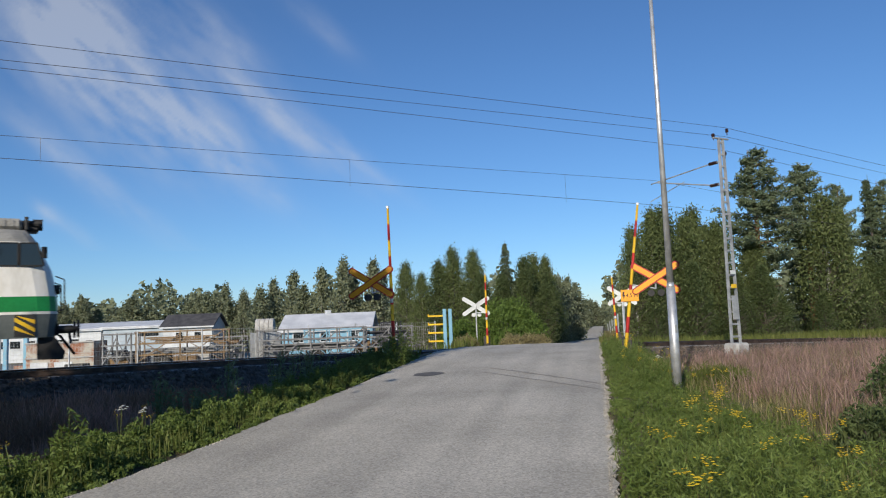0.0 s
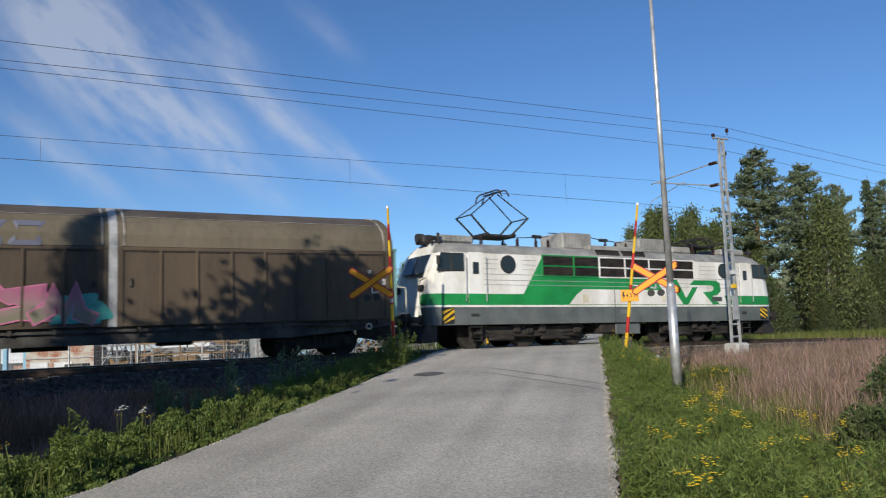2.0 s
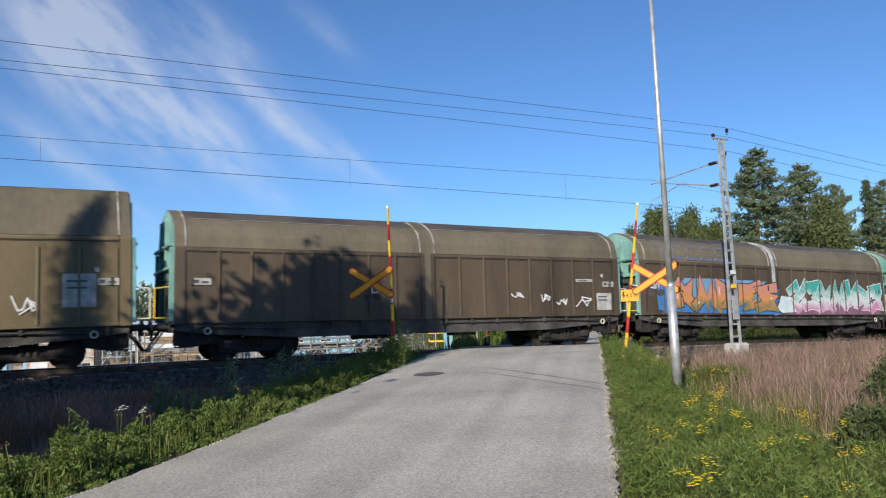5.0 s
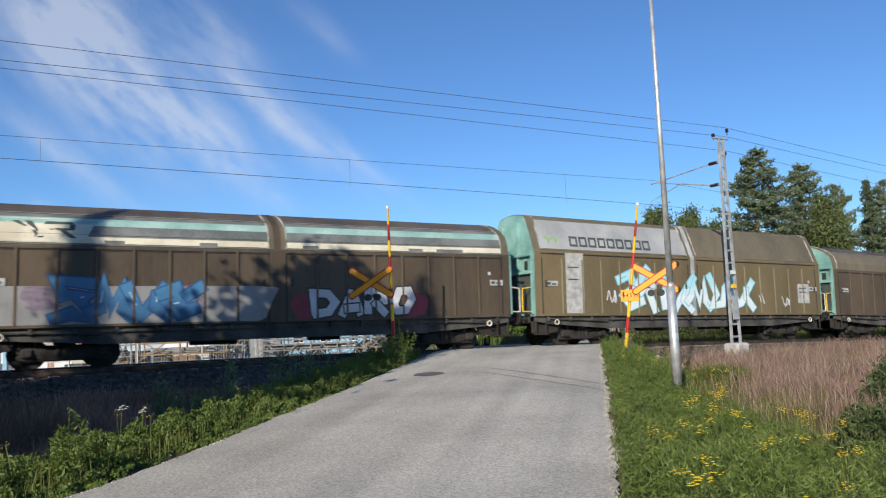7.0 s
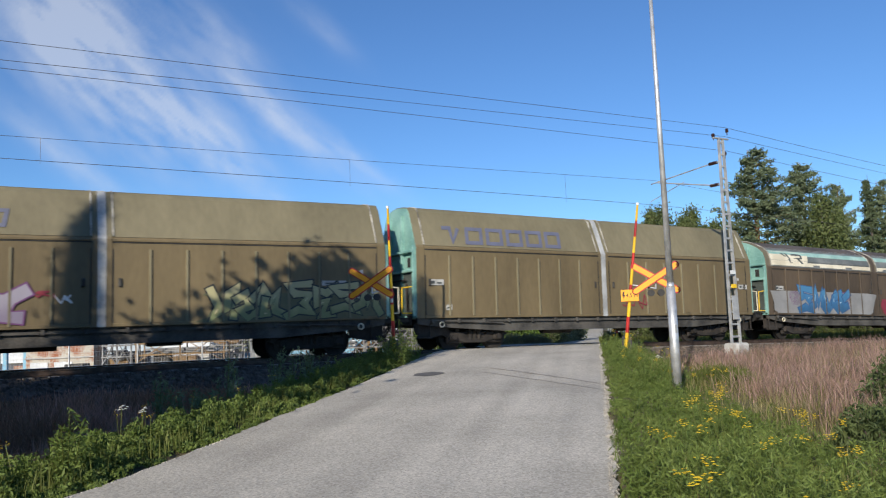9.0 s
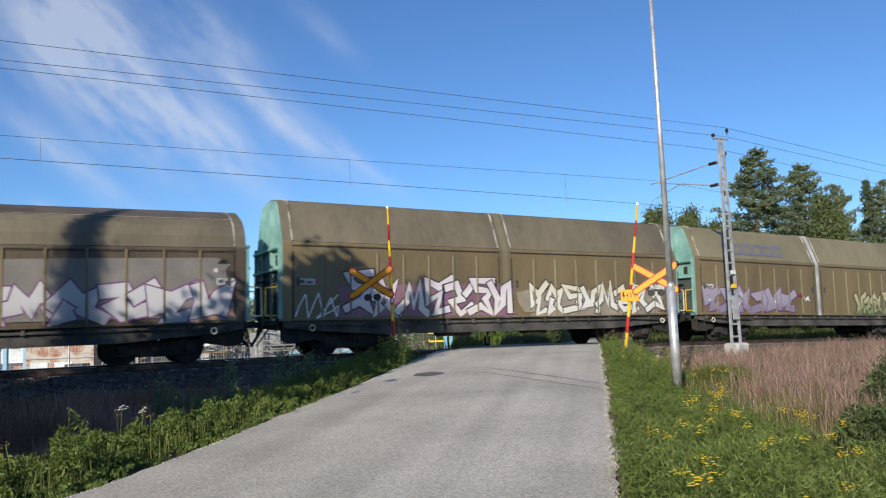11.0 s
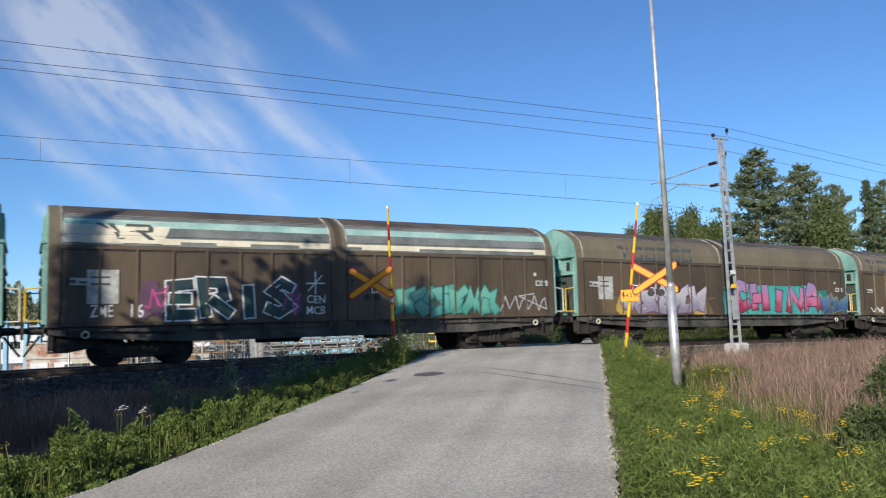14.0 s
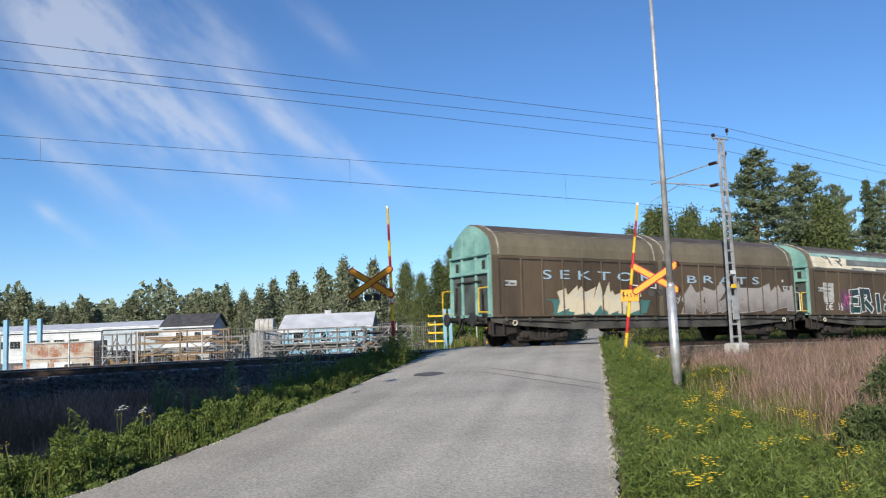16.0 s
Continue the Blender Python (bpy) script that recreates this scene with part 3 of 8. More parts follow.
            for p, q in (((x0, 2.76), (x1, 2.76)), ((x1, 2.76), (x1t, 3.36)), ((x0t, 3.36), (x1t, 3.36)), ((x0, 2.76), (x0t, 3.36))):
                rod(bm, (sg * p[0], Y - 0.01, p[1]), (sg * q[0], Y - 0.01, q[1]), 0.02, n=5)
            part("window_rubber", bm, M_BLACK, root)
        bm = bmesh.new()
        for y0, y1 in ((-1.12, -0.06), (0.06, 1.12)):
            a = [(sg * (nose(z) + 0.02 - (0.06 if abs(y) > 0.9 else 0)), y, z) for y, z in ((y0, 2.72), (y1, 2.72), (y1 * 0.96, 3.38), (y0 * 0.96, 3.38))]
            b = [(x - sg * 0.05, y, z) for x, y, z in a]
            loft(bm, [a, b])
        part("windscreen", bm, M_PANE, root)
        # hazard panel: black and yellow slanting bars
        bm = bmesh.new()
        slab(bm, [(sg * 7.95, 0.9), (sg * 8.42, 0.9), (sg * 8.42, 1.47), (sg * 7.95, 1.47)], Y + 0.03, Y - 0.002)
        panel = part("hazard_panel", bm, M_BLACK, root)
        bm = bmesh.new()
        for k in range(-1, 4):
            zc = 0.86 + k * 0.22
            pts = [(7.95, zc), (8.42, zc - 0.3), (8.42, zc - 0.19), (7.95, zc + 0.11)]
            pts = [(sg * x, min(max(z, 0.905), 1.465)) for x, z in pts]
            if len({round(z, 3) for _, z in pts}) > 2:
                slab(bm, pts, Y, Y - 0.006)
        part("hazard_bar", bm, M_YELLOW, panel)
        for y in (-0.95, 0.95):
            bm = bmesh.new()
            rod(bm, (sg * 8.85, y, 2.15), (sg * 9.02, y, 2.15), 0.13, n=14)
            part("buffer_light", bm, M_BLACK, root)
        bm = bmesh.new()
        rod(bm, (sg * 8.35, 0, 4.05), (sg * 8.6, 0, 4.05), 0.16, n=14)
        box(bm, (sg * 8.25, 0, 3.98), (0.5, 0.7, 0.3), 0.05)
        part("headlight", bm, (M_BLACK,), root, "black roof headlight housing")
        bm = bmesh.new()
        rod(bm, (sg * 8.2, -0.9, 3.8), (sg * 8.2, -0.9, 4.15), 0.05, n=8)
        rod(bm, (sg * 8.15, -0.72, 3.98), (sg * 8.5, -0.72, 3.98), 0.06, 0.11, n=10)
        part("horn", bm, M_BLACK, root)
        for y in (-1.2, 1.2):
            handrail(root, [(sg * 8.9, y, 2.5), (sg * 9.12, y, 2.4), (sg * 9.12, y, 1.6), (sg * 8.95, y, 1.55)], 0.018, M_BLACK)
        bm = bmesh.new()
        slab(bm, [(sg * 8.5, 0.28), (sg * 9.1, 0.25), (sg * 9.15, 0.45), (sg * 8.9, 0.86), (sg * 8.5, 0.86)], -1.25, 1.25)
        part("plough", bm, M_BLACK, root)
        buffers(root, sg * 8.95, sg, 1.06)
        bm = bmesh.new()
        for k in range(3):
            box(bm, (sg * 7.05, -1.42, 0.3 + 0.24 * k), (0.5, 0.2, 0.03), 0.005)
        for dx in (-0.24, 0.24):
            box(bm, (sg * 7.05 + dx, -1.42, 0.58), (0.03, 0.05, 0.6))
        part("step", bm, M_BLACK, root)
        # ventilator boxes over the cabs
        bm = bmesh.new()
        box(bm, (sg * 7.35, 0.0, 3.98), (1.5, 1.5, 0.3), 0.08)
        for k in range(6):
            box(bm, (sg * (6.85 + 0.2 * k), -0.76, 3.99), (0.1, 0.02, 0.18))
        part("roof_box", bm, M_ROOFGREY, root)
        bm = bmesh.new()
        rod(bm, (sg * 8.62, Y - 0.12, 2.95), (sg * 8.62, Y - 0.12, 3.25), 0.07, n=8)
        rod(bm, (sg * 8.62, Y - 0.12, 3.1), (sg * 8.55, Y + 0.05, 3.1), 0.02, n=6)
        part("mirror", bm, M_BLACK, root)
    # roof gear
    for x, d in ((-1.75, (1.5, 1.5, 0.66)), (2.3, (1.5, 1.5, 0.6)), (-0.2, (0.8, 1.2, 0.2)), (3.9, (1.1, 1.8, 0.3))):
        bm = bmesh.new()
        box(bm, (x, 0, 3.8 + d[2] / 2), d, 0.06)
        for k in range(int(d[0] / 0.16)):
            box(bm, (x - d[0] / 2 + 0.16 * k + 0.1, -d[1] / 2 - 0.01, 3.82 + d[2] / 2), (0.1, 0.02, d[2] * 0.6))
        part("roof_box", bm, M_ROOFGREY, root)
    bm = bmesh.new()
    box(bm, (0.05, 0, 3.84), (3.0, 2.2, 0.22), 0.05)
    part("raised_roof", bm, M_ROOFGREY, root)

    def insulator(x, y, z, h=0.34):
        bm = bmesh.new()
        for k in range(5):
            rod(bm, (x, y, z + k * h / 5), (x, y, z + (k + 0.6) * h / 5), 0.085, 0.055, n=10)
        rod(bm, (x, y, z), (x, y, z + h + 0.05), 0.04, n=8)
        part("insulator", bm, M_CERAMIC, root)

    for x, y in ((-6.15, -0.5), (-4.5, -0.5), (-6.15, 0.5), (-4.5, 0.5), (5.0, -0.5), (6.3, -0.5), (5.0, 0.5), (6.3, 0.5), (-3.55, -0.4), (-2.95, -0.4), (0.0, -0.4), (0.55, -0.4), (1.15, -0.4), (3.35, -0.4)):
        insulator(x, y, 3.8, 0.34)
    bm = bmesh.new()
    for p, q in (((-4.5, -0.5, 4.17), (-3.55, -0.4, 4.25)), ((-3.55, -0.4, 4.25), (-2.95, -0.4, 4.3)), ((-2.95, -0.4, 4.45), (-1.2, -0.4, 4.42)), ((-1.2, -0.4, 4.42), (0.0, -0.4, 4.25)), ((0.0, -0.4, 4.27), (0.9, -0.4, 4.2)), ((1.15, -0.4, 4.3), (3.3, -0.4, 4.28)), ((3.3, -0.4, 4.28), (3.5, -0.4, 4.15)), ((3.35, -0.4, 4.2), (5.0, -0.5, 4.17))):
        rod(bm, p, q, 0.018, n=6)
    for x in (-3.5, -0.1, 3.45):
        rod(bm, (x - 0.2, -0.4, 4.27), (x + 0.2, -0.4, 4.27), 0.07, n=8)
    part("busbar", bm, M_BLACK, root)

    def panto(x, up):
        bm = bmesh.new()
        box(bm, (x, 0, 4.22), (1.45, 1.1, 0.1), 0.03)
        for dx in (-0.6, 0.6):
            rod(bm, (x + dx, -0.62, 4.25), (x + dx, 0.62, 4.25), 0.07, n=8)
            knee = Vector((x + dx * 2.15, 0, 4.95 if up else 4.36))
            head = Vector((x + dx * 0.1, 0, 5.86 if up else 4.5))
            if not up:
                head.x = x + dx * 0.35
            for y in (-0.5, 0.5):
                rod(bm, (x + dx * 0.9, y, 4.26), (knee.x, y * 1.1, knee.z), 0.038, n=6)
                rod(bm, (knee.x, y * 1.1, knee.z), (head.x, y * 0.6, head.z), 0.024, n=6)
            rod(bm, (knee.x, -0.6, knee.z), (knee.x, 0.6, knee.z), 0.026, n=6)
            rod(bm, (head.x, -0.5, head.z + 0.05), (head.x, 0.5, head.z + 0.05), 0.022, n=6)
        frame_part = part("pantograph", bm, M_BLACK, root, "black steel double-arm current collector")
        bm = bmesh.new()
        hz = 5.96 if up else 4.6
        for dx in (-0.16, 0.16):
            pts = [(-0.95, -0.28), (-0.8, -0.06), (-0.6, 0), (0.6, 0), (0.8, -0.06), (0.95, -0.28)]
            for (y0, a0), (y1, a1) in zip(pts, pts[1:]):
                rod(bm, (x + dx, y0, hz + a0), (x + dx, y1, hz + a1), 0.03, n=6)
        part("contact_strip", bm, M_UNDER, frame_part)

    panto(-5.3, True)
    panto(5.65, False)
    # number plates and hatches as plain bars
    for x, z, w, h, m in ((-0.05, 1.28, 0.62, 0.16, M_BANDGREY), (0.2, 1.84, 0.4, 0.09, M_YELLOW), (2.05, 1.82, 0.26, 0.26, M_CREAM), (-2.1, 1.8, 0.3, 0.3, M_CREAM), (-7.1, 1.2, 0.34, 0.1, M_BLACK), (6.9, 1.2, 0.3, 0.12, M_BLACK), (5.2, 1.8, 0.6, 0.2, M_LOGODARK)):
        bm = bmesh.new()
        box(bm, (x, Y - 0.006, z), (w, 0.012, h), 0.003)
        part("plate", bm, m, root)
    bm = bmesh.new()
    box(bm, (-0.62, Y - 0.004, 1.5), (0.03, 0.01, 1.25))
    part("body_seam", bm, M_LOGODARK, root)
    bm = bmesh.new()
    box(bm, (-0.3, 0, 0.68), (2.0, 2.8, 0.5), 0.06)
    box(bm, (0.1, -1.4, 0.62), (1.3, 0.06, 0.44), 0.02, mi=1)
    part("battery_box", bm, (M_UNDER, M_GREY), root)
    wheels = bogie(root, -4.6, 2.25, 0.62, 3, 1.15) + bogie(root, 4.6, 2.25, 0.62, 3, 1.15)
    off = 9.88
    MOVERS.append((root, off, 4.6))
    for w in wheels:
        SPINNERS.append((w, 0.62, off))


# cross-sections of the two kinds of wagon, from the sole up to the ridge: (half width, height)
SEC_A = [(1.45, 1.12), (1.45, 3.3), (1.43, 3.36), (1.4, 3.7), (1.28, 4.02), (1.02, 4.25), (0.6, 4.47), (0.3, 4.58), (0.0, 4.64)]
SEC_B = [(1.45, 1.12), (1.45, 3.55), (1.42, 3.62), (1.2, 4.2), (0.93, 4.86), (0.8, 5.0), (0.4, 5.07), (0.0, 5.1)]


def at_height(sec, z):
    return float(np.interp(z, [p[1] for p in sec], [p[0] for p in sec]))


def lay_on(bm, sec, lift):
    """Bends flat work onto the wagon's near side, at a little distance from it."""
    for v in bm.verts:
        v.co.y = -at_height(sec, v.co.z) - lift + v.co.y


def bars(root, specs, sec, material, name="lettering", label="", lift=0.028):
    """Plain bars (x, z, width, height, slant) laid on the side."""
    bm = bmesh.new()
    for x, z, w, h, sl in specs:
        slab(bm, [(x, z), (x + w, z), (x + w + sl, z + h), (x + sl, z + h)], 0.0, -0.004)
    lay_on(bm, sec, lift)
    return part(name, bm, material, root, label)


GLYPHS = {}


def letters(root, word, x, z, width, height, sec, material, fat=0.0, name="graffiti", label="", lift=0.03, spread=1.0, jig=0.0, depth=0.003):
    """Painted writing in the built-in font, fitted to a width and a height; fat: how far the strokes swell."""
    key = (word, round(fat, 4), spread)
    if key not in GLYPHS:
        cu = bpy.data.curves.new("text", "FONT")
        cu.body, cu.size, cu.offset, cu.space_character, cu.resolution_u = word, 1.0, fat, spread, 3
        ob = bpy.data.objects.new("text", cu)
        scene.collection.objects.link(ob)
        me = bpy.data.meshes.new_from_object(ob.evaluated_get(bpy.context.evaluated_depsgraph_get()))
        GLYPHS[key] = ([v.co.copy() for v in me.vertices], [tuple(p.vertices) for p in me.polygons])
        bpy.data.objects.remove(ob)
        bpy.data.curves.remove(cu)
        bpy.data.meshes.remove(me)
    vs, fs = GLYPHS[key]
    x0, x1 = min(v.x for v in vs), max(v.x for v in vs)
    y0, y1 = min(v.y for v in vs), max(v.y for v in vs)
    bm = bmesh.new()
    new_vs = []
    for v in vs:
        u, w = (v.x - x0) / (x1 - x0), (v.y - y0) / (y1 - y0)
        dz = jig * math.sin(u * 19 + len(word)) * 0.5 + jig * math.sin(u * 7.3)
        new_vs.append(bm.verts.new((x + u * width + jig * 0.6 * math.sin(w * 3 + u * 11), 0, z + w * height + dz)))
    for f in fs:
        try:
            bm.faces.new([new_vs[i] for i in f])
        except ValueError:
            pass
    lay_on(bm, sec, lift)
    return part(name, bm, material, root, label)


def blob(root, x, z, w, h, sec, material, seed, lift=0.0265, n=26, rough=0.18, label=""):
    """A sprayed patch with an uneven edge."""
    rng = random.Random(seed)
    ph = [rng.uniform(0, 6.28) for _ in range(4)]
    pts = []
    for i in range(n):
        t = 2 * math.pi * i / n
        k = 1 + rough * (math.sin(3 * t + ph[0]) + 0.7 * math.sin(5 * t + ph[1]) + 0.6 * math.sin(8 * t + ph[2])) * 0.6
        cx, cz = math.cos(t), math.sin(t)
        e = 0.6 if w < 4 else 0.16
        cx, cz = (math.copysign(abs(cx) ** e, cx), math.copysign(abs(cz) ** e, cz))
        pts.append((x + w / 2 * (1 + cx * k), max(1.16, z + h / 2 * (1 + cz * k))))
    bm = bmesh.new()
    slab(bm, pts, 0.0, -0.001)
    lay_on(bm, sec, lift)
    return part("graffiti", bm, material, root, label or "sprayed patch of paint")


def build_wagon(k, kind, upper, lower, ribs, strip_mat, label, rear_mat):
    root = thing("freight_wagon", label, "railway wagon", "wagons of the freight train")
    sec = SEC_A if kind == "A" else SEC_B
    brk = 2
    hl = BODY / 2
    # sliding walls: two halves, each with a lower wall, an upper wall and its share of roof
    eave = len(sec) - (4 if kind == "A" else 3)
    for x0, x1 in ((-hl + 0.32, -0.42), (0.1, hl - 0.32)):
        bm = bmesh.new()
        loft(bm, [[(x, -y, z) for y, z in sec[:brk + 1]] + [(x, y, z) for y, z in sec[:brk + 1][::-1]] for x in (x0, x1)])
        wall = part("sliding_wall", bm, lower, root)
        bm = bmesh.new()
        n = 8
        for i in range(n + 1):
            x = x0 + (x1 - x0) * i / n
            if 0 < i < n:
                box(bm, (x, -1.465, 2.24), (0.075, 0.05, 2.1), 0.012)
        part("wall_rib", bm, ribs, wall)
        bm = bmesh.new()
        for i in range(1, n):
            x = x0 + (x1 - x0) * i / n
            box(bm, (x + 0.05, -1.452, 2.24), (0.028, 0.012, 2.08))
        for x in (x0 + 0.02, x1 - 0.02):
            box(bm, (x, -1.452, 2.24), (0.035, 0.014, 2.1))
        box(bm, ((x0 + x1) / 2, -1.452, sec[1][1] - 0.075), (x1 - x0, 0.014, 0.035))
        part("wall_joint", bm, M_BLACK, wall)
        bm = bmesh.new()
        box(bm, ((x0 + x1) / 2, -1.452, sec[1][1] - 0.02), (x1 - x0, 0.05, 0.07), 0.012)
        box(bm, ((x0 + x1) / 2, -1.452, 1.17), (x1 - x0, 0.04, 0.1), 0.012)
        part("wall_rail", bm, lower, wall)
        up = sec[brk:eave + 1]
        bm = bmesh.new()
        loft(bm, [[(x, -y, z + 0.01) for y, z in up] + [(x, y, z + 0.01) for y, z in up[::-1]] for x in (x0, x1)])
        part("upper_wall", bm, upper, root)
        rf = [(y + 0.015, z + 0.012) for y, z in sec[eave:]]
        bm = bmesh.new()
        loft(bm, [[(x, -y, z) for y, z in rf] + [(x, y, z) for y, z in rf[::-1][1:]] + [(x, rf[0][0] - 0.05, rf[0][1] - 0.1), (x, -rf[0][0] + 0.05, rf[0][1] - 0.1)] for x in (x0, x1)])
        part("roof", bm, M_ROOF if kind == "A" else upper, root)
        bm = bmesh.new()
        for z in ((sec[eave][1] + 0.02),):
            y = -at_height(sec, z) - 0.005
            box(bm, ((x0 + x1) / 2, y, z), (x1 - x0, 0.035, 0.03))
        part("rain_strip", bm, M_LIGHTGREY if kind == "A" else upper, root)
    # frames at the ends and in the middle
    for x0, x1, m, gr in ((-hl, -hl + 0.32, lower, 0.0), (hl - 0.32, hl, lower, 0.0), (-0.42, 0.1, lower, 0.004)):
        bm = bmesh.new()
        full = [(y + gr, z + (0.014 if z > 2 else 0)) for y, z in sec]
        loft(bm, [[(x, -y, z) for y, z in full] + [(x, y, z) for y, z in full[::-1][1:]] for x in (x0 + 0.012, x1 - 0.012)], mat_of=lambda c: 1 if c.z > sec[brk][1] else 0)
        part("end_frame" if abs(x0 + x1) > 1 else "middle_frame", bm, (m, upper if kind == "B" else M_DUST), root)
    bm = bmesh.new()
    strip_sec = [(y + 0.012, z + 0.03 * (z > 3)) for y, z in sec]
    loft(bm, [[(x, -y, z) for y, z in strip_sec] + [(x, y, z) for y, z in strip_sec[::-1][1:]] for x in (-0.27, -0.05)])
    part("middle_strip", bm, strip_mat, root)
    # pale worn sealing strips where the sliding walls meet the frames
    for x in (-hl + 0.32, -0.44, 0.12, hl - 0.32):
        bm = bmesh.new()
        lip = [(y + 0.02, z + 0.035 * (z > 3)) for y, z in sec[brk:]]
        loft(bm, [[(xx, -y, z) for y, z in lip] + [(xx, y, z) for y, z in lip[::-1][1:]] for xx in (x - 0.022, x + 0.022)])
        part("seal_strip", bm, M_SEAL, root)
    # handles beside the frames
    for x in (-hl + 0.5, -0.62, 0.3, hl - 0.5):
        bm = bmesh.new()
        box(bm, (x, -1.475, 2.35), (0.09, 0.05, 0.24), 0.012)
        part("handle", bm, M_BEAM, root)
    for sg in (-1, 1):
        bm = bmesh.new()
        inner = [(y - 0.03, z - 0.02 * (z > 2)) for y, z in sec]
        loft(bm, [[(x, -max(y, 0), z) for y, z in inner] + [(x, max(y, 0), z) for y, z in inner[::-1][1:]] for x in (sg * (hl - 0.05), sg * (hl + 0.02))])
        end = part("end_wall", bm, M_TURQ if rear_mat else lower, root, "pale turquoise end wall" if rear_mat else "")
        bm = bmesh.new()
        for y in (-1.36, -0.5, 0.5, 1.36):
            h = sec[-1][1] - 0.35 if abs(y) < 1 else sec[1][1] + 0.05
            box(bm, (sg * (hl + 0.06), y, (1.2 + h) / 2), (0.12, 0.1, h - 1.2), 0.015)
        for z in (2.75, 3.42):
            box(bm, (sg * (hl + 0.09), 0, z), (0.16, 2.78, 0.1), 0.02)
        part("end_rib", bm, M_TURQ if rear_mat else lower, end)
        # added dark panel: dirt plus painted shade of the wagon coupled next
        bm = bmesh.new()
        box(bm, (sg * (hl + 0.03), 0, 1.98), (0.03, 2.5, 1.5), 0.01)
        part("end_door", bm, M_GRIME_SHADE, end, "lower end panel darkened for grime and the next wagon's shade")
        bm = bmesh.new()
        for y in (-1.0, 1.0):
            rod(bm, (sg * (hl + 0.12), y, 1.35), (sg * (hl + 0.12), y * 0.9, 2.3), 0.04, n=6)
        rod(bm, (sg * (hl + 0.14), -0.9, 2.45), (sg * (hl + 0.14), 0.9, 2.45), 0.03, n=6)
        part("end_gear", bm, M_UNDER, end)
        for y in (-0.95, 0.95):
            bm = bmesh.new()
            box(bm, (sg * (hl + 0.03), y, 3.05), (0.02, 0.22, 0.34), 0.01)
            part("end_vent", bm, M_BLACK, end)
        for y in (-1.1, 1.1):
            handrail(root, [(sg * (hl + 0.12), y * 1.2, 1.3), (sg * (hl + 0.5), y * 1.2, 1.3), (sg * (hl + 0.5), y * 1.2, 2.15), (sg * (hl + 0.12), y * 1.2, 2.2)], 0.022, M_YELLOW if sg < 0 else M_CREAM)
        buffers(root, sg * (hl + 0.02), sg)
    # underframe
    for y in (-1.3, 1.3):
        bm = bmesh.new()
        slab(bm, [(-8.41, 1.12), (8.41, 1.12), (8.41, 0.93), (7.6, 0.82), (4.9, 0.64), (-4.9, 0.64), (-7.6, 0.82), (-8.41, 0.93)], y - 0.06, y + 0.06)
        part("solebar", bm, M_BEAM, root)
    bm = bmesh.new()
    box(bm, (0, 0, 0.98), (BODY - 0.2, 1.0, 0.2), 0.02)
    part("centre_sill", bm, M_BEAM, root)
    bm = bmesh.new()
    rng = random.Random(k)
    for i in range(16):
        x = -hl + 0.6 + i * (BODY - 1.2) / 15
        box(bm, (x, -1.41, 1.02), (0.09, 0.12, 0.15), 0.01)
    box(bm, (0, -1.43, 1.0), (BODY - 2.0, 0.03, 0.05))
    for x in (-hl + 2.1, hl - 2.1):
        rod(bm, (x - 1.6, -1.44, 1.04), (x + 1.4, -1.44, 0.92), 0.025, n=6)
    part("latch_rail", bm, M_BEAM, root)
    bm = bmesh.new()
    box(bm, (1.6, -0.6, 0.72), (1.0, 0.5, 0.38), 0.04)
    rod(bm, (-2.6, -0.5, 0.7), (-1.2, -0.5, 0.7), 0.19, n=12)
    for y in (-0.85, 0.85):
        rod(bm, (-6, y, 0.85), (6, y, 0.85), 0.03, n=6)
    part("brake_gear", bm, M_UNDER, root)
    for sg in (-1, 1):
        bm = bmesh.new()
        for t in range(12):
            a0, a1 = 2 * math.pi * t / 12, 2 * math.pi * (t + 1) / 12
            rod(bm, (sg * (hl - 0.95) + 0.09 * math.cos(a0), -1.47, 0.9 + 0.09 * math.sin(a0)), (sg * (hl - 0.95) + 0.09 * math.cos(a1), -1.47, 0.9 + 0.09 * math.sin(a1)), 0.022, n=5)
        part("tow_ring", bm, M_CREAM, root)
        # corner step with its dark frame, and the brake rigging behind it
        bm = bmesh.new()
        slab(bm, [(sg * (hl - 1.35), 0.95), (sg * (hl - 0.05), 0.95), (sg * (hl - 0.05), 0.5), (sg * (hl - 0.5), 0.42), (sg * (hl - 1.2), 0.55)], -1.2, -1.05)
        part("brake_rigging", bm, M_UNDER, root)
        bm = bmesh.new()
        box(bm, (sg * (hl - 0.3), -1.34, 0.45), (0.5, 0.24, 0.04), 0.008)
        for dx in (-0.23, 0.23):
            box(bm, (sg * (hl - 0.3) + dx, -1.34, 0.7), (0.04, 0.06, 0.5), 0.008)
        part("step", bm, M_UNDER, root)
    wheels = bogie(root, -5.95, 1.85, 0.46) + bogie(root, 5.95, 1.85, 0.46)
    off = -(k - 1) * PITCH - hl
    MOVERS.append((root, off - (0.3 if k == 1 else 0.0), 5.95))
    for w in wheels:
        SPINNERS.append((w, 0.46, off + w.location.x))
    # small plates common to all
    for x in (-hl + 0.75, hl - 0.62):
        bars(root, [(x - 0.25, 2.25, 0.55, 0.2, 0)], sec, M_TAG, "plate", lift=0.024)
        bars(root, [(x - 0.2, 2.3, 0.14, 0.1, 0), (x + 0.02, 2.3, 0.2, 0.06, 0)], sec, M_LOGODARK, "plate_mark", lift=0.03)
    bars(root, [(hl - 0.95, 2.62, 0.12, 0.12, 0)], sec, M_TAG, "plate", lift=0.024)
    return root, sec


WAGONS = {}


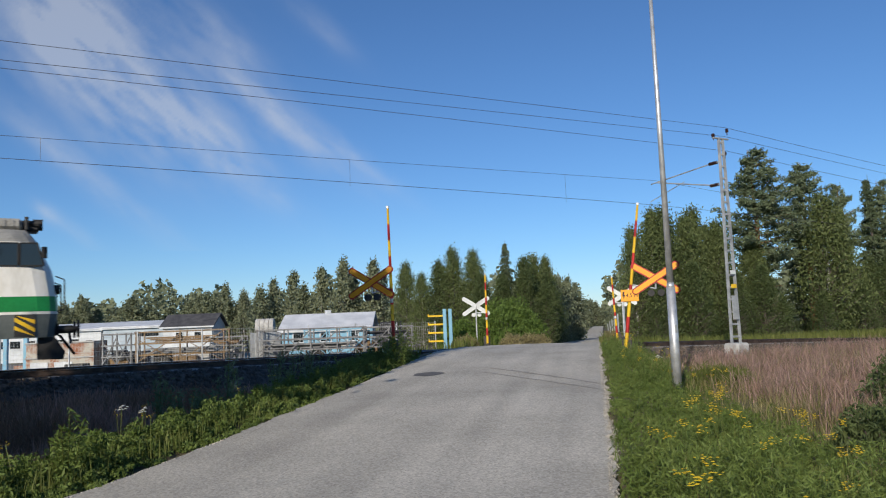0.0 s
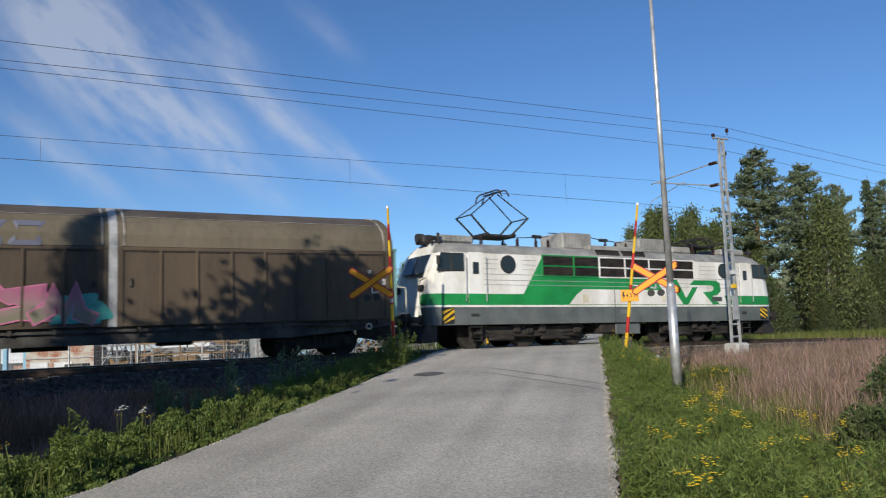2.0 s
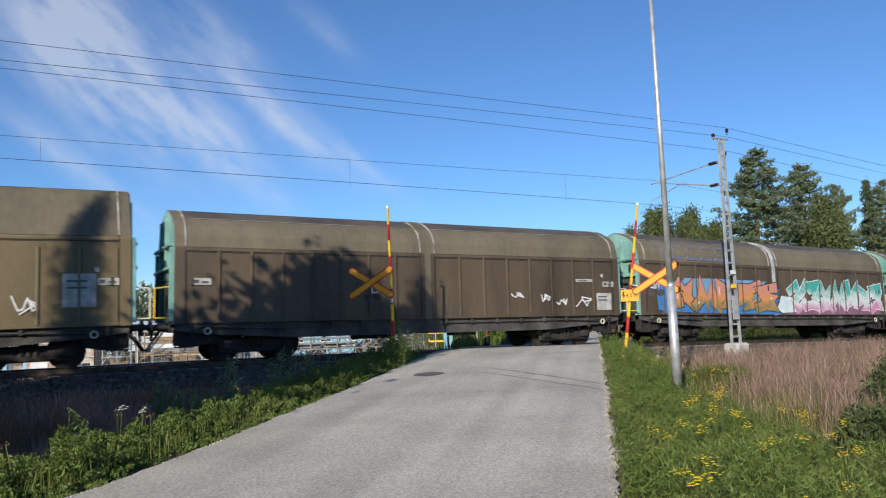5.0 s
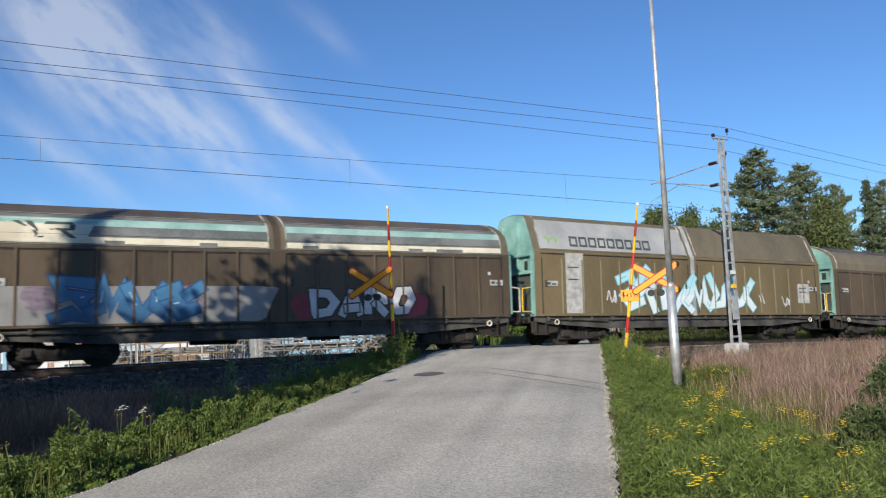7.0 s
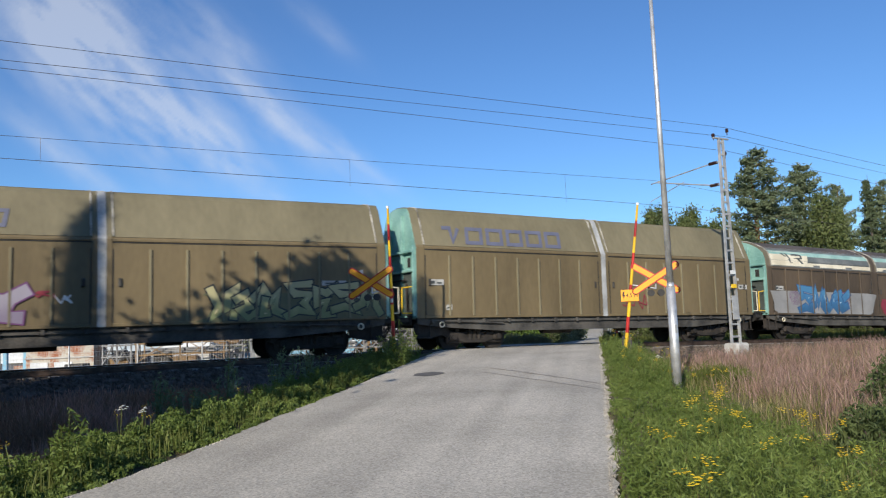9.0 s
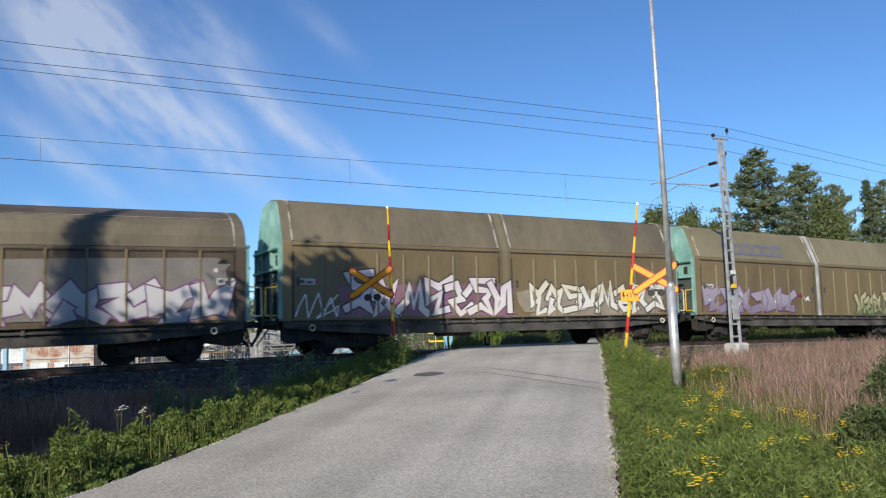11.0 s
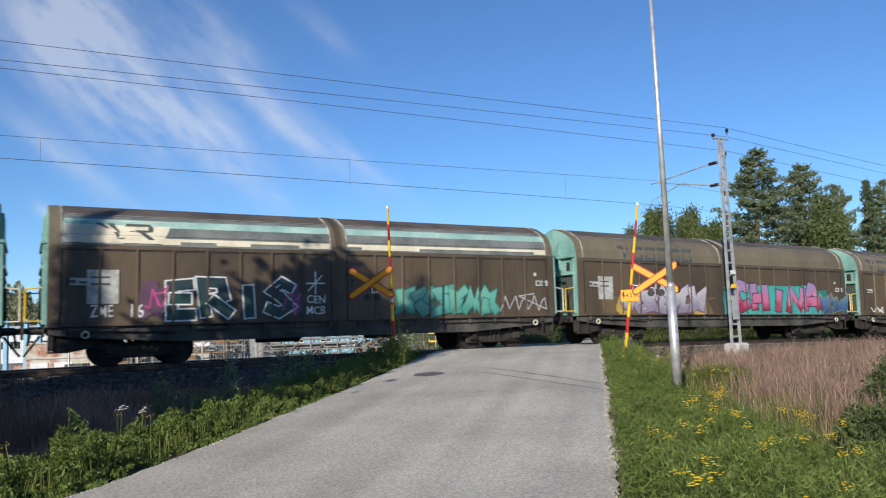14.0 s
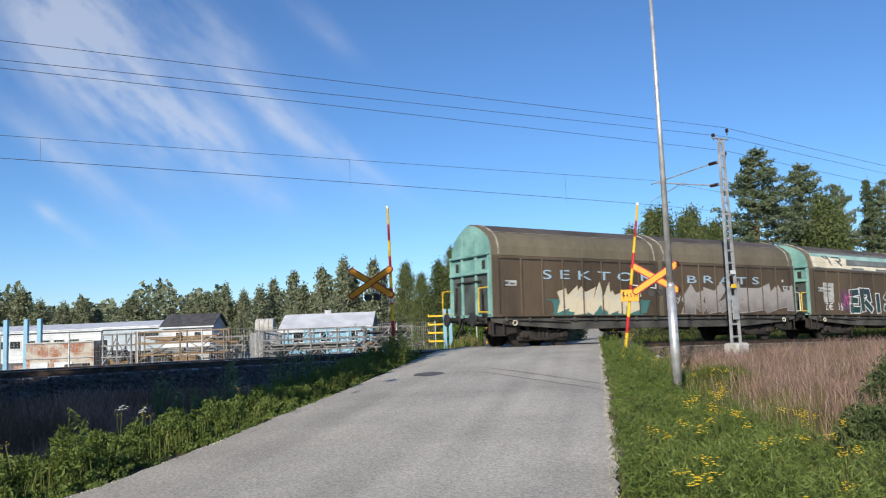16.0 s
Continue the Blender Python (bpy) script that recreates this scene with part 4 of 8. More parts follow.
def build_wagons():
    brown = "brown sliding-wall freight wagon"
    kinds = {1: ("A", M_DUST, M_WAGON, M_WAGON, M_LIGHTGREY, brown + " with pink and mint graffiti", 1),
             2: ("A", M_DUST, M_WAGON, M_WAGON, M_LIGHTGREY, brown + " with teal, blue and orange graffiti", 1),
             3: ("A", M_DUST, M_WAGON, M_WAGON, M_DUST, brown + " with small white tags", 1),
             4: ("B", M_DUST, M_WAGON_TAN, M_DUST_TAN, M_LIGHTGREY, "tall tan-brown freight wagon with silver upper panel", 1),
             5: ("A", M_BANDGREY, M_WAGON, M_WAGON, M_WAGON, brown + " with cream and turquoise bands", 1),
             6: ("B", M_DUST_TAN, M_WAGON_TAN, M_DUST_TAN, M_LIGHTGREY, "tall tan freight wagon with pale ribs", 1),
             7: ("B", M_DUST_TAN, M_WAGON_TAN, M_DUST_TAN, M_LIGHTGREY, "tall tan freight wagon with dark graffiti", 1),
             8: ("B", M_DUST, M_WAGON_TAN, M_DUST_TAN, M_DUST_TAN, "tall tan-brown freight wagon with white graffiti", 1),
             9: ("A", M_DUST, M_WAGON, M_WAGON_TAN, M_WAGON, brown + " with pale blue graffiti", 1),
             10: ("A", M_DUST, M_WAGON, M_WAGON, M_WAGON, brown + " with white and magenta graffiti", 1),
             11: ("A", M_BANDGREY, M_WAGON, M_WAGON, M_WAGON, brown + " with peeling cream and turquoise bands", 1),
             12: ("A", M_DUST, M_WAGON, M_WAGON, M_DUST, brown + " with pale chalky graffiti", 1)}
    for k, spec in kinds.items():
        WAGONS[k] = build_wagon(k, *spec)


build_loco()
build_wagons()


# ---- plants ----
M_BARK_BIRCH = mat("birch_bark", (0.06, 0.055, 0.05), (0.62, 0.6, 0.55), scale=6, fine=20, rough=0.8, stretch=(1, 1, 3), spread=0.35)
M_BARK_PINE = mat("pine_bark", (0.17, 0.075, 0.035), (0.33, 0.16, 0.075), scale=5, fine=25, rough=0.9, bump=0.6)
M_BARK_GREY = mat("spruce_bark", (0.08, 0.065, 0.05), (0.16, 0.13, 0.105), scale=5, fine=25, rough=0.9, bump=0.6)
L_BIRCH = leafy("birch_leaves", (0.08, 0.11, 0.035), (0.19, 0.225, 0.085))
L_ALDER = leafy("dark_leaves", (0.055, 0.082, 0.03), (0.135, 0.17, 0.062))
L_SPRUCE = leafy("spruce_needles", (0.058, 0.084, 0.04), (0.13, 0.16, 0.08), through_light=0.2)
L_PINE = leafy("pine_needles", (0.088, 0.122, 0.066), (0.2, 0.24, 0.132), through_light=0.2)
L_WILLOW = leafy("willow_leaves", (0.081, 0.138, 0.025), (0.161, 0.23, 0.052))
# far foliage: leaf colours paled to carry the haze of distance
L_FARHAZE = leafy("far_leaves_hazed", (0.14, 0.165, 0.095), (0.25, 0.275, 0.165))
L_BIRCHHAZE = leafy("far_birch_leaves_hazed", (0.16, 0.185, 0.105), (0.29, 0.31, 0.19))
L_GRASS = leafy("green_grass", (0.085, 0.115, 0.022), (0.2, 0.215, 0.06), scale=0.8)
L_DRY = leafy("dry_grass", (0.184, 0.161, 0.069), (0.391, 0.333, 0.172), scale=0.8)
L_RED = leafy("reddish_grass", (0.27, 0.175, 0.135), (0.47, 0.32, 0.265), scale=0.5)
L_WEED = leafy("weed_leaves", (0.08, 0.125, 0.024), (0.2, 0.255, 0.068), scale=1.2)
L_DITCH = leafy("ditch_grass", (0.17, 0.1, 0.06), (0.34, 0.2, 0.125), scale=0.7)
L_DITCHPALE = leafy("ditch_seed_heads", (0.36, 0.19, 0.14), (0.58, 0.35, 0.26), scale=0.7)
L_SAGE = leafy("grey_green_leaves", (0.115, 0.161, 0.081), (0.23, 0.287, 0.161), scale=1.5)
M_TANSY = plain("tansy_yellow", (0.75, 0.52, 0.01), rough=0.7)
M_UMBEL = plain("white_flower", (0.65, 0.65, 0.58), rough=0.7)


def cards(rs, c, long, wide, droop=0.0):
    """Small leaf blades about the points c: four corners each, turned at random, hanging by droop."""
    n = len(c)
    d = rs.normal(size=(n, 3))
    d[:, 2] -= droop
    d /= np.linalg.norm(d, axis=1)[:, None]
    e = np.cross(d, rs.normal(size=(n, 3)))
    e /= np.linalg.norm(e, axis=1)[:, None] + 1e-9
    s = rs.uniform(0.6, 1.4, (n, 1))
    a, b = d * long * s / 2, e * wide * s / 2
    v = np.stack([c - a, c + b - a * 0.1, c + a, c - b - a * 0.1], 1).reshape(-1, 3)
    return v, np.arange(4 * n).reshape(n, 4)


def tree(name, label, rs, h, trunk_mat, limbs, leaf_pts, leaf_mat, long, wide, droop, r0, group):
    root = thing(name, label, "tree", group)
    bm = bmesh.new()
    n, lean = 7, rs.uniform(-0.02, 0.02, 2)
    wob = rs.uniform(-0.06, 0.06, (n + 1, 2))
    P = [Vector((lean[0] * h * i / n + wob[i][0] * (i > 0), lean[1] * h * i / n + wob[i][1] * (i > 0), h * i / n - 0.2 * (i == 0))) for i in range(n + 1)]
    for i in range(n):
        rod(bm, P[i], P[i + 1], r0 * (1 - i / n) ** 0.8 + 0.012, r0 * (1 - (i + 1) / n) ** 0.8 + 0.012, n=7)
    part("trunk", bm, trunk_mat, root, "")
    bm = bmesh.new()
    for a, b, r in limbs:
        rod(bm, a, b, r, r * 0.3, n=3)
    part("limb", bm, M_BARK_GREY if trunk_mat is not M_BARK_PINE else M_BARK_PINE, root)
    v, f = cards(rs, leaf_pts, long, wide, droop)
    crown = new("crown", cloud_mesh("crown", v, f, leaf_mat))
    crown.parent = root
    return root


def broad_tree(seed, h, r, name, label, bark, leaf, low=0.15, clumps=85, per=38, long=0.3, wide=0.2, droop=0.7, peak=0.35):
    """A birch or alder: limbs that rise and hang, leaves in many loose clumps with gaps between."""
    rs = np.random.RandomState(seed)
    limbs, pts = [], []
    for i in range(clumps):
        u = rs.uniform(0, 1) ** 0.85
        z = h * (low + (1 - low) * u)
        prof = min((u / peak) ** 0.6, ((1 - u) / (1 - peak)) ** 0.75) if 0 < u < 1 else 0
        rad = r * prof * rs.uniform(0.05, 1.0) ** 0.6 * rs.uniform(0.85, 1.12) + 0.05
        t = rs.uniform(0, 6.283)
        c = np.array([rad * math.cos(t), rad * math.sin(t), z])
        zb = max(z - rad * 0.9, h * low * 0.7)
        limbs.append(((0, 0, zb), tuple(c), 0.018 + 0.004 * h * (1 - u)))
        k = int(per * rs.uniform(0.5, 1.5))
        q = rs.normal(size=(k, 3)) * np.array([0.42, 0.42, 0.55]) * (0.55 + 0.6 * prof) * (r / 2.2) ** 0.5
        q[:, 2] -= np.abs(rs.normal(size=k)) * 0.35
        pts.append(c + q)
    return tree(name, label, rs, h * 0.98, bark, limbs, np.concatenate(pts), leaf, long, wide, droop, 0.011 * h + 0.03, "trees by the crossing")


def conifer(seed, h, r, kind, label, low, per=85, long=0.3, wide=0.075):
    """A spruce or pine: whorls of boughs that shorten towards a pointed top, each bough a flat spray of needles."""
    rs = np.random.RandomState(seed)
    pine = kind == "pine"
    limbs, pts = [], []
    z = h * low
    while z < h * 0.985:
        u = (z - h * low) / (h * (1 - low))
        full = r * (1 - u) ** (0.62 if pine else 0.85) * (min(1.0, 0.45 + u / 0.2) if pine else 1.0) + 0.1
        for k in range(6 if pine else 8):
            t = rs.uniform(0, 6.283)
            L = full * rs.uniform(0.5, 1.18)
            d = np.array([math.cos(t), math.sin(t), 0.0])
            e = np.array([-d[1], d[0], 0.0])
            rise = (rs.uniform(0.05, 0.4) if pine else -0.3) * L
            limbs.append(((0, 0, z), tuple(d * L * 0.9 + np.array([0, 0, z + rise])), 0.012 + 0.012 * L))
            m = int(per * L * rs.uniform(0.7, 1.2)) + 6
            w = rs.uniform(0.22 if pine else 0.08, 1.06, m)
            if pine:
                w = np.round(w * 5 + rs.uniform(-0.3, 0.3, m) * 0.6) / 5 + rs.normal(size=m) * 0.05
            q = d * (w * L)[:, None] + e * (rs.normal(size=m) * (0.2 * L * (1.15 - w) + 0.07))[:, None]
            q[:, 2] += z + rise * w ** 1.4 + rs.normal(size=m) * (0.12 if pine else 0.07) - (0.0 if pine else 0.1) * np.abs(rs.normal(size=m))
            pts.append(q)
        z += (0.3 + 0.022 * h) * (1.15 - 0.55 * u) * rs.uniform(0.8, 1.2)
    if pine:
        for i in range(12):
            t, z = rs.uniform(0, 6.283), h * rs.uniform(0.1, low)
            limbs.append(((0, 0, z), (0.9 * math.cos(t), 0.9 * math.sin(t), z + rs.uniform(-0.25, 0.15)), 0.02))
    bark, leaf = (M_BARK_PINE, L_PINE) if pine else (M_BARK_GREY, L_SPRUCE)
    return tree(kind, label, rs, h, bark, limbs, np.concatenate(pts), leaf, long, wide, -0.2 if pine else 0.6, 0.0125 * h + 0.02, "trees by the crossing")


def put(ob, x, y, s=1.0, turn=0.0, sink=0.1, sz=None):
    ob.matrix_basis = Matrix.LocRotScale((x, y, float(ground_z(x, y)) - sink), Euler((0, 0, turn)), (s, s, sz or s))
    return ob


def build_trees():
    rng = random.Random(21)
    slender, dense = "slender birch with pale trunk and hanging leaves", "dense dark green broad-leaved tree"
    sprucey, piney = "dark green spruce with drooping boughs", "pine with orange-brown bare trunk and bushy crown"
    # near kinds in capitals, with fine leaves; far kinds with fewer, the broad-leaved ones in haze-paled colours
    stock = {"B": [broad_tree(11 + i, 10, 1.9, "birch", slender, M_BARK_BIRCH, L_BIRCH, low=0.07, clumps=300, per=42, long=0.2, wide=0.085, droop=1.2, peak=0.26) for i in range(3)],
             "A": [broad_tree(31 + i, 10, 2.3, "alder", dense, M_BARK_GREY, L_ALDER, low=0.02, clumps=260, per=42, long=0.2, wide=0.11, droop=0.8, peak=0.3) for i in range(2)],
             "R": [broad_tree(41 + i, 10, 2.5, "alder", "round-crowned dense broad-leaved tree", M_BARK_GREY, L_ALDER, low=0.1, clumps=330, per=44, long=0.3, wide=0.2, droop=0.6, peak=0.58) for i in range(2)],
             "S": [conifer(51 + i, 12, 2.3, "spruce", sprucey, 0.05, per=62) for i in range(2)],
             "P": [conifer(71 + i, 14, 2.6, "pine", piney, 0.36 + 0.07 * i, per=120, long=0.28, wide=0.07) for i in range(3)],
             "b": [broad_tree(111 + i, 10, 1.8, "birch", slender, M_BARK_BIRCH, L_BIRCHHAZE, low=0.06, clumps=130, per=26, long=0.34, wide=0.2, droop=1.0, peak=0.3) for i in range(3)],
             "a": [broad_tree(131 + i, 10, 2.4, "alder", dense, M_BARK_GREY, L_FARHAZE, low=0.02, clumps=120, per=26, long=0.4, wide=0.26, droop=0.7, peak=0.35) for i in range(3)],
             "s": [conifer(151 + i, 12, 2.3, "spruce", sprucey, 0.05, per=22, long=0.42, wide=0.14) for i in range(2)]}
    base = {"B": 10.0, "A": 10.0, "R": 10.0, "S": 12.0, "P": 14.0, "b": 10.0, "a": 10.0, "s": 12.0}
    used = set()

    def plant(kind, x, y, height, wide=1.0):
        fresh = [q for q in range(len(stock[kind])) if (kind, q) not in used]
        i = fresh[0] if fresh else rng.randrange(len(stock[kind]))
        ob = stock[kind][i]
        if (kind, i) in used:
            ob = copy_thing(ob, Matrix.Identity(4))
        used.add((kind, i))
        s = height / base[kind]
        put(ob, x, y, s * wide, rng.uniform(0, 6.28), 0.1, s)

    # forest beyond the railway, past the crossing's far corner: tall conifers, then birches down to the road
    spots = [("P", 48.3, 13.0, 14.6, 1.45), ("P", 53.7, 12.8, 14.0, 1.25), ("P", 59.9, 14.0, 12.9, 0.8), ("S", 60.8, 12.0, 13.3, 1.0), ("B", 51.9, 10.2, 10.6, 1.15), ("B", 54.6, 10.8, 9.6, 1.0),
             ("B", 35.6, 13.4, 8.0, 0.9), ("B", 37.6, 13.5, 9.3, 1.0), ("A", 38.9, 13.8, 9.6, 0.85), ("B", 40.2, 13.1, 9.0, 1.0), ("B", 41.9, 13.8, 9.7, 1.0), ("B", 43.4, 13.0, 8.8, 1.0), ("A", 44.9, 14.2, 8.6, 0.8),
             ("S", 42.6, 17.0, 10.0, 1.1), ("S", 46.2, 16.4, 9.4, 1.2), ("A", 39.6, 11.9, 5.6, 1.2), ("A", 42.6, 11.2, 5.2, 1.2), ("A", 45.4, 11.0, 5.4, 1.2), ("A", 47.2, 10.8, 3.2, 1.3), ("B", 46.3, 12.2, 7.6, 1.0),
             ("S", 50.8, 15.8, 9.6, 1.3), ("S", 56.4, 15.6, 9.4, 1.2), ("A", 57.6, 10.4, 6.0, 1.2), ("A", 59.6, 9.8, 6.6, 1.1), ("S", 57.8, 12.8, 9.0, 1.1), ("B", 62.6, 10.6, 9.2, 1.0), ("P", 64.6, 13.0, 13.4, 1.0), ("S", 66.8, 11.4, 12.4, 1.0),
             ("A", 63.4, 9.0, 6.0, 1.2), ("A", 67.5, 9.0, 7.4, 1.2), ("B", 69.8, 10.0, 11.6, 1.0), ("S", 72.0, 12.0, 13.0, 1.0), ("A", 49.8, 9.4, 3.4, 1.3), ("A", 54.0, 9.2, 4.2, 1.3), ("A", 36.6, 12.6, 5.0, 1.2)]
    for k, x, y, h, w in spots:
        plant(k, x, y, h, w)
    # along the road's right side beyond the crossing
    for i in range(18):
        a = 62 + i * 8.5 + rng.uniform(-2, 2)
        x, y = road_xy(a, rng.uniform(3.4, 6.4) + 0.01 * max(a - 60, 0))
        plant(rng.choice("abab"), x, y, rng.uniform(6.4, 8.6) + a * 0.008)
    # along its left side
    for x, y, h, k in ((48.2, 47.3, 11.9, "S"), (44.0, 52.3, 11.4, "B"), (46.0, 50.9, 11.0, "B"), (42.8, 53.6, 10.0, "A"), (51.1, 47.8, 10.0, "A"), (54.2, 50.2, 10.8, "B"), (49.6, 45.6, 8.4, "A"), (57.3, 51.9, 11.0, "B"), (47.0, 46.4, 7.8, "A"), (60.6, 56.0, 10.4, "b"),
                       (52.0, 45.0, 7.2, "A"), (45.0, 47.6, 8.0, "A"), (56.4, 50.2, 8.6, "A"), (41.0, 54.6, 8.6, "B"), (64.0, 59.0, 9.4, "a"), (68.0, 63.0, 9.8, "b"), (75.1, 69.7, 10.2, "b"), (71.0, 66.0, 9.2, "a"), (80.0, 74.0, 9.6, "a")):
        plant(k, x, y, h)
    for i in range(20):
        a = 118 + i * 13 + rng.uniform(-3, 3)
        x, y = road_xy(a, rng.uniform(-12.0, -8.8) + 0.01 * (a - 60))
        plant(rng.choice("aabs"), x, y, rng.uniform(8.6, 10.6) + a * 0.008)
    for a, l, h in ((418, -8, 15), (424, -3, 14), (420, 1.5, 14.5), (428, 5, 15), (416, 8, 14), (430, -5.5, 15.5), (434, 3, 16)):
        x, y = road_xy(a, l + 3.0)
        plant("a", x, y, h, 1.3)
    # birches behind the yard
    for x, y, h, k in ((42.2, 61.2, 10.6, "B"), (44.6, 76.7, 12.6, "b"), (40.6, 78.4, 13.0, "b"), (46.6, 78.0, 11.0, "b"), (42.6, 80.0, 11.4, "b"), (38.4, 82.0, 12.0, "b"), (36.2, 84.0, 9.8, "a"), (39.9, 99.8, 13.2, "b"), (37.0, 102.0, 12.0, "b"), (34.0, 100.0, 10.4, "a"), (48.5, 66.0, 6.4, "a"),
                       (45.2, 68.0, 6.0, "a"), (50.0, 62.0, 7.0, "a"), (33.5, 122.3, 13.0, "b"), (30.4, 124.0, 11.4, "a"), (36.6, 121.0, 11.6, "b"), (27.6, 128.0, 10.2, "a")):
        plant(k, x, y, h)
    for i in range(46):
        t = i / 45
        x, y = -14 + 52 * t + rng.uniform(-1.5, 1.5), 152 - 24 * t + rng.uniform(-6, 6)
        plant(rng.choice("aabb"), x, y, rng.uniform(7.6, 12.0) + 3.0 * math.exp(-((x + 0.5) / 3.0) ** 2), 1.45)
    # unseen trees beside the road behind the viewer's left shoulder, placed so that their shade lies on the bank and
    # the train
    # the alders farther back are added only to block low sky light
    for x, y, h, k, w in ((-11.2, -12.5, 13.8, "B", 0.34), (-4.9, -13.5, 12.0, "R", 1.0), (-4.1, -15.5, 12.6, "R", 0.36), (-13.4, -11.4, 9.2, "R", 1.0), (-10.0, -11.6, 9.2, "A", 1.1), (-7.2, -11.4, 8.9, "R", 0.9), (-4.4, -11.2, 8.8, "R", 0.75), (-2.5, -10.4, 7.6, "A", 0.7),
                          (-16.8, -12.6, 9.8, "R", 0.9), (-3.0, -13.6, 6.4, "A", 0.7), (-8.6, -16.6, 8.4, "A", 1.2), (-20.4, -14.0, 10.0, "A", 1.2), (-13.6, -16.2, 9.4, "A", 1.3), (-18.0, -18.4, 9.0, "A", 1.3), (-12.6, -21.0, 7.4, "A", 1.3), (-24.6, -13.0, 11.0, "A", 1.2)):
        plant(k, x, y, h, w)


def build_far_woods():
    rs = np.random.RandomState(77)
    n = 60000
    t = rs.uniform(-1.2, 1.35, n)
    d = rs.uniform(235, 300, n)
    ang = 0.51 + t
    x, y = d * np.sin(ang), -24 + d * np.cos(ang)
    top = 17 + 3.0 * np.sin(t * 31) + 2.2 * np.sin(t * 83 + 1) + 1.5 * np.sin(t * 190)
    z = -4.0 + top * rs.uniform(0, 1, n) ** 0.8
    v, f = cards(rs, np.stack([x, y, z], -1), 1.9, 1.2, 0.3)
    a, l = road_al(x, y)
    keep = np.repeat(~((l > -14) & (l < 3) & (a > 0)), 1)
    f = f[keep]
    tagged(new("far_woods", cloud_mesh("far_woods", v, f, L_FARHAZE)), "mixed woods round the horizon, haze put into the leaf colour", "woods", kind="stuff")


def blades(rs, x, y, h, wide, lean=0.35):
    """Grass: each blade a bent strip of three triangles, rooted on the ground."""
    n = len(x)
    z = ground_z(x, y) - 0.02
    t = rs.uniform(0, 6.283, n)
    side = np.stack([np.cos(t), np.sin(t), 0 * t], -1)
    out = np.stack([-np.sin(t), np.cos(t), 0 * t], -1) * (rs.uniform(0.1, 1.0, n) * lean)[:, None]
    p = np.stack([x, y, z], -1)
    up = np.array([0, 0, 1.0])
    h, w = h[:, None], (wide * rs.uniform(0.6, 1.4, n))[:, None]
    m = p + up * h * 0.55 + out * h * 0.3
    e = p + up * h * 0.97 + out * h
    v = np.stack([p - side * w, p + side * w, m + side * w * 0.7, m - side * w * 0.7, e], 1).reshape(-1, 3)
    b = np.arange(n)[:, None] * 5
    f = np.concatenate([b + np.array([[0, 1, 2]]), b + np.array([[0, 2, 3]]), b + np.array([[3, 2, 4]])])
    return v, f


def scatter(rs, n, a0, a1, l0, l1, power=1.0):
    a = a0 + (a1 - a0) * rs.uniform(0, 1, n) ** power
    l = rs.uniform(l0, l1, n)
    x, y = road_xy(a, l)
    return x, y, a, l


def off_track(x, y, gap=2.6):
    return np.abs(y) > gap


def stuff(name, label, v, f, m, category="grass"):
    return tagged(new(name, cloud_mesh(name, v, f, m)), label, category, kind="stuff")


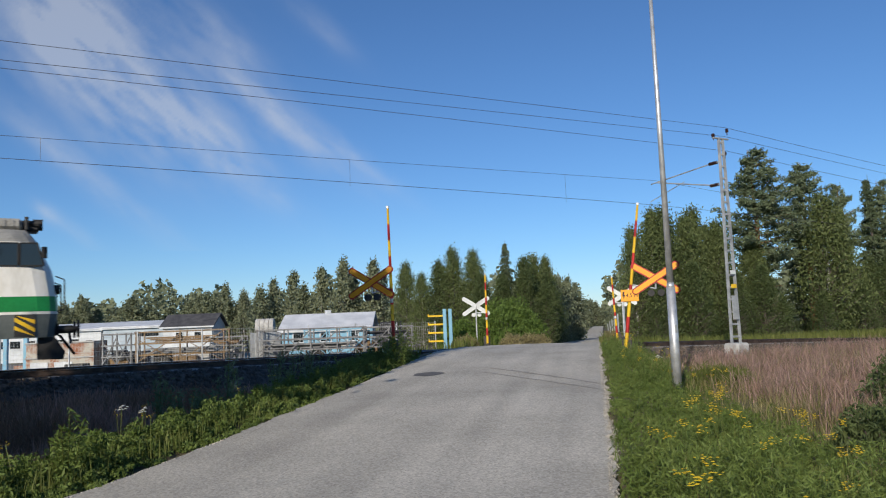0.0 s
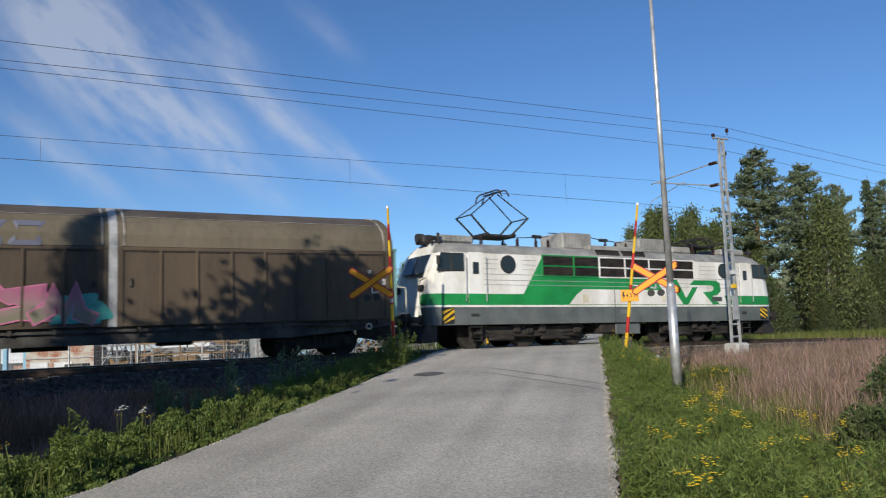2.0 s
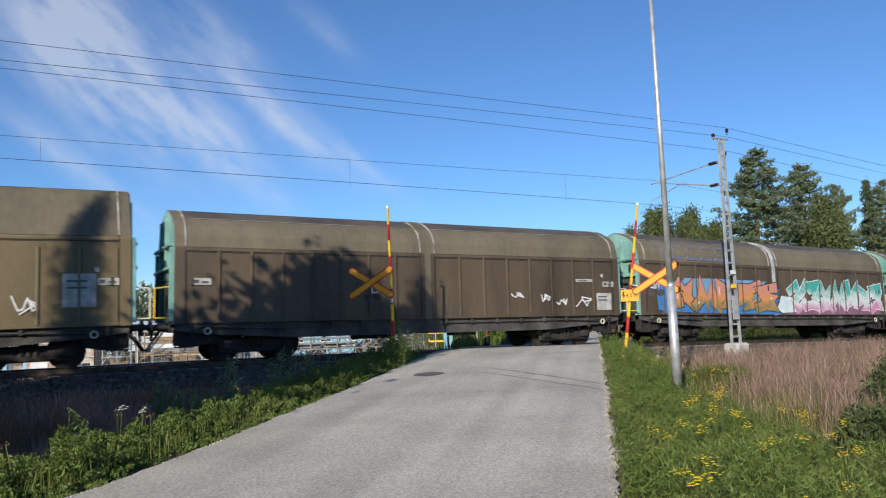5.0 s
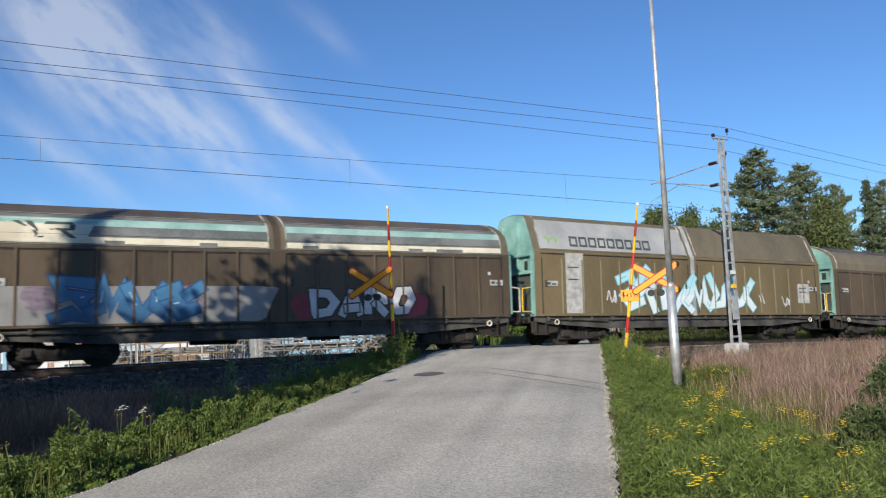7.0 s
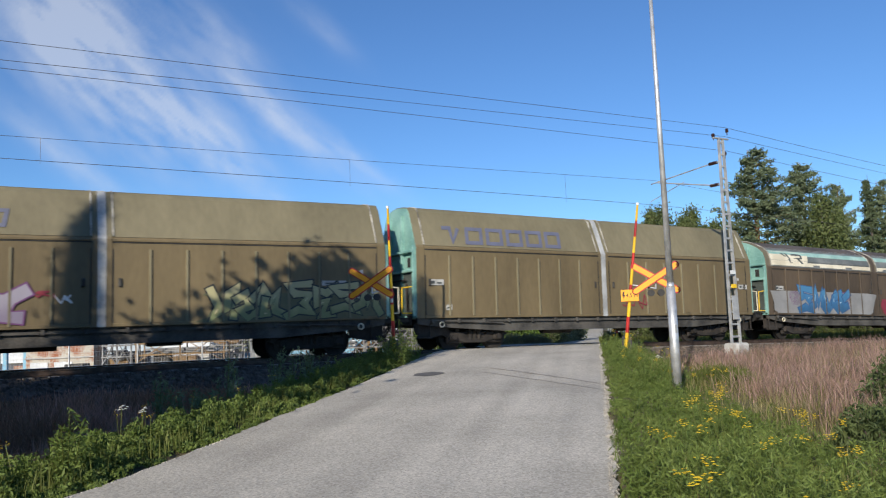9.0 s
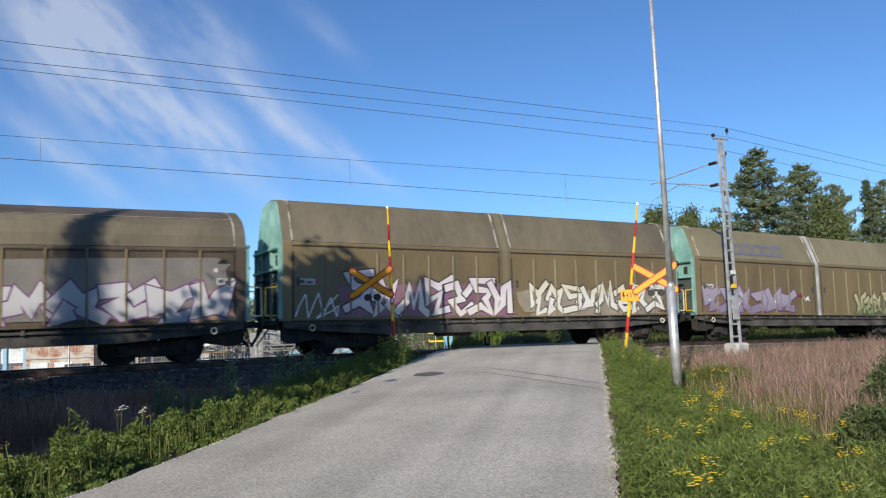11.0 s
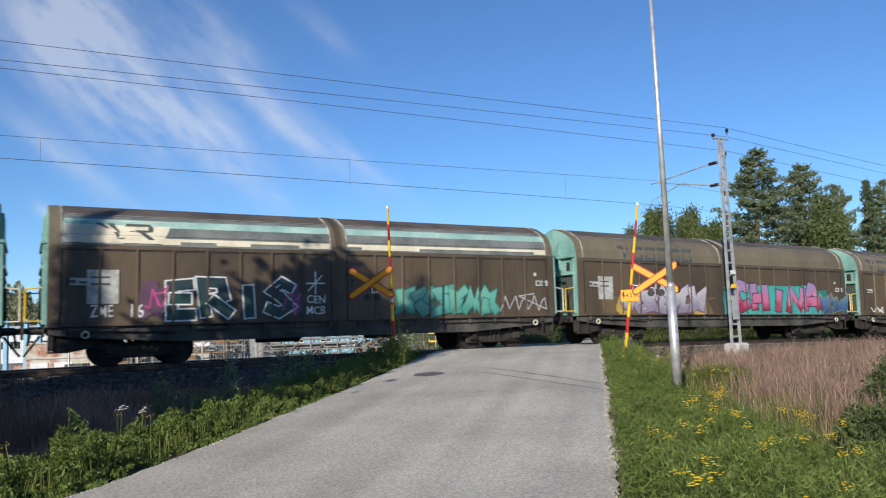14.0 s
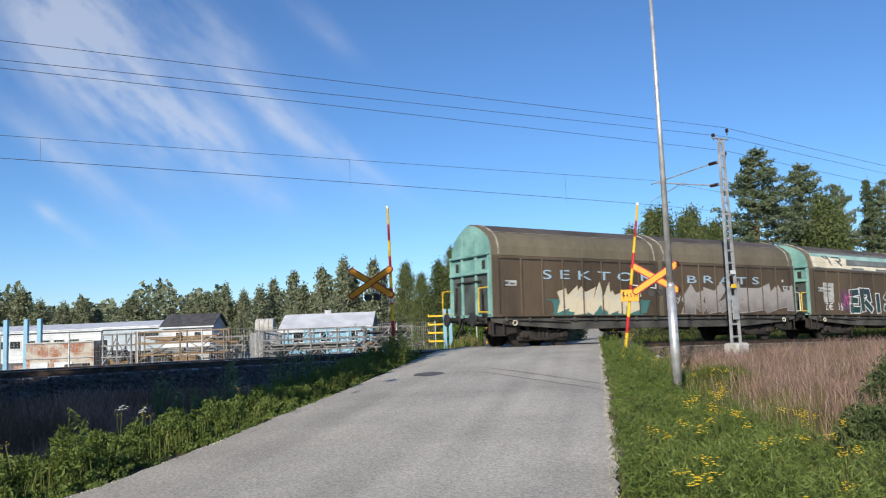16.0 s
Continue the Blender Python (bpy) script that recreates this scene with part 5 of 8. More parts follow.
def build_grass():
    rs = np.random.RandomState(99)
    # right-hand verge: leafy green beside the road, then straw-coloured, then a reddish field towards the railway
    x, y, a, l = scatter(rs, 190000, 3.5, 36, 0.06, 19, 1.3)
    ok = off_track(x, y, 3.6) & (y < 0) & (rs.uniform(0, 1, len(x)) < np.interp(l, [0.05, 0.3, 1.0, 19], [0.35, 0.85, 1.0, 0.9]))
    x, y, a, l = x[ok], y[ok], a[ok], l[ok]
    pat = np.sin(x * 0.9 + 1.3 * np.sin(y * 0.7)) + 0.8 * np.sin(y * 1.3 + x * 0.4) + rs.normal(size=len(x)) * 0.6
    out = l - np.interp(a, [4, 9, 16, 24, 36], [3.4, 2.5, 1.5, 1.0, 0.5]) + 0.18 * pat
    dry = rs.uniform(0, 1, len(x)) < 0.06 + 0.62 * smooth(-0.4, 1.6, out)
    red = rs.uniform(0, 1, len(x)) < 0.66 * smooth(0.9, 2.4, out + 0.25 * pat) * smooth(10.5, 13.5, a) * (0.55 + 0.45 * (pat > -0.4))
    hgt = rs.uniform(0.16, 0.4, len(x)) * np.interp(l, [0.1, 0.8, 3, 19], [0.4, 0.7, 0.95, 1.2]) * (1 + 0.25 * smooth(0, 2, out))
    hgt *= np.where(l < 2.6, np.interp(a, [8, 10.5, 15.5, 17], [1, 0.55, 0.45, 1]), 1.0)
    for name, label, sel, m, k, wd in (("green_grass", "green verge grass beside the asphalt", ~dry & ~red, L_GRASS, 1.0, 0.006), ("dry_grass", "straw-coloured dry grass", dry & ~red, L_DRY, 1.3, 0.006), ("reddish_grass", "reddish seed-heavy grass and fireweed", red, L_RED, 1.5, 0.009)):
        v, f = blades(rs, x[sel], y[sel], hgt[sel] * k * (0.75 + 0.35 * np.sin(x[sel] * 1.9 + 1.4 * np.sin(y[sel] * 1.6))), wd, 1.0)
        stuff(name, label, v, f, m)
    # feathery tansy leaves on upright stems, close together beside the road
    n = 5200
    sx, sy, a, l = scatter(rs, n, 3.8, 30, 0.2, 5.0, 1.5)
    keep = off_track(sx, sy, 3.4) & (l < np.interp(a, [4, 9, 16, 30], [4.4, 3.0, 1.9, 1.2]) + rs.normal(size=n) * 0.35)
    sx, sy, a, l = sx[keep], sy[keep], a[keep], l[keep]
    hh = rs.uniform(0.22, 0.66, len(sx)) * np.interp(l, [0.2, 0.8, 2], [0.55, 0.9, 1]) * np.interp(a, [8, 10.5, 15.5, 17], [1, 0.5, 0.4, 1])
    hh *= 0.75 + 0.4 * np.sin(sx * 2.3 + 1.7 * np.sin(sy * 1.9)) * np.sin(sy * 2.9 + 0.6)
    tiers = 66
    w = np.tile((np.arange(tiers) + 0.5) / tiers, (len(sx), 1)) + rs.uniform(-0.02, 0.02, (len(sx), tiers))
    t = rs.uniform(0, 6.283, (len(sx), tiers))
    reach = 0.11 * (1.15 - w) * rs.uniform(0.5, 1.2, w.shape) + 0.012
    lean = rs.uniform(-0.12, 0.12, (len(sx), 2, 1))
    gz = ground_z(sx, sy)
    c = np.stack([sx[:, None] + lean[:, 0] * w + reach * np.cos(t), sy[:, None] + lean[:, 1] * w + reach * np.sin(t), gz[:, None] + hh[:, None] * (0.08 + 0.92 * w)], -1).reshape(-1, 3)
    v, f = cards(rs, c, 0.07, 0.011, -0.7)
    stuff("verge_weeds", "feathery green tansy leaves in the verge", v, f, L_WEED, "weeds")
    # left-hand verge: lush and leafy, a strip beside the asphalt
    n, per = 1900, 130
    sx, sy, a, l = scatter(rs, n, 3.0, 25, -7.9, -5.36, 1.0)
    tall = rs.uniform(0.2, 0.7, n) * np.interp(a, [4, 7, 16, 22], [1.0, 0.72, 0.8, 1.1]) * np.clip((-5.25 - l) / 0.7, 0.25, 1) * np.clip(1.2 - np.abs(l + 6.5) / 1.7, 0.4, 1)
    w, t = rs.uniform(0, 1, (n, per)) ** 0.8, rs.uniform(0, 6.283, (n, per))
    reach = (0.05 + 0.16 * (1.05 - w)) * rs.uniform(0.2, 1.1, (n, per)) * (0.6 + tall[:, None])
    lean = rs.uniform(-0.15, 0.15, (n, 2, 1))
    x, y = sx[:, None] + lean[:, 0] * w + reach * np.cos(t), sy[:, None] + lean[:, 1] * w + reach * np.sin(t)
    c = np.stack([x, y, ground_z(sx, sy)[:, None] + tall[:, None] * w + 0.02], -1).reshape(-1, 3)
    x, y = x.ravel(), y.ravel()
    sel = off_track(x, y, 2.9) & (y < 0)
    v, f = cards(rs, c[sel], 0.06, 0.023, -0.5)
    stuff("verge_weeds", "lush broad-leaved green weeds along the asphalt", v, f, L_WEED, "weeds")
    x, y, a, l = scatter(rs, 11000, 3.0, 25, -8.2, -5.5, 1.0)
    sel = off_track(x, y, 2.7) & (y < 0)
    v, f = blades(rs, x[sel], y[sel], rs.uniform(0.15, 0.42, sel.sum()), 0.007)
    stuff("green_grass", "green grass in the roadside strip", v, f, L_GRASS)
    # the shaded ditch and the foot of the bank
    n = 60000
    x, y = rs.uniform(-5, 13, n), -16.5 + 13.7 * rs.uniform(0, 1, n) ** 0.85
    a, l = road_al(x, y)
    pat = np.sin(x * 1.1 + np.sin(y * 0.9)) + np.sin(y * 1.4 + x * 0.5) + rs.normal(size=n) * 0.5
    sel = (l < -7.2) & ((y < -3.9) | (pat > 0.9))
    x, y, pat = x[sel], y[sel], pat[sel]
    for name, label, sel, m in (("ditch_grass", "reddish-brown tall grass in the ditch", pat < 0.55, L_DITCH), ("ditch_grass", "dull pinkish seed heads over the ditch", pat >= 0.55, L_DITCHPALE)):
        v, f = blades(rs, x[sel], y[sel], rs.uniform(0.3, 0.8, sel.sum()) * np.where(y[sel] > -4.2, 0.5, 1.0), 0.011, 1.1)
        stuff(name, label, v, f, m)
    # strip beyond the rails and edges of the far road
    n = 26000
    x, y = rs.uniform(-4, 60, n), rs.uniform(3.6, 9, n)
    a, l = road_al(x, y)
    sel = (l < ROAD_L - 0.3) | (l > ROAD_R + 0.3)
    v, f = blades(rs, x[sel], y[sel], rs.uniform(0.2, 0.75, sel.sum()), 0.02)
    stuff("green_grass", "rough grass beyond the railway", v, f, L_GRASS)
    n = 14000
    x, y, a, l = scatter(rs, n, 36, 120, -11, 6, 1.0)
    sel = ((l < ROAD_L - 0.2) | (l > ROAD_R + 0.2)) & (y > 3.5)
    v, f = blades(rs, x[sel], y[sel], rs.uniform(0.3, 0.9, sel.sum()), 0.035)
    stuff("green_grass", "rough grass along the far road", v, f, L_GRASS)


def flower_stand(rs, spots, label, name, petal, stem_h=(0.45, 0.75), heads=16, size=0.0125, spread=0.034):
    """Upright stems that carry flat clusters of small flower heads."""
    V, F, SV, SF = [], [], [], []
    hexa = [(math.cos(k * math.pi / 3), math.sin(k * math.pi / 3)) for k in range(6)]
    for x, y in spots:
        h = rs.uniform(*stem_h)
        z = float(ground_z(x, y))
        lx, ly = rs.uniform(-0.12, 0.12, 2)
        o = len(SV)
        SV += [(x - 0.005, y, z), (x + 0.005, y, z), (x + lx + 0.004, y + ly, z + h), (x + lx - 0.004, y + ly, z + h)]
        SF.append((o, o + 1, o + 2, o + 3))
        for k in range(heads):
            cx, cy = x + lx + rs.normal() * spread, y + ly + rs.normal() * spread
            cz = z + h + rs.uniform(-0.035, 0.035)
            s = size * rs.uniform(0.7, 1.3)
            o = len(V)
            V += [(cx + s * u, cy + s * w, cz) for u, w in hexa] + [(cx, cy, cz + s * 0.4)]
            F += [(o + i, o + (i + 1) % 6, o + 6) for i in range(6)]
    root = tagged(new(name, cloud_mesh(name, np.array(V), np.array(F), petal)), label, "flowers", kind="stuff")
    st = new("stem", cloud_mesh("stem", np.array(SV), np.array(SF), L_GRASS))
    st.parent = root


def tall_weed(seed, h, leaf):
    """A single tall weed: stem and upward leaves in tiers."""
    rs = np.random.RandomState(seed)
    root = thing("tall_weed", "tall grey-green weed with upright leafy stems", "weed", "tall weeds on the bank")
    bm = bmesh.new()
    pts = []
    for k in range(6):
        t, d = rs.uniform(0, 6.28), rs.uniform(0.05, 0.3)
        hh = h * rs.uniform(0.6, 1.05)
        tip = Vector((d * math.cos(t), d * math.sin(t), hh))
        rod(bm, (tip.x * 0.2, tip.y * 0.2, -0.05), tip, 0.008, 0.004, n=4)
        m = 90
        w = rs.uniform(0.15, 1.0, m)
        pts.append(np.stack([tip.x * (0.2 + 0.8 * w), tip.y * (0.2 + 0.8 * w), hh * w], -1) + rs.normal(size=(m, 3)) * 0.045)
    part("stem", bm, L_GRASS, root)
    v, f = cards(rs, np.concatenate(pts), 0.085, 0.024, -0.5)
    lf = new("foliage", cloud_mesh("foliage", v, f, leaf))
    lf.parent = root
    return root


def bush(seed, w, h, leaf, label, n=9000, long=0.2, wide=0.06, name="bush"):
    """A rounded thicket: limbs and a shell of narrow leaves with an uneven outline."""
    rs = np.random.RandomState(seed)
    root = thing(name, label, "bush", "bushes")
    bm = bmesh.new()
    for k in range(14):
        t, u = rs.uniform(0, 6.28), rs.uniform(0.3, 0.85)
        rod(bm, (0, 0, -0.1), (w / 2 * u * math.cos(t), w / 2 * u * math.sin(t), h * rs.uniform(0.4, 0.8)), 0.035, 0.01, n=5)
    part("branch", bm, M_BARK_GREY, root)
    d = rs.normal(size=(n, 3))
    d[:, 2] = np.abs(d[:, 2])
    d /= np.linalg.norm(d, axis=1)[:, None]
    bump = 1 + 0.12 * np.sin(d[:, 0] * 7 + seed) * np.sin(d[:, 1] * 6) + 0.07 * np.sin(d[:, 0] * 17 + d[:, 2] * 13)
    c = d * (rs.uniform(0.45, 1.0, n) ** 0.4 * bump)[:, None] * np.array([w / 2, w / 2, h])
    v, f = cards(rs, c, long, wide, 0.9)
    lf = new("foliage", cloud_mesh("foliage", v, f, leaf))
    lf.parent = root
    return root


build_trees()
build_far_woods()
build_grass()
fl = np.random.RandomState(4)
ca, cb = 4.5 + 5.5 * fl.uniform(0, 1, 17) ** 1.2, 0.5 + 2.1 * fl.uniform(0, 1, 17)
fa, fb = np.repeat(ca, 3) + fl.normal(size=51) * 0.17, np.repeat(cb, 3) + fl.normal(size=51) * 0.17
flower_stand(fl, [road_xy(p, q) for p, q in zip(fa, fb)], "yellow tansy in flat clusters over the verge", "tansy_flowers", M_TANSY)
fa, fb = fl.uniform(12, 24, 26), fl.uniform(0.4, 2.4, 26)
flower_stand(fl, [road_xy(p, q) for p, q in zip(fa, fb)], "yellow tansy farther along the verge", "tansy_flowers", M_TANSY)
fa, fb = fl.uniform(6, 22, 34), fl.uniform(-7.4, -5.9, 34)
flower_stand(fl, [road_xy(p, q) for p, q in zip(fa, fb)], "small yellow flowers in the roadside weeds", "yellow_flowers", M_TANSY, stem_h=(0.5, 0.75), heads=6)
flower_stand(fl, [road_xy(p, q) for p, q in ((9.0, -6.3), (9.3, -6.2), (11.6, -7.2), (12.0, -7.3), (17.0, 1.2))], "white umbel flowers", "white_flowers", M_UMBEL, stem_h=(0.5, 0.7), heads=14, size=0.02)
for i, (x, y, h) in enumerate(((1.9, -10.9, 1.25), (2.3, -10.6, 1.0), (3.2, -9.9, 1.15), (2.7, -10.3, 0.85), (4.6, -8.2, 1.3), (5.0, -7.9, 1.15), (5.5, -7.4, 1.25), (5.9, -7.2, 1.0), (9.3, -5.0, 1.3), (9.0, -5.3, 1.0), (8.6, -5.2, 0.9), (0.4, -14.6, 0.8))):
    put(tall_weed(200 + i, h, L_SAGE if i < 8 else L_WEED), x, y, 1.0, i * 1.7, 0.02)
put(bush(5, 3.2, 2.4, L_WILLOW, "rounded light green willow thicket"), 23.2, 15.6, 1.0, 0.3)
put(bush(6, 5.0, 3.1, L_WILLOW, "large rounded light green willow thicket", n=15000), 26.4, 15.2, 1.0, 1.3)
put(bush(7, 2.0, 0.62, L_GRASS, "brownish green thicket of tall grass stems", n=3000, long=0.3, wide=0.016, name="grass_clump"), 15.0, -10.9, 1.0, 0.3)
# two dark bushes added to darken the right-hand end of the verge
put(bush(9, 2.0, 1.3, L_ALDER, "dark bush added to darken the field's edge", n=5200, long=0.12, wide=0.03), 12.9, -16.9, 1.0, 0.3)
put(bush(10, 1.5, 0.75, L_ALDER, "dark low bush added to darken the verge grass", n=5200, long=0.09, wide=0.025), 9.5, -18.3, 1.0, 1.1)
for i, (x, y) in enumerate(((20.0, 5.4), (21.2, 5.8), (18.2, 6.6), (17.0, 7.4), (22.0, 6.0), (25.2, 1.2 + 3.0), (16.0, 8.2))):
    put(bush(40 + i, 1.3, 0.8, L_DRY, "clump of tall dry grass beyond the rails", n=1500, long=0.3, wide=0.025, name="grass_clump"), x, y, 1.0, i)


# ---- the level crossing ----
def text_mesh(word, size):
    cu = bpy.data.curves.new("text", "FONT")
    cu.body, cu.size, cu.align_x, cu.align_y, cu.extrude, cu.resolution_u = word, size, "CENTER", "CENTER", 0.002, 3
    ob = bpy.data.objects.new("text", cu)
    scene.collection.objects.link(ob)
    me = bpy.data.meshes.new_from_object(ob.evaluated_get(bpy.context.evaluated_depsgraph_get()))
    bpy.data.objects.remove(ob)
    return me


def barrier(x, y, z, cross, tip, front, label, sign=None, yaw=0.0):
    """A road barrier with its boom raised, its crossed boards and, on one, the height warning. cross, tip, sign: places from its foot."""
    root = thing("crossing_barrier", label, "level crossing barrier", "barriers of the level crossing")
    root.matrix_basis = pose(x, y, z, 0, 0, -math.degrees(ROAD_HEAD) + yaw)
    bm = bmesh.new()
    box(bm, (-0.05 if cross[0] < 0 else 0.05, 0.16, 0.3), (0.28, 0.26, 0.6), 0.03)
    box(bm, (0, 0.12, 0.04), (0.5, 0.5, 0.12), 0.02)
    part("drive_box", bm, M_BEAM, root)
    bm = bmesh.new()
    px = cross[0]
    top = Vector((0, 0, 0.25)).lerp(Vector(tip), (cross[2] - 0.3) / tip[2])
    if front:
        rod(bm, top + Vector((0, 0.06, 0)), (px, cross[1] + 0.08, cross[2] - 0.3), 0.022, n=8)
        rod(bm, (px, cross[1] + 0.08, cross[2] - 0.3), (px, cross[1] + 0.08, cross[2] + 0.1), 0.025, n=8)
    else:
        rod(bm, (px, 0.1, -0.1), (px, 0.1, cross[2] + 0.05), 0.035, n=10)
        rod(bm, (px, 0.1, cross[2] - 0.32), (0.0, 0.1, cross[2] - 0.34), 0.02, n=8)
    part("sign_post", bm, M_GALV, root)
    foot, tip = Vector((0, 0, 0.25)), Vector(tip)
    n = 9
    for i in range(n):
        bm = bmesh.new()
        a, b = foot.lerp(tip, i / n), foot.lerp(tip, (i + 1) / n)
        rod(bm, a, b, 0.055 - 0.022 * i / n, 0.055 - 0.022 * (i + 1) / n, n=8)
        part("boom_section", bm, M_YELLOW if i % 2 == 0 else M_RED, root)
    bm = bmesh.new()
    box(bm, tip + Vector((0, 0, 0.03)), (0.07, 0.07, 0.08), 0.01)
    box(bm, foot.lerp(tip, 0.36) + Vector((0.0, -0.04, 0)), (0.1, 0.06, 0.12), 0.015)
    part("boom_lamp", bm, M_GALV, root)
    c = Vector(cross)
    for sg in (-1, 1):
        d = Vector((math.cos(0.56) * sg, 0, math.sin(0.56)))
        nrm = Vector((-d.z, 0, d.x))

        def board(half, wide, y0, y1):
            bm = bmesh.new()
            pts = []
            for u, w in ((-half, 0.35), (-half + 0.05, 1), (half - 0.05, 1), (half, 0.35), (half, -0.35), (half - 0.05, -1), (-half + 0.05, -1), (-half, -0.35)):
                p = c + d * u + nrm * (w * wide)
                pts.append((p.x, p.z))
            slab(bm, pts, y0, y1)
            return bm
        dy = -0.03 * (sg > 0)
        arm = part("cross_board", board(0.78, 0.1, c.y + dy, c.y + dy + 0.025), M_RED if front else M_SIGNWHITE, root, "" if front else "bare metal back of the crossed boards")
        if front:
            part("cross_face", board(0.745, 0.07, c.y + dy - 0.006, c.y + dy), M_ORANGE, arm)
    bm = bmesh.new()
    box(bm, (c.x, c.y + 0.06, c.z), (0.12, 0.08, 0.16), 0.01)
    part("clamp", bm, M_GALV, root)
    for dx in (-0.14, 0.14):
        bm = bmesh.new()
        rod(bm, (c.x + dx, c.y + 0.05, c.z - 0.42), (c.x + dx, c.y + 0.2, c.z - 0.42), 0.1, n=14)
        part("signal_lamp", bm, M_BLACK if front else M_SIGNWHITE, root)
    if sign:
        s = Vector(sign)
        bm = bmesh.new()
        box(bm, s, (0.5, 0.02, 0.34), 0.006)
        brd = part("height_sign", bm, M_ORANGE, root, "yellow warning sign for overhead wires")
        me = text_mesh("4,5 m", 0.15)
        me.materials.append(M_BLACK)
        tx = new("sign_text", me)
        tx.parent = brd
        tx.matrix_basis = pose(s.x + 0.06, s.y - 0.014, s.z, 90, 0, 0)
        bm = bmesh.new()
        q = s.x - 0.17
        slab(bm, [(q - 0.02, s.z + 0.11), (q + 0.03, s.z + 0.11), (q + 0.005, s.z + 0.02), (q + 0.04, s.z + 0.02), (q - 0.02, s.z - 0.12), (q - 0.005, s.z - 0.02), (q - 0.045, s.z - 0.02)], s.y - 0.012, s.y - 0.016)
        part("bolt_mark", bm, M_BLACK, brd)
    return root


barrier(9.3, -4.21, -0.2, (-0.53, -0.35, 2.29), (0.05, -0.4, 4.42), True, "yellow and red striped barrier raised beside orange crossed boards")
barrier(15.16, -7.49, -0.35, (0.95, -0.14, 2.25), (0.58, -0.2, 4.4), True, "striped raised barrier with orange crossed boards and height sign", sign=(0.2, -0.16, 1.78))
barrier(19.48, 6.73, -0.45, (-0.52, 0.15, 2.07), (0.0, 0.1, 3.58), False, "raised striped barrier seen from the back, beyond the rails")
barrier(24.29, 2.9, -0.5, (0.33, 0.15, 2.33), (-0.1, 0.1, 3.2), False, "raised striped barrier beyond the rails, boards facing away")


def build_pole():
    root = thing("steel_pole", "tall galvanised steel pole standing in the verge grass", "pole")
    x, y = 11.58, -12.8
    root.matrix_basis = pose(x, y, float(ground_z(x, y)))
    bm = bmesh.new()
    rod(bm, (0, 0, -0.2), (0, 0, 2.15), 0.098, 0.09, n=20)
    part("lower_tube", bm, M_GALV, root, smooth=True)
    bm = bmesh.new()
    rod(bm, (0, 0, 2.13), (0, 0, 2.25), 0.09, 0.068, n=20)
    rod(bm, (0, 0, 2.25), (0, 0, 9.6), 0.068, 0.034, n=20)
    part("upper_tube", bm, M_GALV, root, smooth=True)
    bm = bmesh.new()
    box(bm, (-0.02, -0.096, 1.3), (0.07, 0.012, 0.16), 0.004)
    part("inspection_cover", bm, M_MAST, root)


def catenary_mast(x, y, z, label):
    root = thing("catenary_mast", label, "catenary mast", "catenary masts")
    root.matrix_basis = pose(x, y, z)
    H = 8.5
    for sx in (-1, 1):
        bm = bmesh.new()
        loft(bm, [[(sx * w + dx, dy, zz) for dx, dy in ((-0.04, -0.045), (0.04, -0.045), (0.04, 0.045), (-0.04, 0.045))] for w, zz in ((0.25, 0.0), (0.11, H))])
        part("leg", bm, M_MAST, root)
    for k in range(17):
        zz = 0.45 + k * 0.49
        w = 0.25 - 0.14 * zz / H
        bm = bmesh.new()
        box(bm, (0, 0, zz), (2 * w, 0.05, 0.08), 0.01)
        part("lacing", bm, M_MAST, root)
    for zz, h, m in ((3.0, 0.16, M_SIGNWHITE), (2.45, 0.16, M_YELLOW), (1.6, 0.95, M_MAST)):
        bm = bmesh.new()
        box(bm, (0, -0.1, zz), (0.3 if h < 0.3 else 0.36, 0.02, h), 0.004)
        part("plate", bm, m, root)
    bm = bmesh.new()
    box(bm, (0, 0, -0.15), (0.75, 0.7, 0.7), 0.08)
    part("footing", bm, M_CONC, root)
    bm = bmesh.new()
    box(bm, (0, 0, H - 0.03), (0.9, 0.08, 0.06), 0.01)
    part("crossarm", bm, M_MAST, root)
    for dx, dz in ((-0.42, 0.0), (0.42, 0.28), (0.2, -0.7)):
        bm = bmesh.new()
        rod(bm, (dx, 0, H + dz - 0.12), (dx, 0, H + dz), 0.02, n=6)
        for k in range(3):
            rod(bm, (dx, 0, H + dz + 0.05 * k), (dx, 0, H + dz + 0.04 + 0.05 * k), 0.075, 0.05, n=10)
        part("insulator", bm, M_CERAMIC, root)
    # cantilever: two tubes to the middle of the track, with insulators at the mast
    yc = -y
    zm, zc = 6.85 - z, 6.05 - z
    bm = bmesh.new()
    rod(bm, (0, 0.1, zm + 0.12), (0, 0.75, zm + 0.1), 0.025, n=8)
    rod(bm, (0, 0.75, zm + 0.1), (-0.1, yc + 0.25, zm - 0.15), 0.028, n=8)
    rod(bm, (0, 0.1, zc - 0.02), (0, 0.75, zc + 0.05), 0.025, n=8)
    rod(bm, (0, 0.75, zc + 0.05), (-0.1, yc - 0.15, zm - 0.15), 0.028, n=8)
    rod(bm, (-0.05, yc * 0.55, zc + 0.42), (-0.1, yc + 0.35, zc - 0.12), 0.018, n=8)
    part("cantilever", bm, M_MAST, root)
    for zz in (zm + 0.11, zc):
        bm = bmesh.new()
        for k in range(6):
            rod(bm, (0, 0.28 + 0.07 * k, zz), (0, 0.33 + 0.07 * k, zz), 0.075, 0.05, n=10)
        part("insulator", bm, M_CERAMIC, root)
    return root


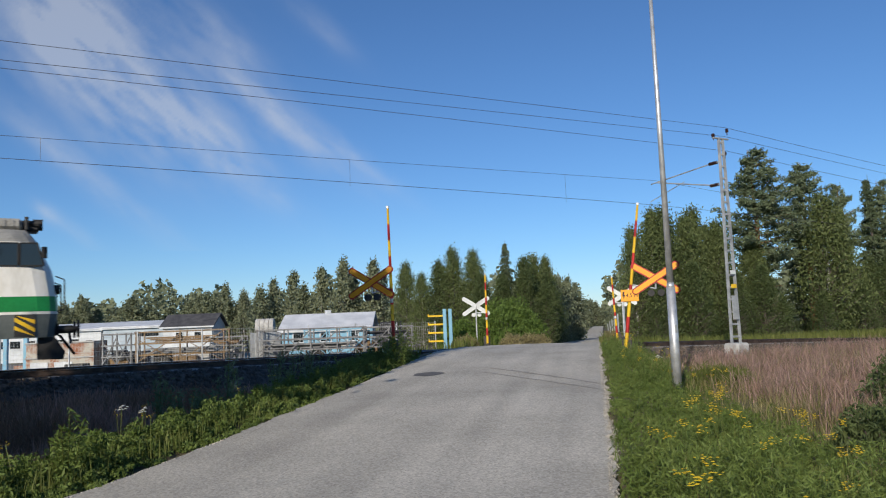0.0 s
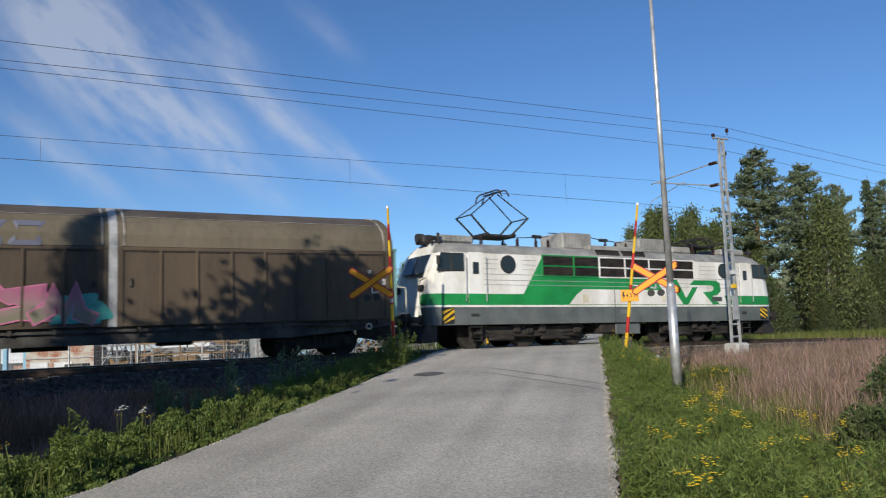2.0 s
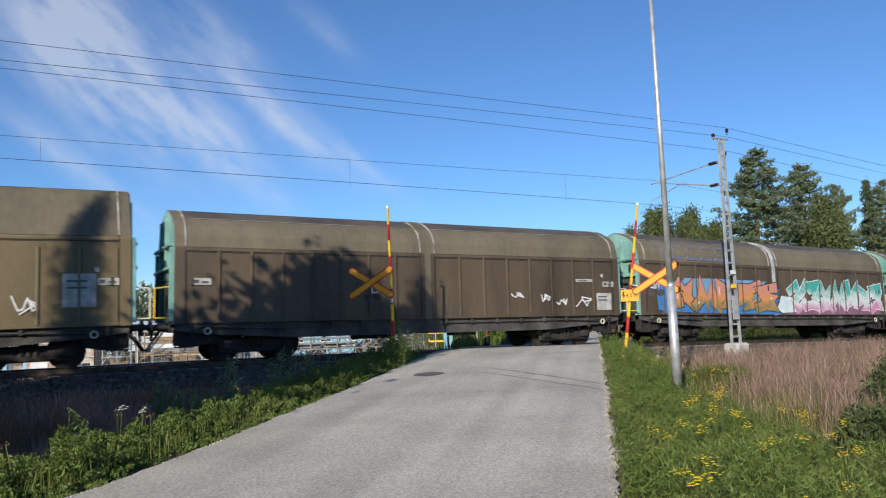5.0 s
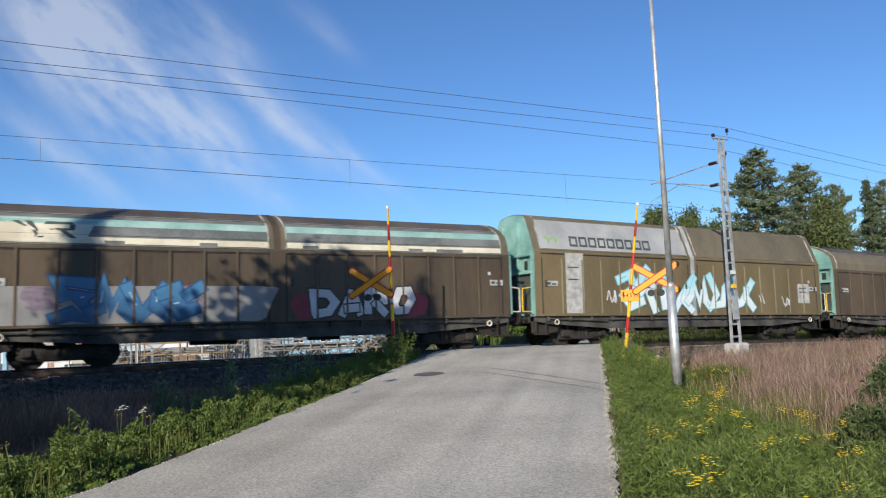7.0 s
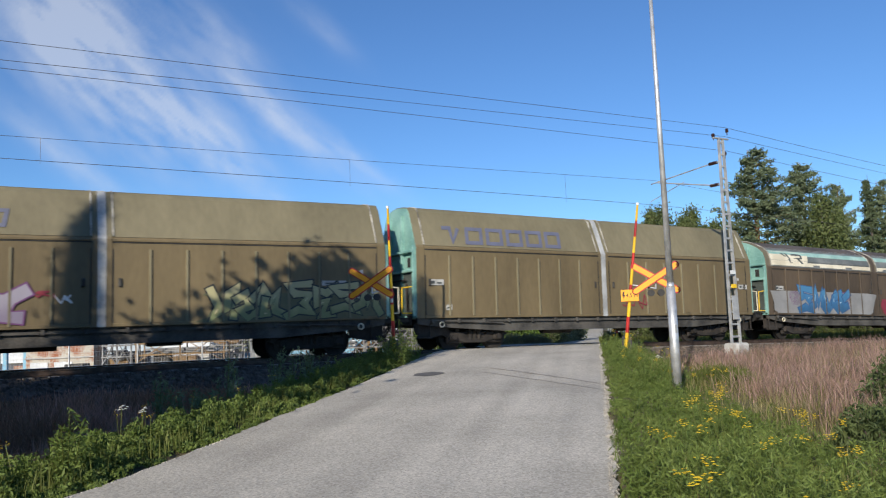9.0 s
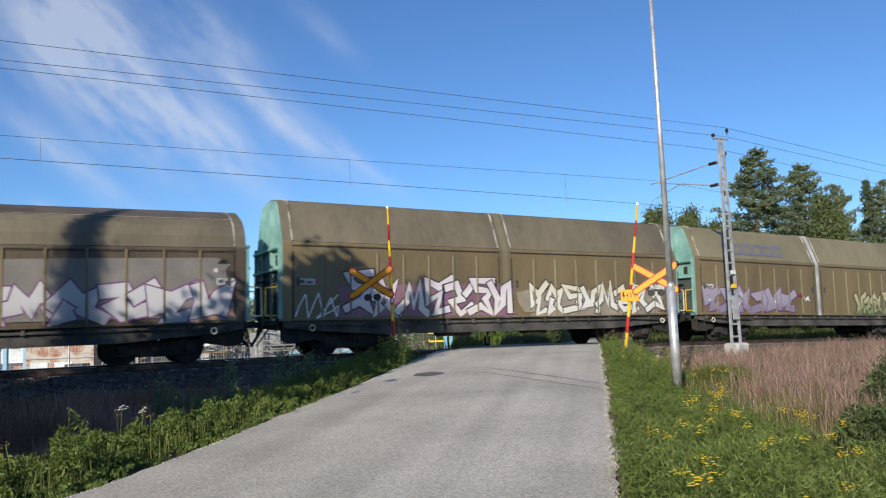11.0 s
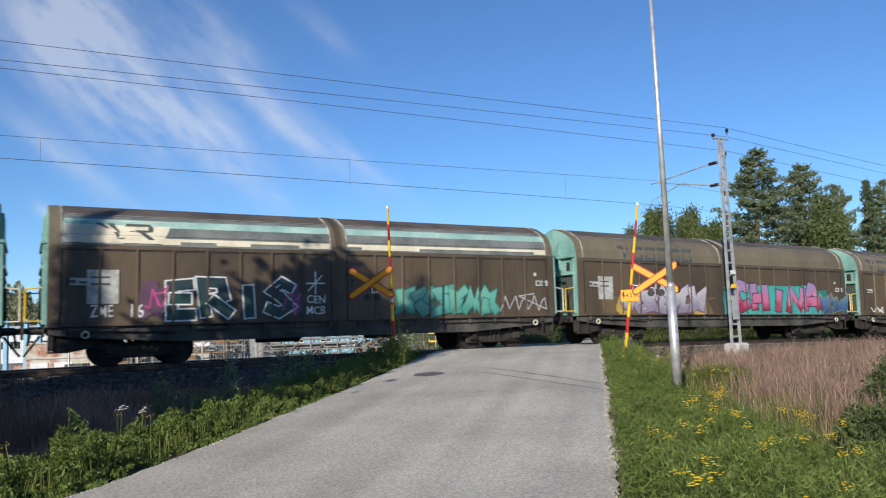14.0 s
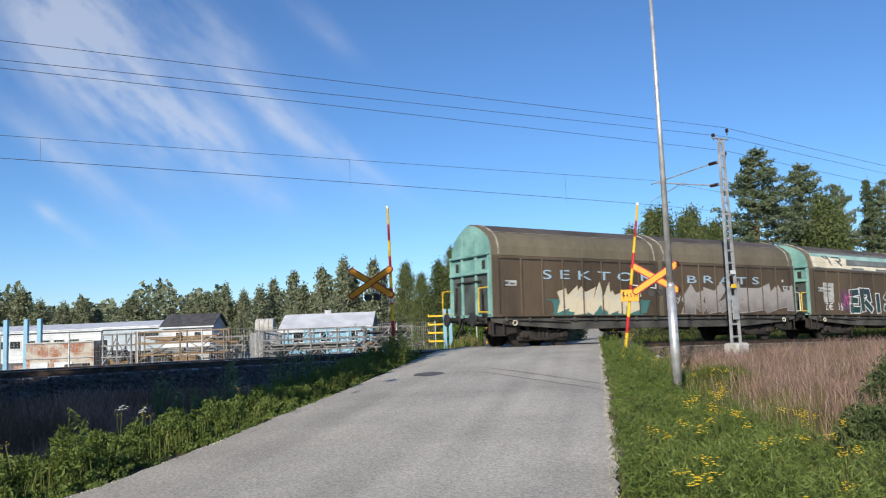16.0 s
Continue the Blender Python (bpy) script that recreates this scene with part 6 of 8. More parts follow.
build_pole()
catenary_mast(24.55, -3.62, -0.58, "tapered galvanised lattice mast carrying the overhead line")
catenary_mast(-38.0, -3.62, -0.9, "tapered galvanised lattice mast farther back on the line")
catenary_mast(88.0, -3.62, -3.6, "tapered galvanised lattice mast farther on the line")


def wire(name, pts, r, label, group="overhead wires"):
    bm = bmesh.new()
    up = (pts[0][0] == pts[-1][0])
    ring = [(math.cos(k * 1.2566) * r, math.sin(k * 1.2566) * r) for k in range(5)]
    loft(bm, [[(x + u, y + w, z) if up else (x, y + u, z + w) for u, w in ring] for x, y, z in pts])
    return tagged(part(name, bm, M_WIRE), label, "overhead wire", group)


def sag(x0, z0, x1, z1, drop, y, n=14):
    return [(x0 + (x1 - x0) * i / n, y, z0 + (z1 - z0) * i / n - 4 * drop * (i / n) * (1 - i / n)) for i in range(n + 1)]


for zl, zr, zf, y in ((7.56, 8.38, 4.95, -3.62), (6.75, 8.0, 4.6, -3.62), (7.12, 7.4, 3.9, -3.62)):
    wire("feeder_wire", sag(-38, zl, 24.9, zr, -0.02 if zl > 7.5 else -0.1, y) + sag(24.9, zr, 88, zf, 0.35, y)[1:], 0.008, "thin dark aluminium feeder wire on the mast tops")
wire("messenger_wire", sag(-38, 6.45, 24.5, 6.83, 0.08, 0.0) + sag(24.5, 6.83, 88, 3.5, 0.35, 0.0)[1:], 0.007, "thin copper messenger wire above the track")
wire("contact_wire", sag(-38, 5.85, 24.5, 5.72, -0.18, 0.0) + sag(24.5, 5.72, 88, 2.6, -0.3, 0.0)[1:], 0.009, "thin copper contact wire above the track")
for x in (0.25, 9.8, 19.35, 28.9, 38.4):
    zt_, zb_ = 6.45 + 0.38 * (x + 38) / 62.5 - 0.1, 5.9 - 0.012 * max(x, 0)
    if x > 24:
        zt_, zb_ = 6.83 - (x - 24.5) * 0.0524 - 0.2, 5.72 - (x - 24.5) * 0.049 + 0.15
    wire("dropper_wire", [(x, 0, zt_ + 0.06), (x, 0, zb_ - 0.03)], 0.005, "short vertical dropper between the two wires")


# ---- the yard beyond the railway ----
M_TIMBER = mat("yellowed_timber", (0.14, 0.085, 0.04), (0.25, 0.165, 0.08), scale=4, fine=30, rough=0.85, stretch=(0.3, 1, 1))
M_RUST = mat("rusty_paint", (0.26, 0.1, 0.05), (0.42, 0.4, 0.34), scale=1.1, fine=9, rough=0.85, spread=0.35)
M_STEELBLUE = plain("pale_blue_steel", (0.2, 0.42, 0.56), rough=0.5)
M_WALLWHITE = mat("white_cladding", (0.46, 0.49, 0.5), (0.62, 0.64, 0.65), scale=0.8, fine=10, rough=0.6)
M_WALLBLUE = mat("grey_blue_boards", (0.3, 0.37, 0.42), (0.42, 0.48, 0.52), scale=0.8, fine=10, rough=0.7)
M_ROOFDARK = mat("dark_roof_felt", (0.035, 0.035, 0.04), (0.08, 0.078, 0.08), scale=1.5, fine=12, rough=0.85)
M_ROOFWHITE = mat("white_sheet_roof", (0.45, 0.47, 0.5), (0.6, 0.62, 0.64), scale=0.8, fine=10, rough=0.5)
M_RACK = mat("dull_rack_steel", (0.1, 0.1, 0.1), (0.24, 0.24, 0.235), scale=2, fine=20, rough=0.7)
M_TYRE = mat("tyre_black", (0.02, 0.02, 0.02), (0.05, 0.05, 0.05), rough=0.85)


def house(x, y, turn, w, d, eave, ridge, wall, roof, label, wins, over=0.35):
    """A low building: walls, a pitched roof with overhang, windows with frames on its front."""
    z = float(ground_z(x, y))
    root = thing("building", label, "building", "buildings round the yard")
    root.matrix_basis = pose(x, y, z, 0, 0, turn)
    bm = bmesh.new()
    loft(bm, [[(xx, -d / 2, 0), (xx, -d / 2, eave), (xx, 0, ridge), (xx, d / 2, eave), (xx, d / 2, 0)] for xx in (-w / 2, w / 2)])
    part("wall", bm, wall, root)
    bm = bmesh.new()
    for sg in (-1, 1):
        e = eave - (ridge - eave) / (d / 2) * over
        loft(bm, [[(xx, sg * (d / 2 + over), e + 0.06), (xx, 0, ridge + 0.06), (xx, 0, ridge + 0.2), (xx, sg * (d / 2 + over), e + 0.2)] for xx in (-w / 2 - over, w / 2 + over)])
    part("roof", bm, roof, root)
    bm = bmesh.new()
    box(bm, (0, -d / 2 - over, eave - 0.12), (w + 2 * over, 0.08, 0.18), 0.01)
    part("fascia", bm, M_WALLWHITE, root)
    for wx, wz, ww, wh in wins:
        bm = bmesh.new()
        box(bm, (wx, -d / 2 - 0.03, wz), (ww + 0.2, 0.08, wh + 0.2), 0.01)
        win = part("window", bm, M_WALLWHITE, root)
        bm = bmesh.new()
        box(bm, (wx, -d / 2 - 0.07, wz), (ww, 0.03, wh))
        part("pane", bm, M_PANE, win)
    return root


house(3.6, 102.0, -29.5, 18.5, 10, 4.4, 5.2, M_WALLWHITE, M_ROOFWHITE, "long low white building with a row of windows", [(-7.2 + 2.1 * i, 2.6, 1.5, 1.0) for i in range(7)] + [(7.6, 2.3, 0.9, 1.2)])
house(15.4, 92.0, -29.5, 9.5, 8, 4.3, 5.0, M_WALLBLUE, M_ROOFWHITE, "grey-blue shed beside the white building", [(1.5, 3.2, 3.2, 0.5)])
house(18.9, 76.0, -29.5, 6.2, 5.5, 3.7, 5.1, M_WALLWHITE, M_ROOFDARK, "small white house with a dark gable roof", [(-1.0, 2.5, 0.8, 0.9), (1.3, 2.5, 0.8, 0.9)])
house(25.4, 43.9, -29.5, 8.0, 6, 2.2, 3.5, M_STEELBLUE, M_ROOFWHITE, "low hall with a broad white sheet roof and blue wall", [(-2.5, 1.5, 0.9, 0.8), (0.0, 1.5, 0.9, 0.8), (2.5, 1.5, 0.9, 0.8)])
bm = bmesh.new()
box(bm, (25.2, 44.0, float(ground_z(25.2, 44.0)) + 3.6), (0.5, 0.5, 0.8), 0.03)
tagged(part("chimney", bm, M_WALLWHITE), "short white chimney on the hall roof", "chimney")


def build_fence():
    root = thing("mesh_fence", "wire mesh fence on thin steel posts along the yard", "fence")
    y = 20.5
    xs = [-1.2, 1.95, 5.33, 8.8, 12.1, 15.2, 18.3, 21.2, 24.1]
    for x in xs:
        z = float(ground_z(x, y))
        bm = bmesh.new()
        rod(bm, (x, y, z - 0.1), (x, y, z + 2.15), 0.045, n=8)
        part("post", bm, M_GALV, root)
    bm = bmesh.new()
    for k in range(9):
        z0 = 0.15 + 0.24 * k
        for a, b in zip(xs, xs[1:]):
            rod(bm, (a, y, float(ground_z(a, y)) + z0), (b, y, float(ground_z(b, y)) + z0), 0.006, n=3)
    for i in range(170):
        x = xs[0] + (xs[-1] - xs[0]) * i / 169
        z = float(ground_z(x, y))
        rod(bm, (x, y, z + 0.1), (x, y, z + 2.1), 0.004, n=3)
    tagged(part("mesh", bm, M_MAST, root), kind="stuff")


build_fence()


def rack(x, y, turn, w, h, d, bays, material, label, boards=(), brace=True):
    """A frame of uprights and rails with goods on it."""
    root = thing("storage_rack", label, "rack", "racks in the yard")
    root.matrix_basis = pose(x, y, float(ground_z(x, y)), 0, 0, turn)
    for i in range(bays + 1):
        xx = -w / 2 + w * i / bays
        for yy in (-d / 2, d / 2):
            bm = bmesh.new()
            box(bm, (xx, yy, h / 2), (0.085, 0.085, h), 0.012)
            part("upright", bm, material, root)
        if brace and i < bays:
            bm = bmesh.new()
            x2 = -w / 2 + w * (i + 1) / bays
            rod(bm, (xx, -d / 2, h * 0.15), (x2, -d / 2, h * 0.95) if i % 2 else (x2, -d / 2, h * 0.9), 0.035, n=6)
            part("brace", bm, material, root)
            bm = bmesh.new()
            rod(bm, (x2, -d / 2 - 0.03, h * 0.12), (xx, -d / 2 - 0.03, h * 0.8), 0.028, n=6)
            part("brace", bm, material, root)
    for zz in (0.35, 0.66, 0.97):
        for yy in (-d / 2, d / 2):
            bm = bmesh.new()
            box(bm, (0, yy - 0.06, h * zz), (w + 0.15, 0.06, 0.09), 0.012)
            part("rail", bm, material, root)
    rng = random.Random(int(x * 10))
    for zz, m in boards:
        for k in range(3):
            bm = bmesh.new()
            box(bm, (rng.uniform(-0.4, 0.4), rng.uniform(-0.2, 0.2), h * zz + 0.12 + 0.1 * k), (w * rng.uniform(0.6, 0.95), d * 0.7, 0.09), 0.01)
            part("plank", bm, m, root)
    return root


rack(8.15, 22.6, -24, 5.0, 2.15, 1.6, 2, M_TIMBER, "yellow timber trestle frame holding boards", [(0.35, M_RACK), (0.66, M_TIMBER)])
rack(14.9, 19.0, -27, 6.2, 1.95, 1.4, 4, M_RACK, "grey steel frame rack with crossed braces", [(0.35, M_RACK)])
rack(4.9, 24.2, -24, 1.6, 2.1, 1.6, 2, M_RACK, "dark steel frame among the yard goods", [(0.35, M_ROOFDARK)])
rack(19.2, 17.4, -27, 2.8, 1.9, 1.2, 2, M_RACK, "grey steel frame with dark stacked goods", [(0.35, M_ROOFDARK), (0.66, M_ROOFDARK)])
rack(11.3, 24.6, -27, 2.0, 1.7, 1.4, 2, M_RACK, "low grey steel rack with mixed goods", [(0.35, M_CONC), (0.66, M_TIMBER)])
rack(17.6, 21.6, -27, 4.2, 1.9, 1.4, 3, M_STEELBLUE, "pale blue steel rack behind the fence", [(0.35, M_CONC)])


def build_container():
    root = thing("steel_container", "low rusty orange and grey steel skip container", "container")
    root.matrix_basis = pose(2.1, 25.6, float(ground_z(2.1, 25.6)), 0, 0, -26)
    bm = bmesh.new()
    slab(bm, [(-1.9, 0.0), (1.9, 0.0), (1.9, 1.75), (-1.9, 1.75)], -1.0, 1.0)
    part("body", bm, M_RUST, root)
    for z in (0.12, 0.85, 1.72):
        bm = bmesh.new()
        box(bm, (0, -1.03, z), (3.9, 0.08, 0.09), 0.01)
        part("rim", bm, M_CONC, root)
    for xx in (-1.15, 0.2):
        bm = bmesh.new()
        box(bm, (xx, -1.03, 0.4), (1.0, 0.05, 0.42), 0.01)
        part("panel", bm, M_WALLWHITE, root)


build_container()


def build_cable_rack():
    root = thing("cantilever_rack", "pale blue steel uprights with four yellow arms", "rack", "racks in the yard")
    root.matrix_basis = pose(20.6, 12.9, float(ground_z(20.6, 12.9)), 0, 0, -29)
    for xx, m in ((0.0, M_STEELBLUE), (0.32, M_STEELBLUE)):
        bm = bmesh.new()
        box(bm, (xx, 0.3 * (xx > 0), 1.45), (0.2, 0.2, 2.9), 0.02)
        part("upright", bm, m, root)
    for k in range(4):
        bm = bmesh.new()
        box(bm, (-0.5, 0, 1.1 + 0.47 * k), (0.9, 0.1, 0.1), 0.015)
        box(bm, (-0.92, 0, 1.16 + 0.47 * k), (0.05, 0.1, 0.12), 0.01)
        part("arm", bm, M_YELLOW, root)
    bm = bmesh.new()
    box(bm, (0.1, 0.1, 0.08), (0.6, 1.2, 0.16), 0.02)
    part("foot", bm, M_STEELBLUE, root)


build_cable_rack()
for i, x in enumerate((-1.0, 0.05, 0.75)):
    root = thing("steel_upright", "pale blue steel upright on the yard's edge", "rack upright", "blue uprights")
    root.matrix_basis = pose(x - 0.1, 27.6 - 0.4 * i, float(ground_z(x, 27)), 0, 0, -27)
    bm = bmesh.new()
    box(bm, (0, 0, 1.6), (0.24, 0.24, 3.2), 0.02)
    part("column", bm, M_STEELBLUE, root)
    bm = bmesh.new()
    box(bm, (0, 0, 0.1), (0.5, 1.0, 0.2), 0.02)
    part("foot", bm, M_STEELBLUE, root)


def roll(x, y, z, r, w, n, m, label, name):
    """Rings or tyres lying side by side."""
    root = thing(name, label, "rings", "goods in the yard")
    root.matrix_basis = pose(x, y, z, 0, 0, -27)
    for k in range(n):
        bm = bmesh.new()
        xx = (k - (n - 1) / 2) * w
        rod(bm, (xx - w * 0.46, 0, r), (xx + w * 0.46, 0, r), r, n=20)
        rod(bm, (xx - w * 0.3, 0, r), (xx + w * 0.3, 0, r), r * 1.03, n=20)
        part("ring", bm, m, root)
    return root


bm = bmesh.new()
box(bm, (12.85, 21.8, float(ground_z(12.85, 21.8)) + 0.9), (1.6, 1.2, 1.8), 0.03)
tagged(part("crate", bm, M_MAST), "grey steel crate carrying concrete rings", "crate")
roll(12.85, 21.8, float(ground_z(12.85, 21.8)) + 1.8, 0.42, 0.28, 4, M_CONC, "four grey concrete rings side by side on a crate", "concrete_rings")
bm = bmesh.new()
box(bm, (29.2, 38.4, float(ground_z(29.2, 38.4)) + 0.85), (2.4, 1.4, 1.7), 0.03)
tagged(part("crate", bm, M_ROOFDARK), "dark crate with tyres on it", "crate")
roll(29.2, 38.4, float(ground_z(29.2, 38.4)) + 1.7, 0.45, 0.4, 5, M_TYRE, "stack of black tyres beside the hall", "tyres")
rng = random.Random(17)
for i in range(26):
    x = rng.uniform(0, 22)
    y = rng.uniform(22, 30) - x * 0.12
    d = (rng.uniform(0.5, 1.8), rng.uniform(0.5, 1.2), rng.uniform(0.3, 1.1))
    m = rng.choice((M_CONC, M_UNDER, M_RACK, M_TIMBER, M_ROOFDARK, M_ROOFDARK, M_STEELBLUE, M_RUST, M_BEAM))
    root = thing("building_goods", "bundle of building goods stacked in the yard", "building goods", "goods in the yard")
    root.matrix_basis = pose(x, y, float(ground_z(x, y)) - 0.02, 0, 0, -27 + rng.uniform(-8, 8))
    bm = bmesh.new()
    box(bm, (0, 0, d[2] / 2), d, 0.03)
    part("goods_block", bm, m, root)
    for k in range(3):
        bm = bmesh.new()
        box(bm, (0, -d[1] / 2 - 0.015, d[2] * (0.2 + 0.3 * k)), (d[0] * 0.96, 0.03, 0.06), 0.008)
        part("slat", bm, m, root)
ys = np.linspace(12, 62, 40)
xs = np.linspace(-24, 27, 40)
X, Y = np.meshgrid(xs, ys, indexing="ij")
ii = np.arange(1600).reshape(40, 40)
yard = cloud_mesh("yard_ground", np.stack([X, Y, ground_z(X, Y) + 0.02], -1).reshape(-1, 3), np.stack([ii[:-1, :-1], ii[1:, :-1], ii[1:, 1:], ii[:-1, 1:]], -1).reshape(-1, 4), M_YARD)
tagged(new("yard_ground", yard), "pale gravel of the storage yard", "yard", kind="structure")
# thin posts along the far road
for a, l, h in ((44, 1.6, 2.6), (50, 1.4, 2.0), (56, 1.3, 2.0), (64, 1.3, 2.0), (74, 1.3, 2.0), (92, -6.4, 2.4), (88, 1.3, 2.0)):
    x, y = road_xy(a, l)
    root = thing("marker_post", "thin grey marker post beside the far road", "post", "posts by the far road")
    root.matrix_basis = pose(x, y, float(ground_z(x, y)))
    bm = bmesh.new()
    rod(bm, (0, 0, -0.1), (0, 0, h), 0.05, n=8)
    part("shaft", bm, M_GALV, root)
    bm = bmesh.new()
    rod(bm, (0, 0, h), (0, 0, h + 0.06), 0.055, 0.02, n=8)
    part("cap", bm, M_MAST, root)


# ---- paint on the wagons: faded lettering as plain bars, bands, plates and graffiti ----
# wagon, kind, place from the wagon's middle (along, up, width, height), colours
PAINT = (
    (1, 'cargo', (-7.28, 3.35, 5.5, 0.69), ('M_LOGOBLUE',)),
    (1, 'plate', (-7.17, 2.17, 0.92, 0.48), ('M_TAG',)),
    (1, 'plate', (-6.75, 1.76, 0.46, 0.41), ('M_TAG',)),
    (2, 'cargo', (-7.49, 3.46, 5.19, 0.66), ('M_LOGOBLUE',)),
    (2, 'blob', (0.0, 1.22, 1.56, 0.75), ('ICE',)),
    (3, 'tag', (3.21, 1.81, 0.61, 0.23), ('WHITE',)),
    (3, 'tag', (4.59, 1.64, 0.42, 0.35), ('WHITE',)),
    (3, 'tag', (5.33, 1.51, 0.48, 0.32), ('WHITE',)),
    (3, 'tag', (6.26, 1.44, 0.77, 0.44), ('WHITE',)),
    (3, 'plate', (7.26, 1.34, 0.74, 0.66), ('M_TAG',)),
    (3, 'plate', (6.26, 2.43, 0.82, 0.11), ('M_TAG',)),
    (4, 'panel', (-8.25, 3.54, 7.98, 1.48), ('M_SILVER',)),
    (4, 'cargo', (-6.68, 3.81, 4.3, 0.42), ('M_LOGODARK',)),
    (4, 'cargo2', (-7.86, 3.87, 0.73, 0.3), ('M_LOGOLIME',)),
    (4, 'plate', (-7.02, 1.22, 0.87, 2.32), ('M_TAG',)),
    (4, 'plate', (6.72, 1.66, 0.84, 0.91), ('M_TAG',)),
    (4, 'tag', (-5.0, 1.48, 0.51, 0.68), ('WHITE',)),
    (4, 'tag', (3.95, 1.54, 0.36, 0.68), ('WHITE',)),
    (4, 'tag', (5.55, 1.42, 0.58, 0.64), ('WHITE',)),
    (5, 'bands', (-8.09, 3.37, 16.91, 1.01), ()),
    (5, 'blob', (-8.2, 1.2, 7.87, 1.05), ('OVERSPRAY',)),
    (5, 'blob', (-7.03, 1.62, 1.03, 0.62), ('PLUM',)),
    (5, 'blob', (-3.47, 1.49, 1.08, 0.86), ('PLUM',)),
    (5, 'blob', (0.27, 1.23, 0.87, 0.78), ('DARKRED',)),
    (5, 'blob', (4.06, 1.19, 0.93, 0.83), ('DARKRED',)),
    (6, 'cargo', (-7.32, 3.72, 5.29, 0.66), ('M_LOGOBLUE',)),
    (6, 'tag', (0.74, 1.25, 1.33, 0.81), ('DARKRED',)),
    (6, 'plate', (-7.34, 1.39, 0.24, 0.19), ('M_TAG',)),
    (7, 'cargo', (-6.55, 3.83, 4.19, 0.53), ('M_LOGOBLUE',)),
    (7, 'tag', (-2.02, 1.93, 0.73, 0.24), ('DARKRED',)),
    (7, 'tag', (-1.32, 1.68, 0.43, 0.4), ('WHITE',)),
    (7, 'plate', (6.21, 2.23, 0.82, 0.16), ('M_TAG',)),
    (7, 'tag', (7.33, 1.77, 0.74, 0.29), ('WHITE',)),
    (8, 'tag', (-8.06, 1.1, 1.47, 0.97), ('WHITE',)),
    (9, 'cargo', (-7.6, 3.37, 4.99, 0.62), ('M_LOGODARK',)),
    (9, 'blob', (-5.93, 1.19, 0.7, 0.7), ('DARKRED',)),
    (9, 'blob', (-1.64, 1.2, 0.77, 0.76), ('DARKRED',)),
    (9, 'tag', (-7.57, 1.17, 1.0, 0.44), ('WHITE',)),
    (9, 'blob', (0.09, 1.13, 0.75, 0.73), ('ORANGE',)),
    (10, 'cargo', (-6.29, 3.35, 4.24, 0.6), ('M_LOGODARK',)),
    (10, 'blob', (-6.51, 1.13, 0.61, 0.78), ('OCHRE',)),
    (10, 'blob', (-2.24, 1.03, 0.68, 0.94), ('OCHRE',)),
    (10, 'blob', (-0.34, 0.97, 6.84, 1.3), ('TEAL',)),
    (10, 'plate', (-7.45, 1.76, 0.75, 0.9), ('M_TAG',)),
    (11, 'bands', (-8.65, 3.22, 17.25, 1.07), ()),
    (11, 'tag', (-6.0, 1.4, 0.58, 0.85), ('MAGENTA',)),
    (11, 'tag', (-2.03, 1.28, 0.6, 0.96), ('MAGENTA',)),
    (11, 'text', (-7.4, 1.37, 0.57, 0.34), ('ZME', 'WHITE')),
    (11, 'text', (-6.37, 1.35, 0.34, 0.38), ('16', 'WHITE')),
    (11, 'text', (-1.26, 1.69, 0.61, 0.25), ('CEN', 'WHITE')),
    (11, 'text', (-1.27, 1.35, 0.61, 0.25), ('MCB', 'WHITE')),
    (11, 'star', (-1.29, 1.98, 0.66, 0.71), ('WHITE',)),
    (11, 'tag', (5.96, 1.24, 2.13, 0.77), ('SILVER',)),
    (11, 'plate', (-7.5, 1.74, 0.81, 0.94), ('M_TAG',)),
    (12, 'text', (-6.24, 2.52, 5.57, 0.35), ('S E K T O R', 'PALEBLUE')),
    (12, 'text', (1.37, 2.49, 4.57, 0.32), ('B R A T S', 'PALEBLUE')),
    (12, 'blob', (-5.75, 1.17, 4.58, 0.6), ('TEALDIM',)),
    (12, 'tag', (0.27, 1.54, 0.63, 0.47), ('SILVER',)),
)

def paint(name, c):
    m = plain("paint_" + name.lower(), c, rough=0.5, k=0.75)
    m.diffuse_color = (*c, 1)
    return m


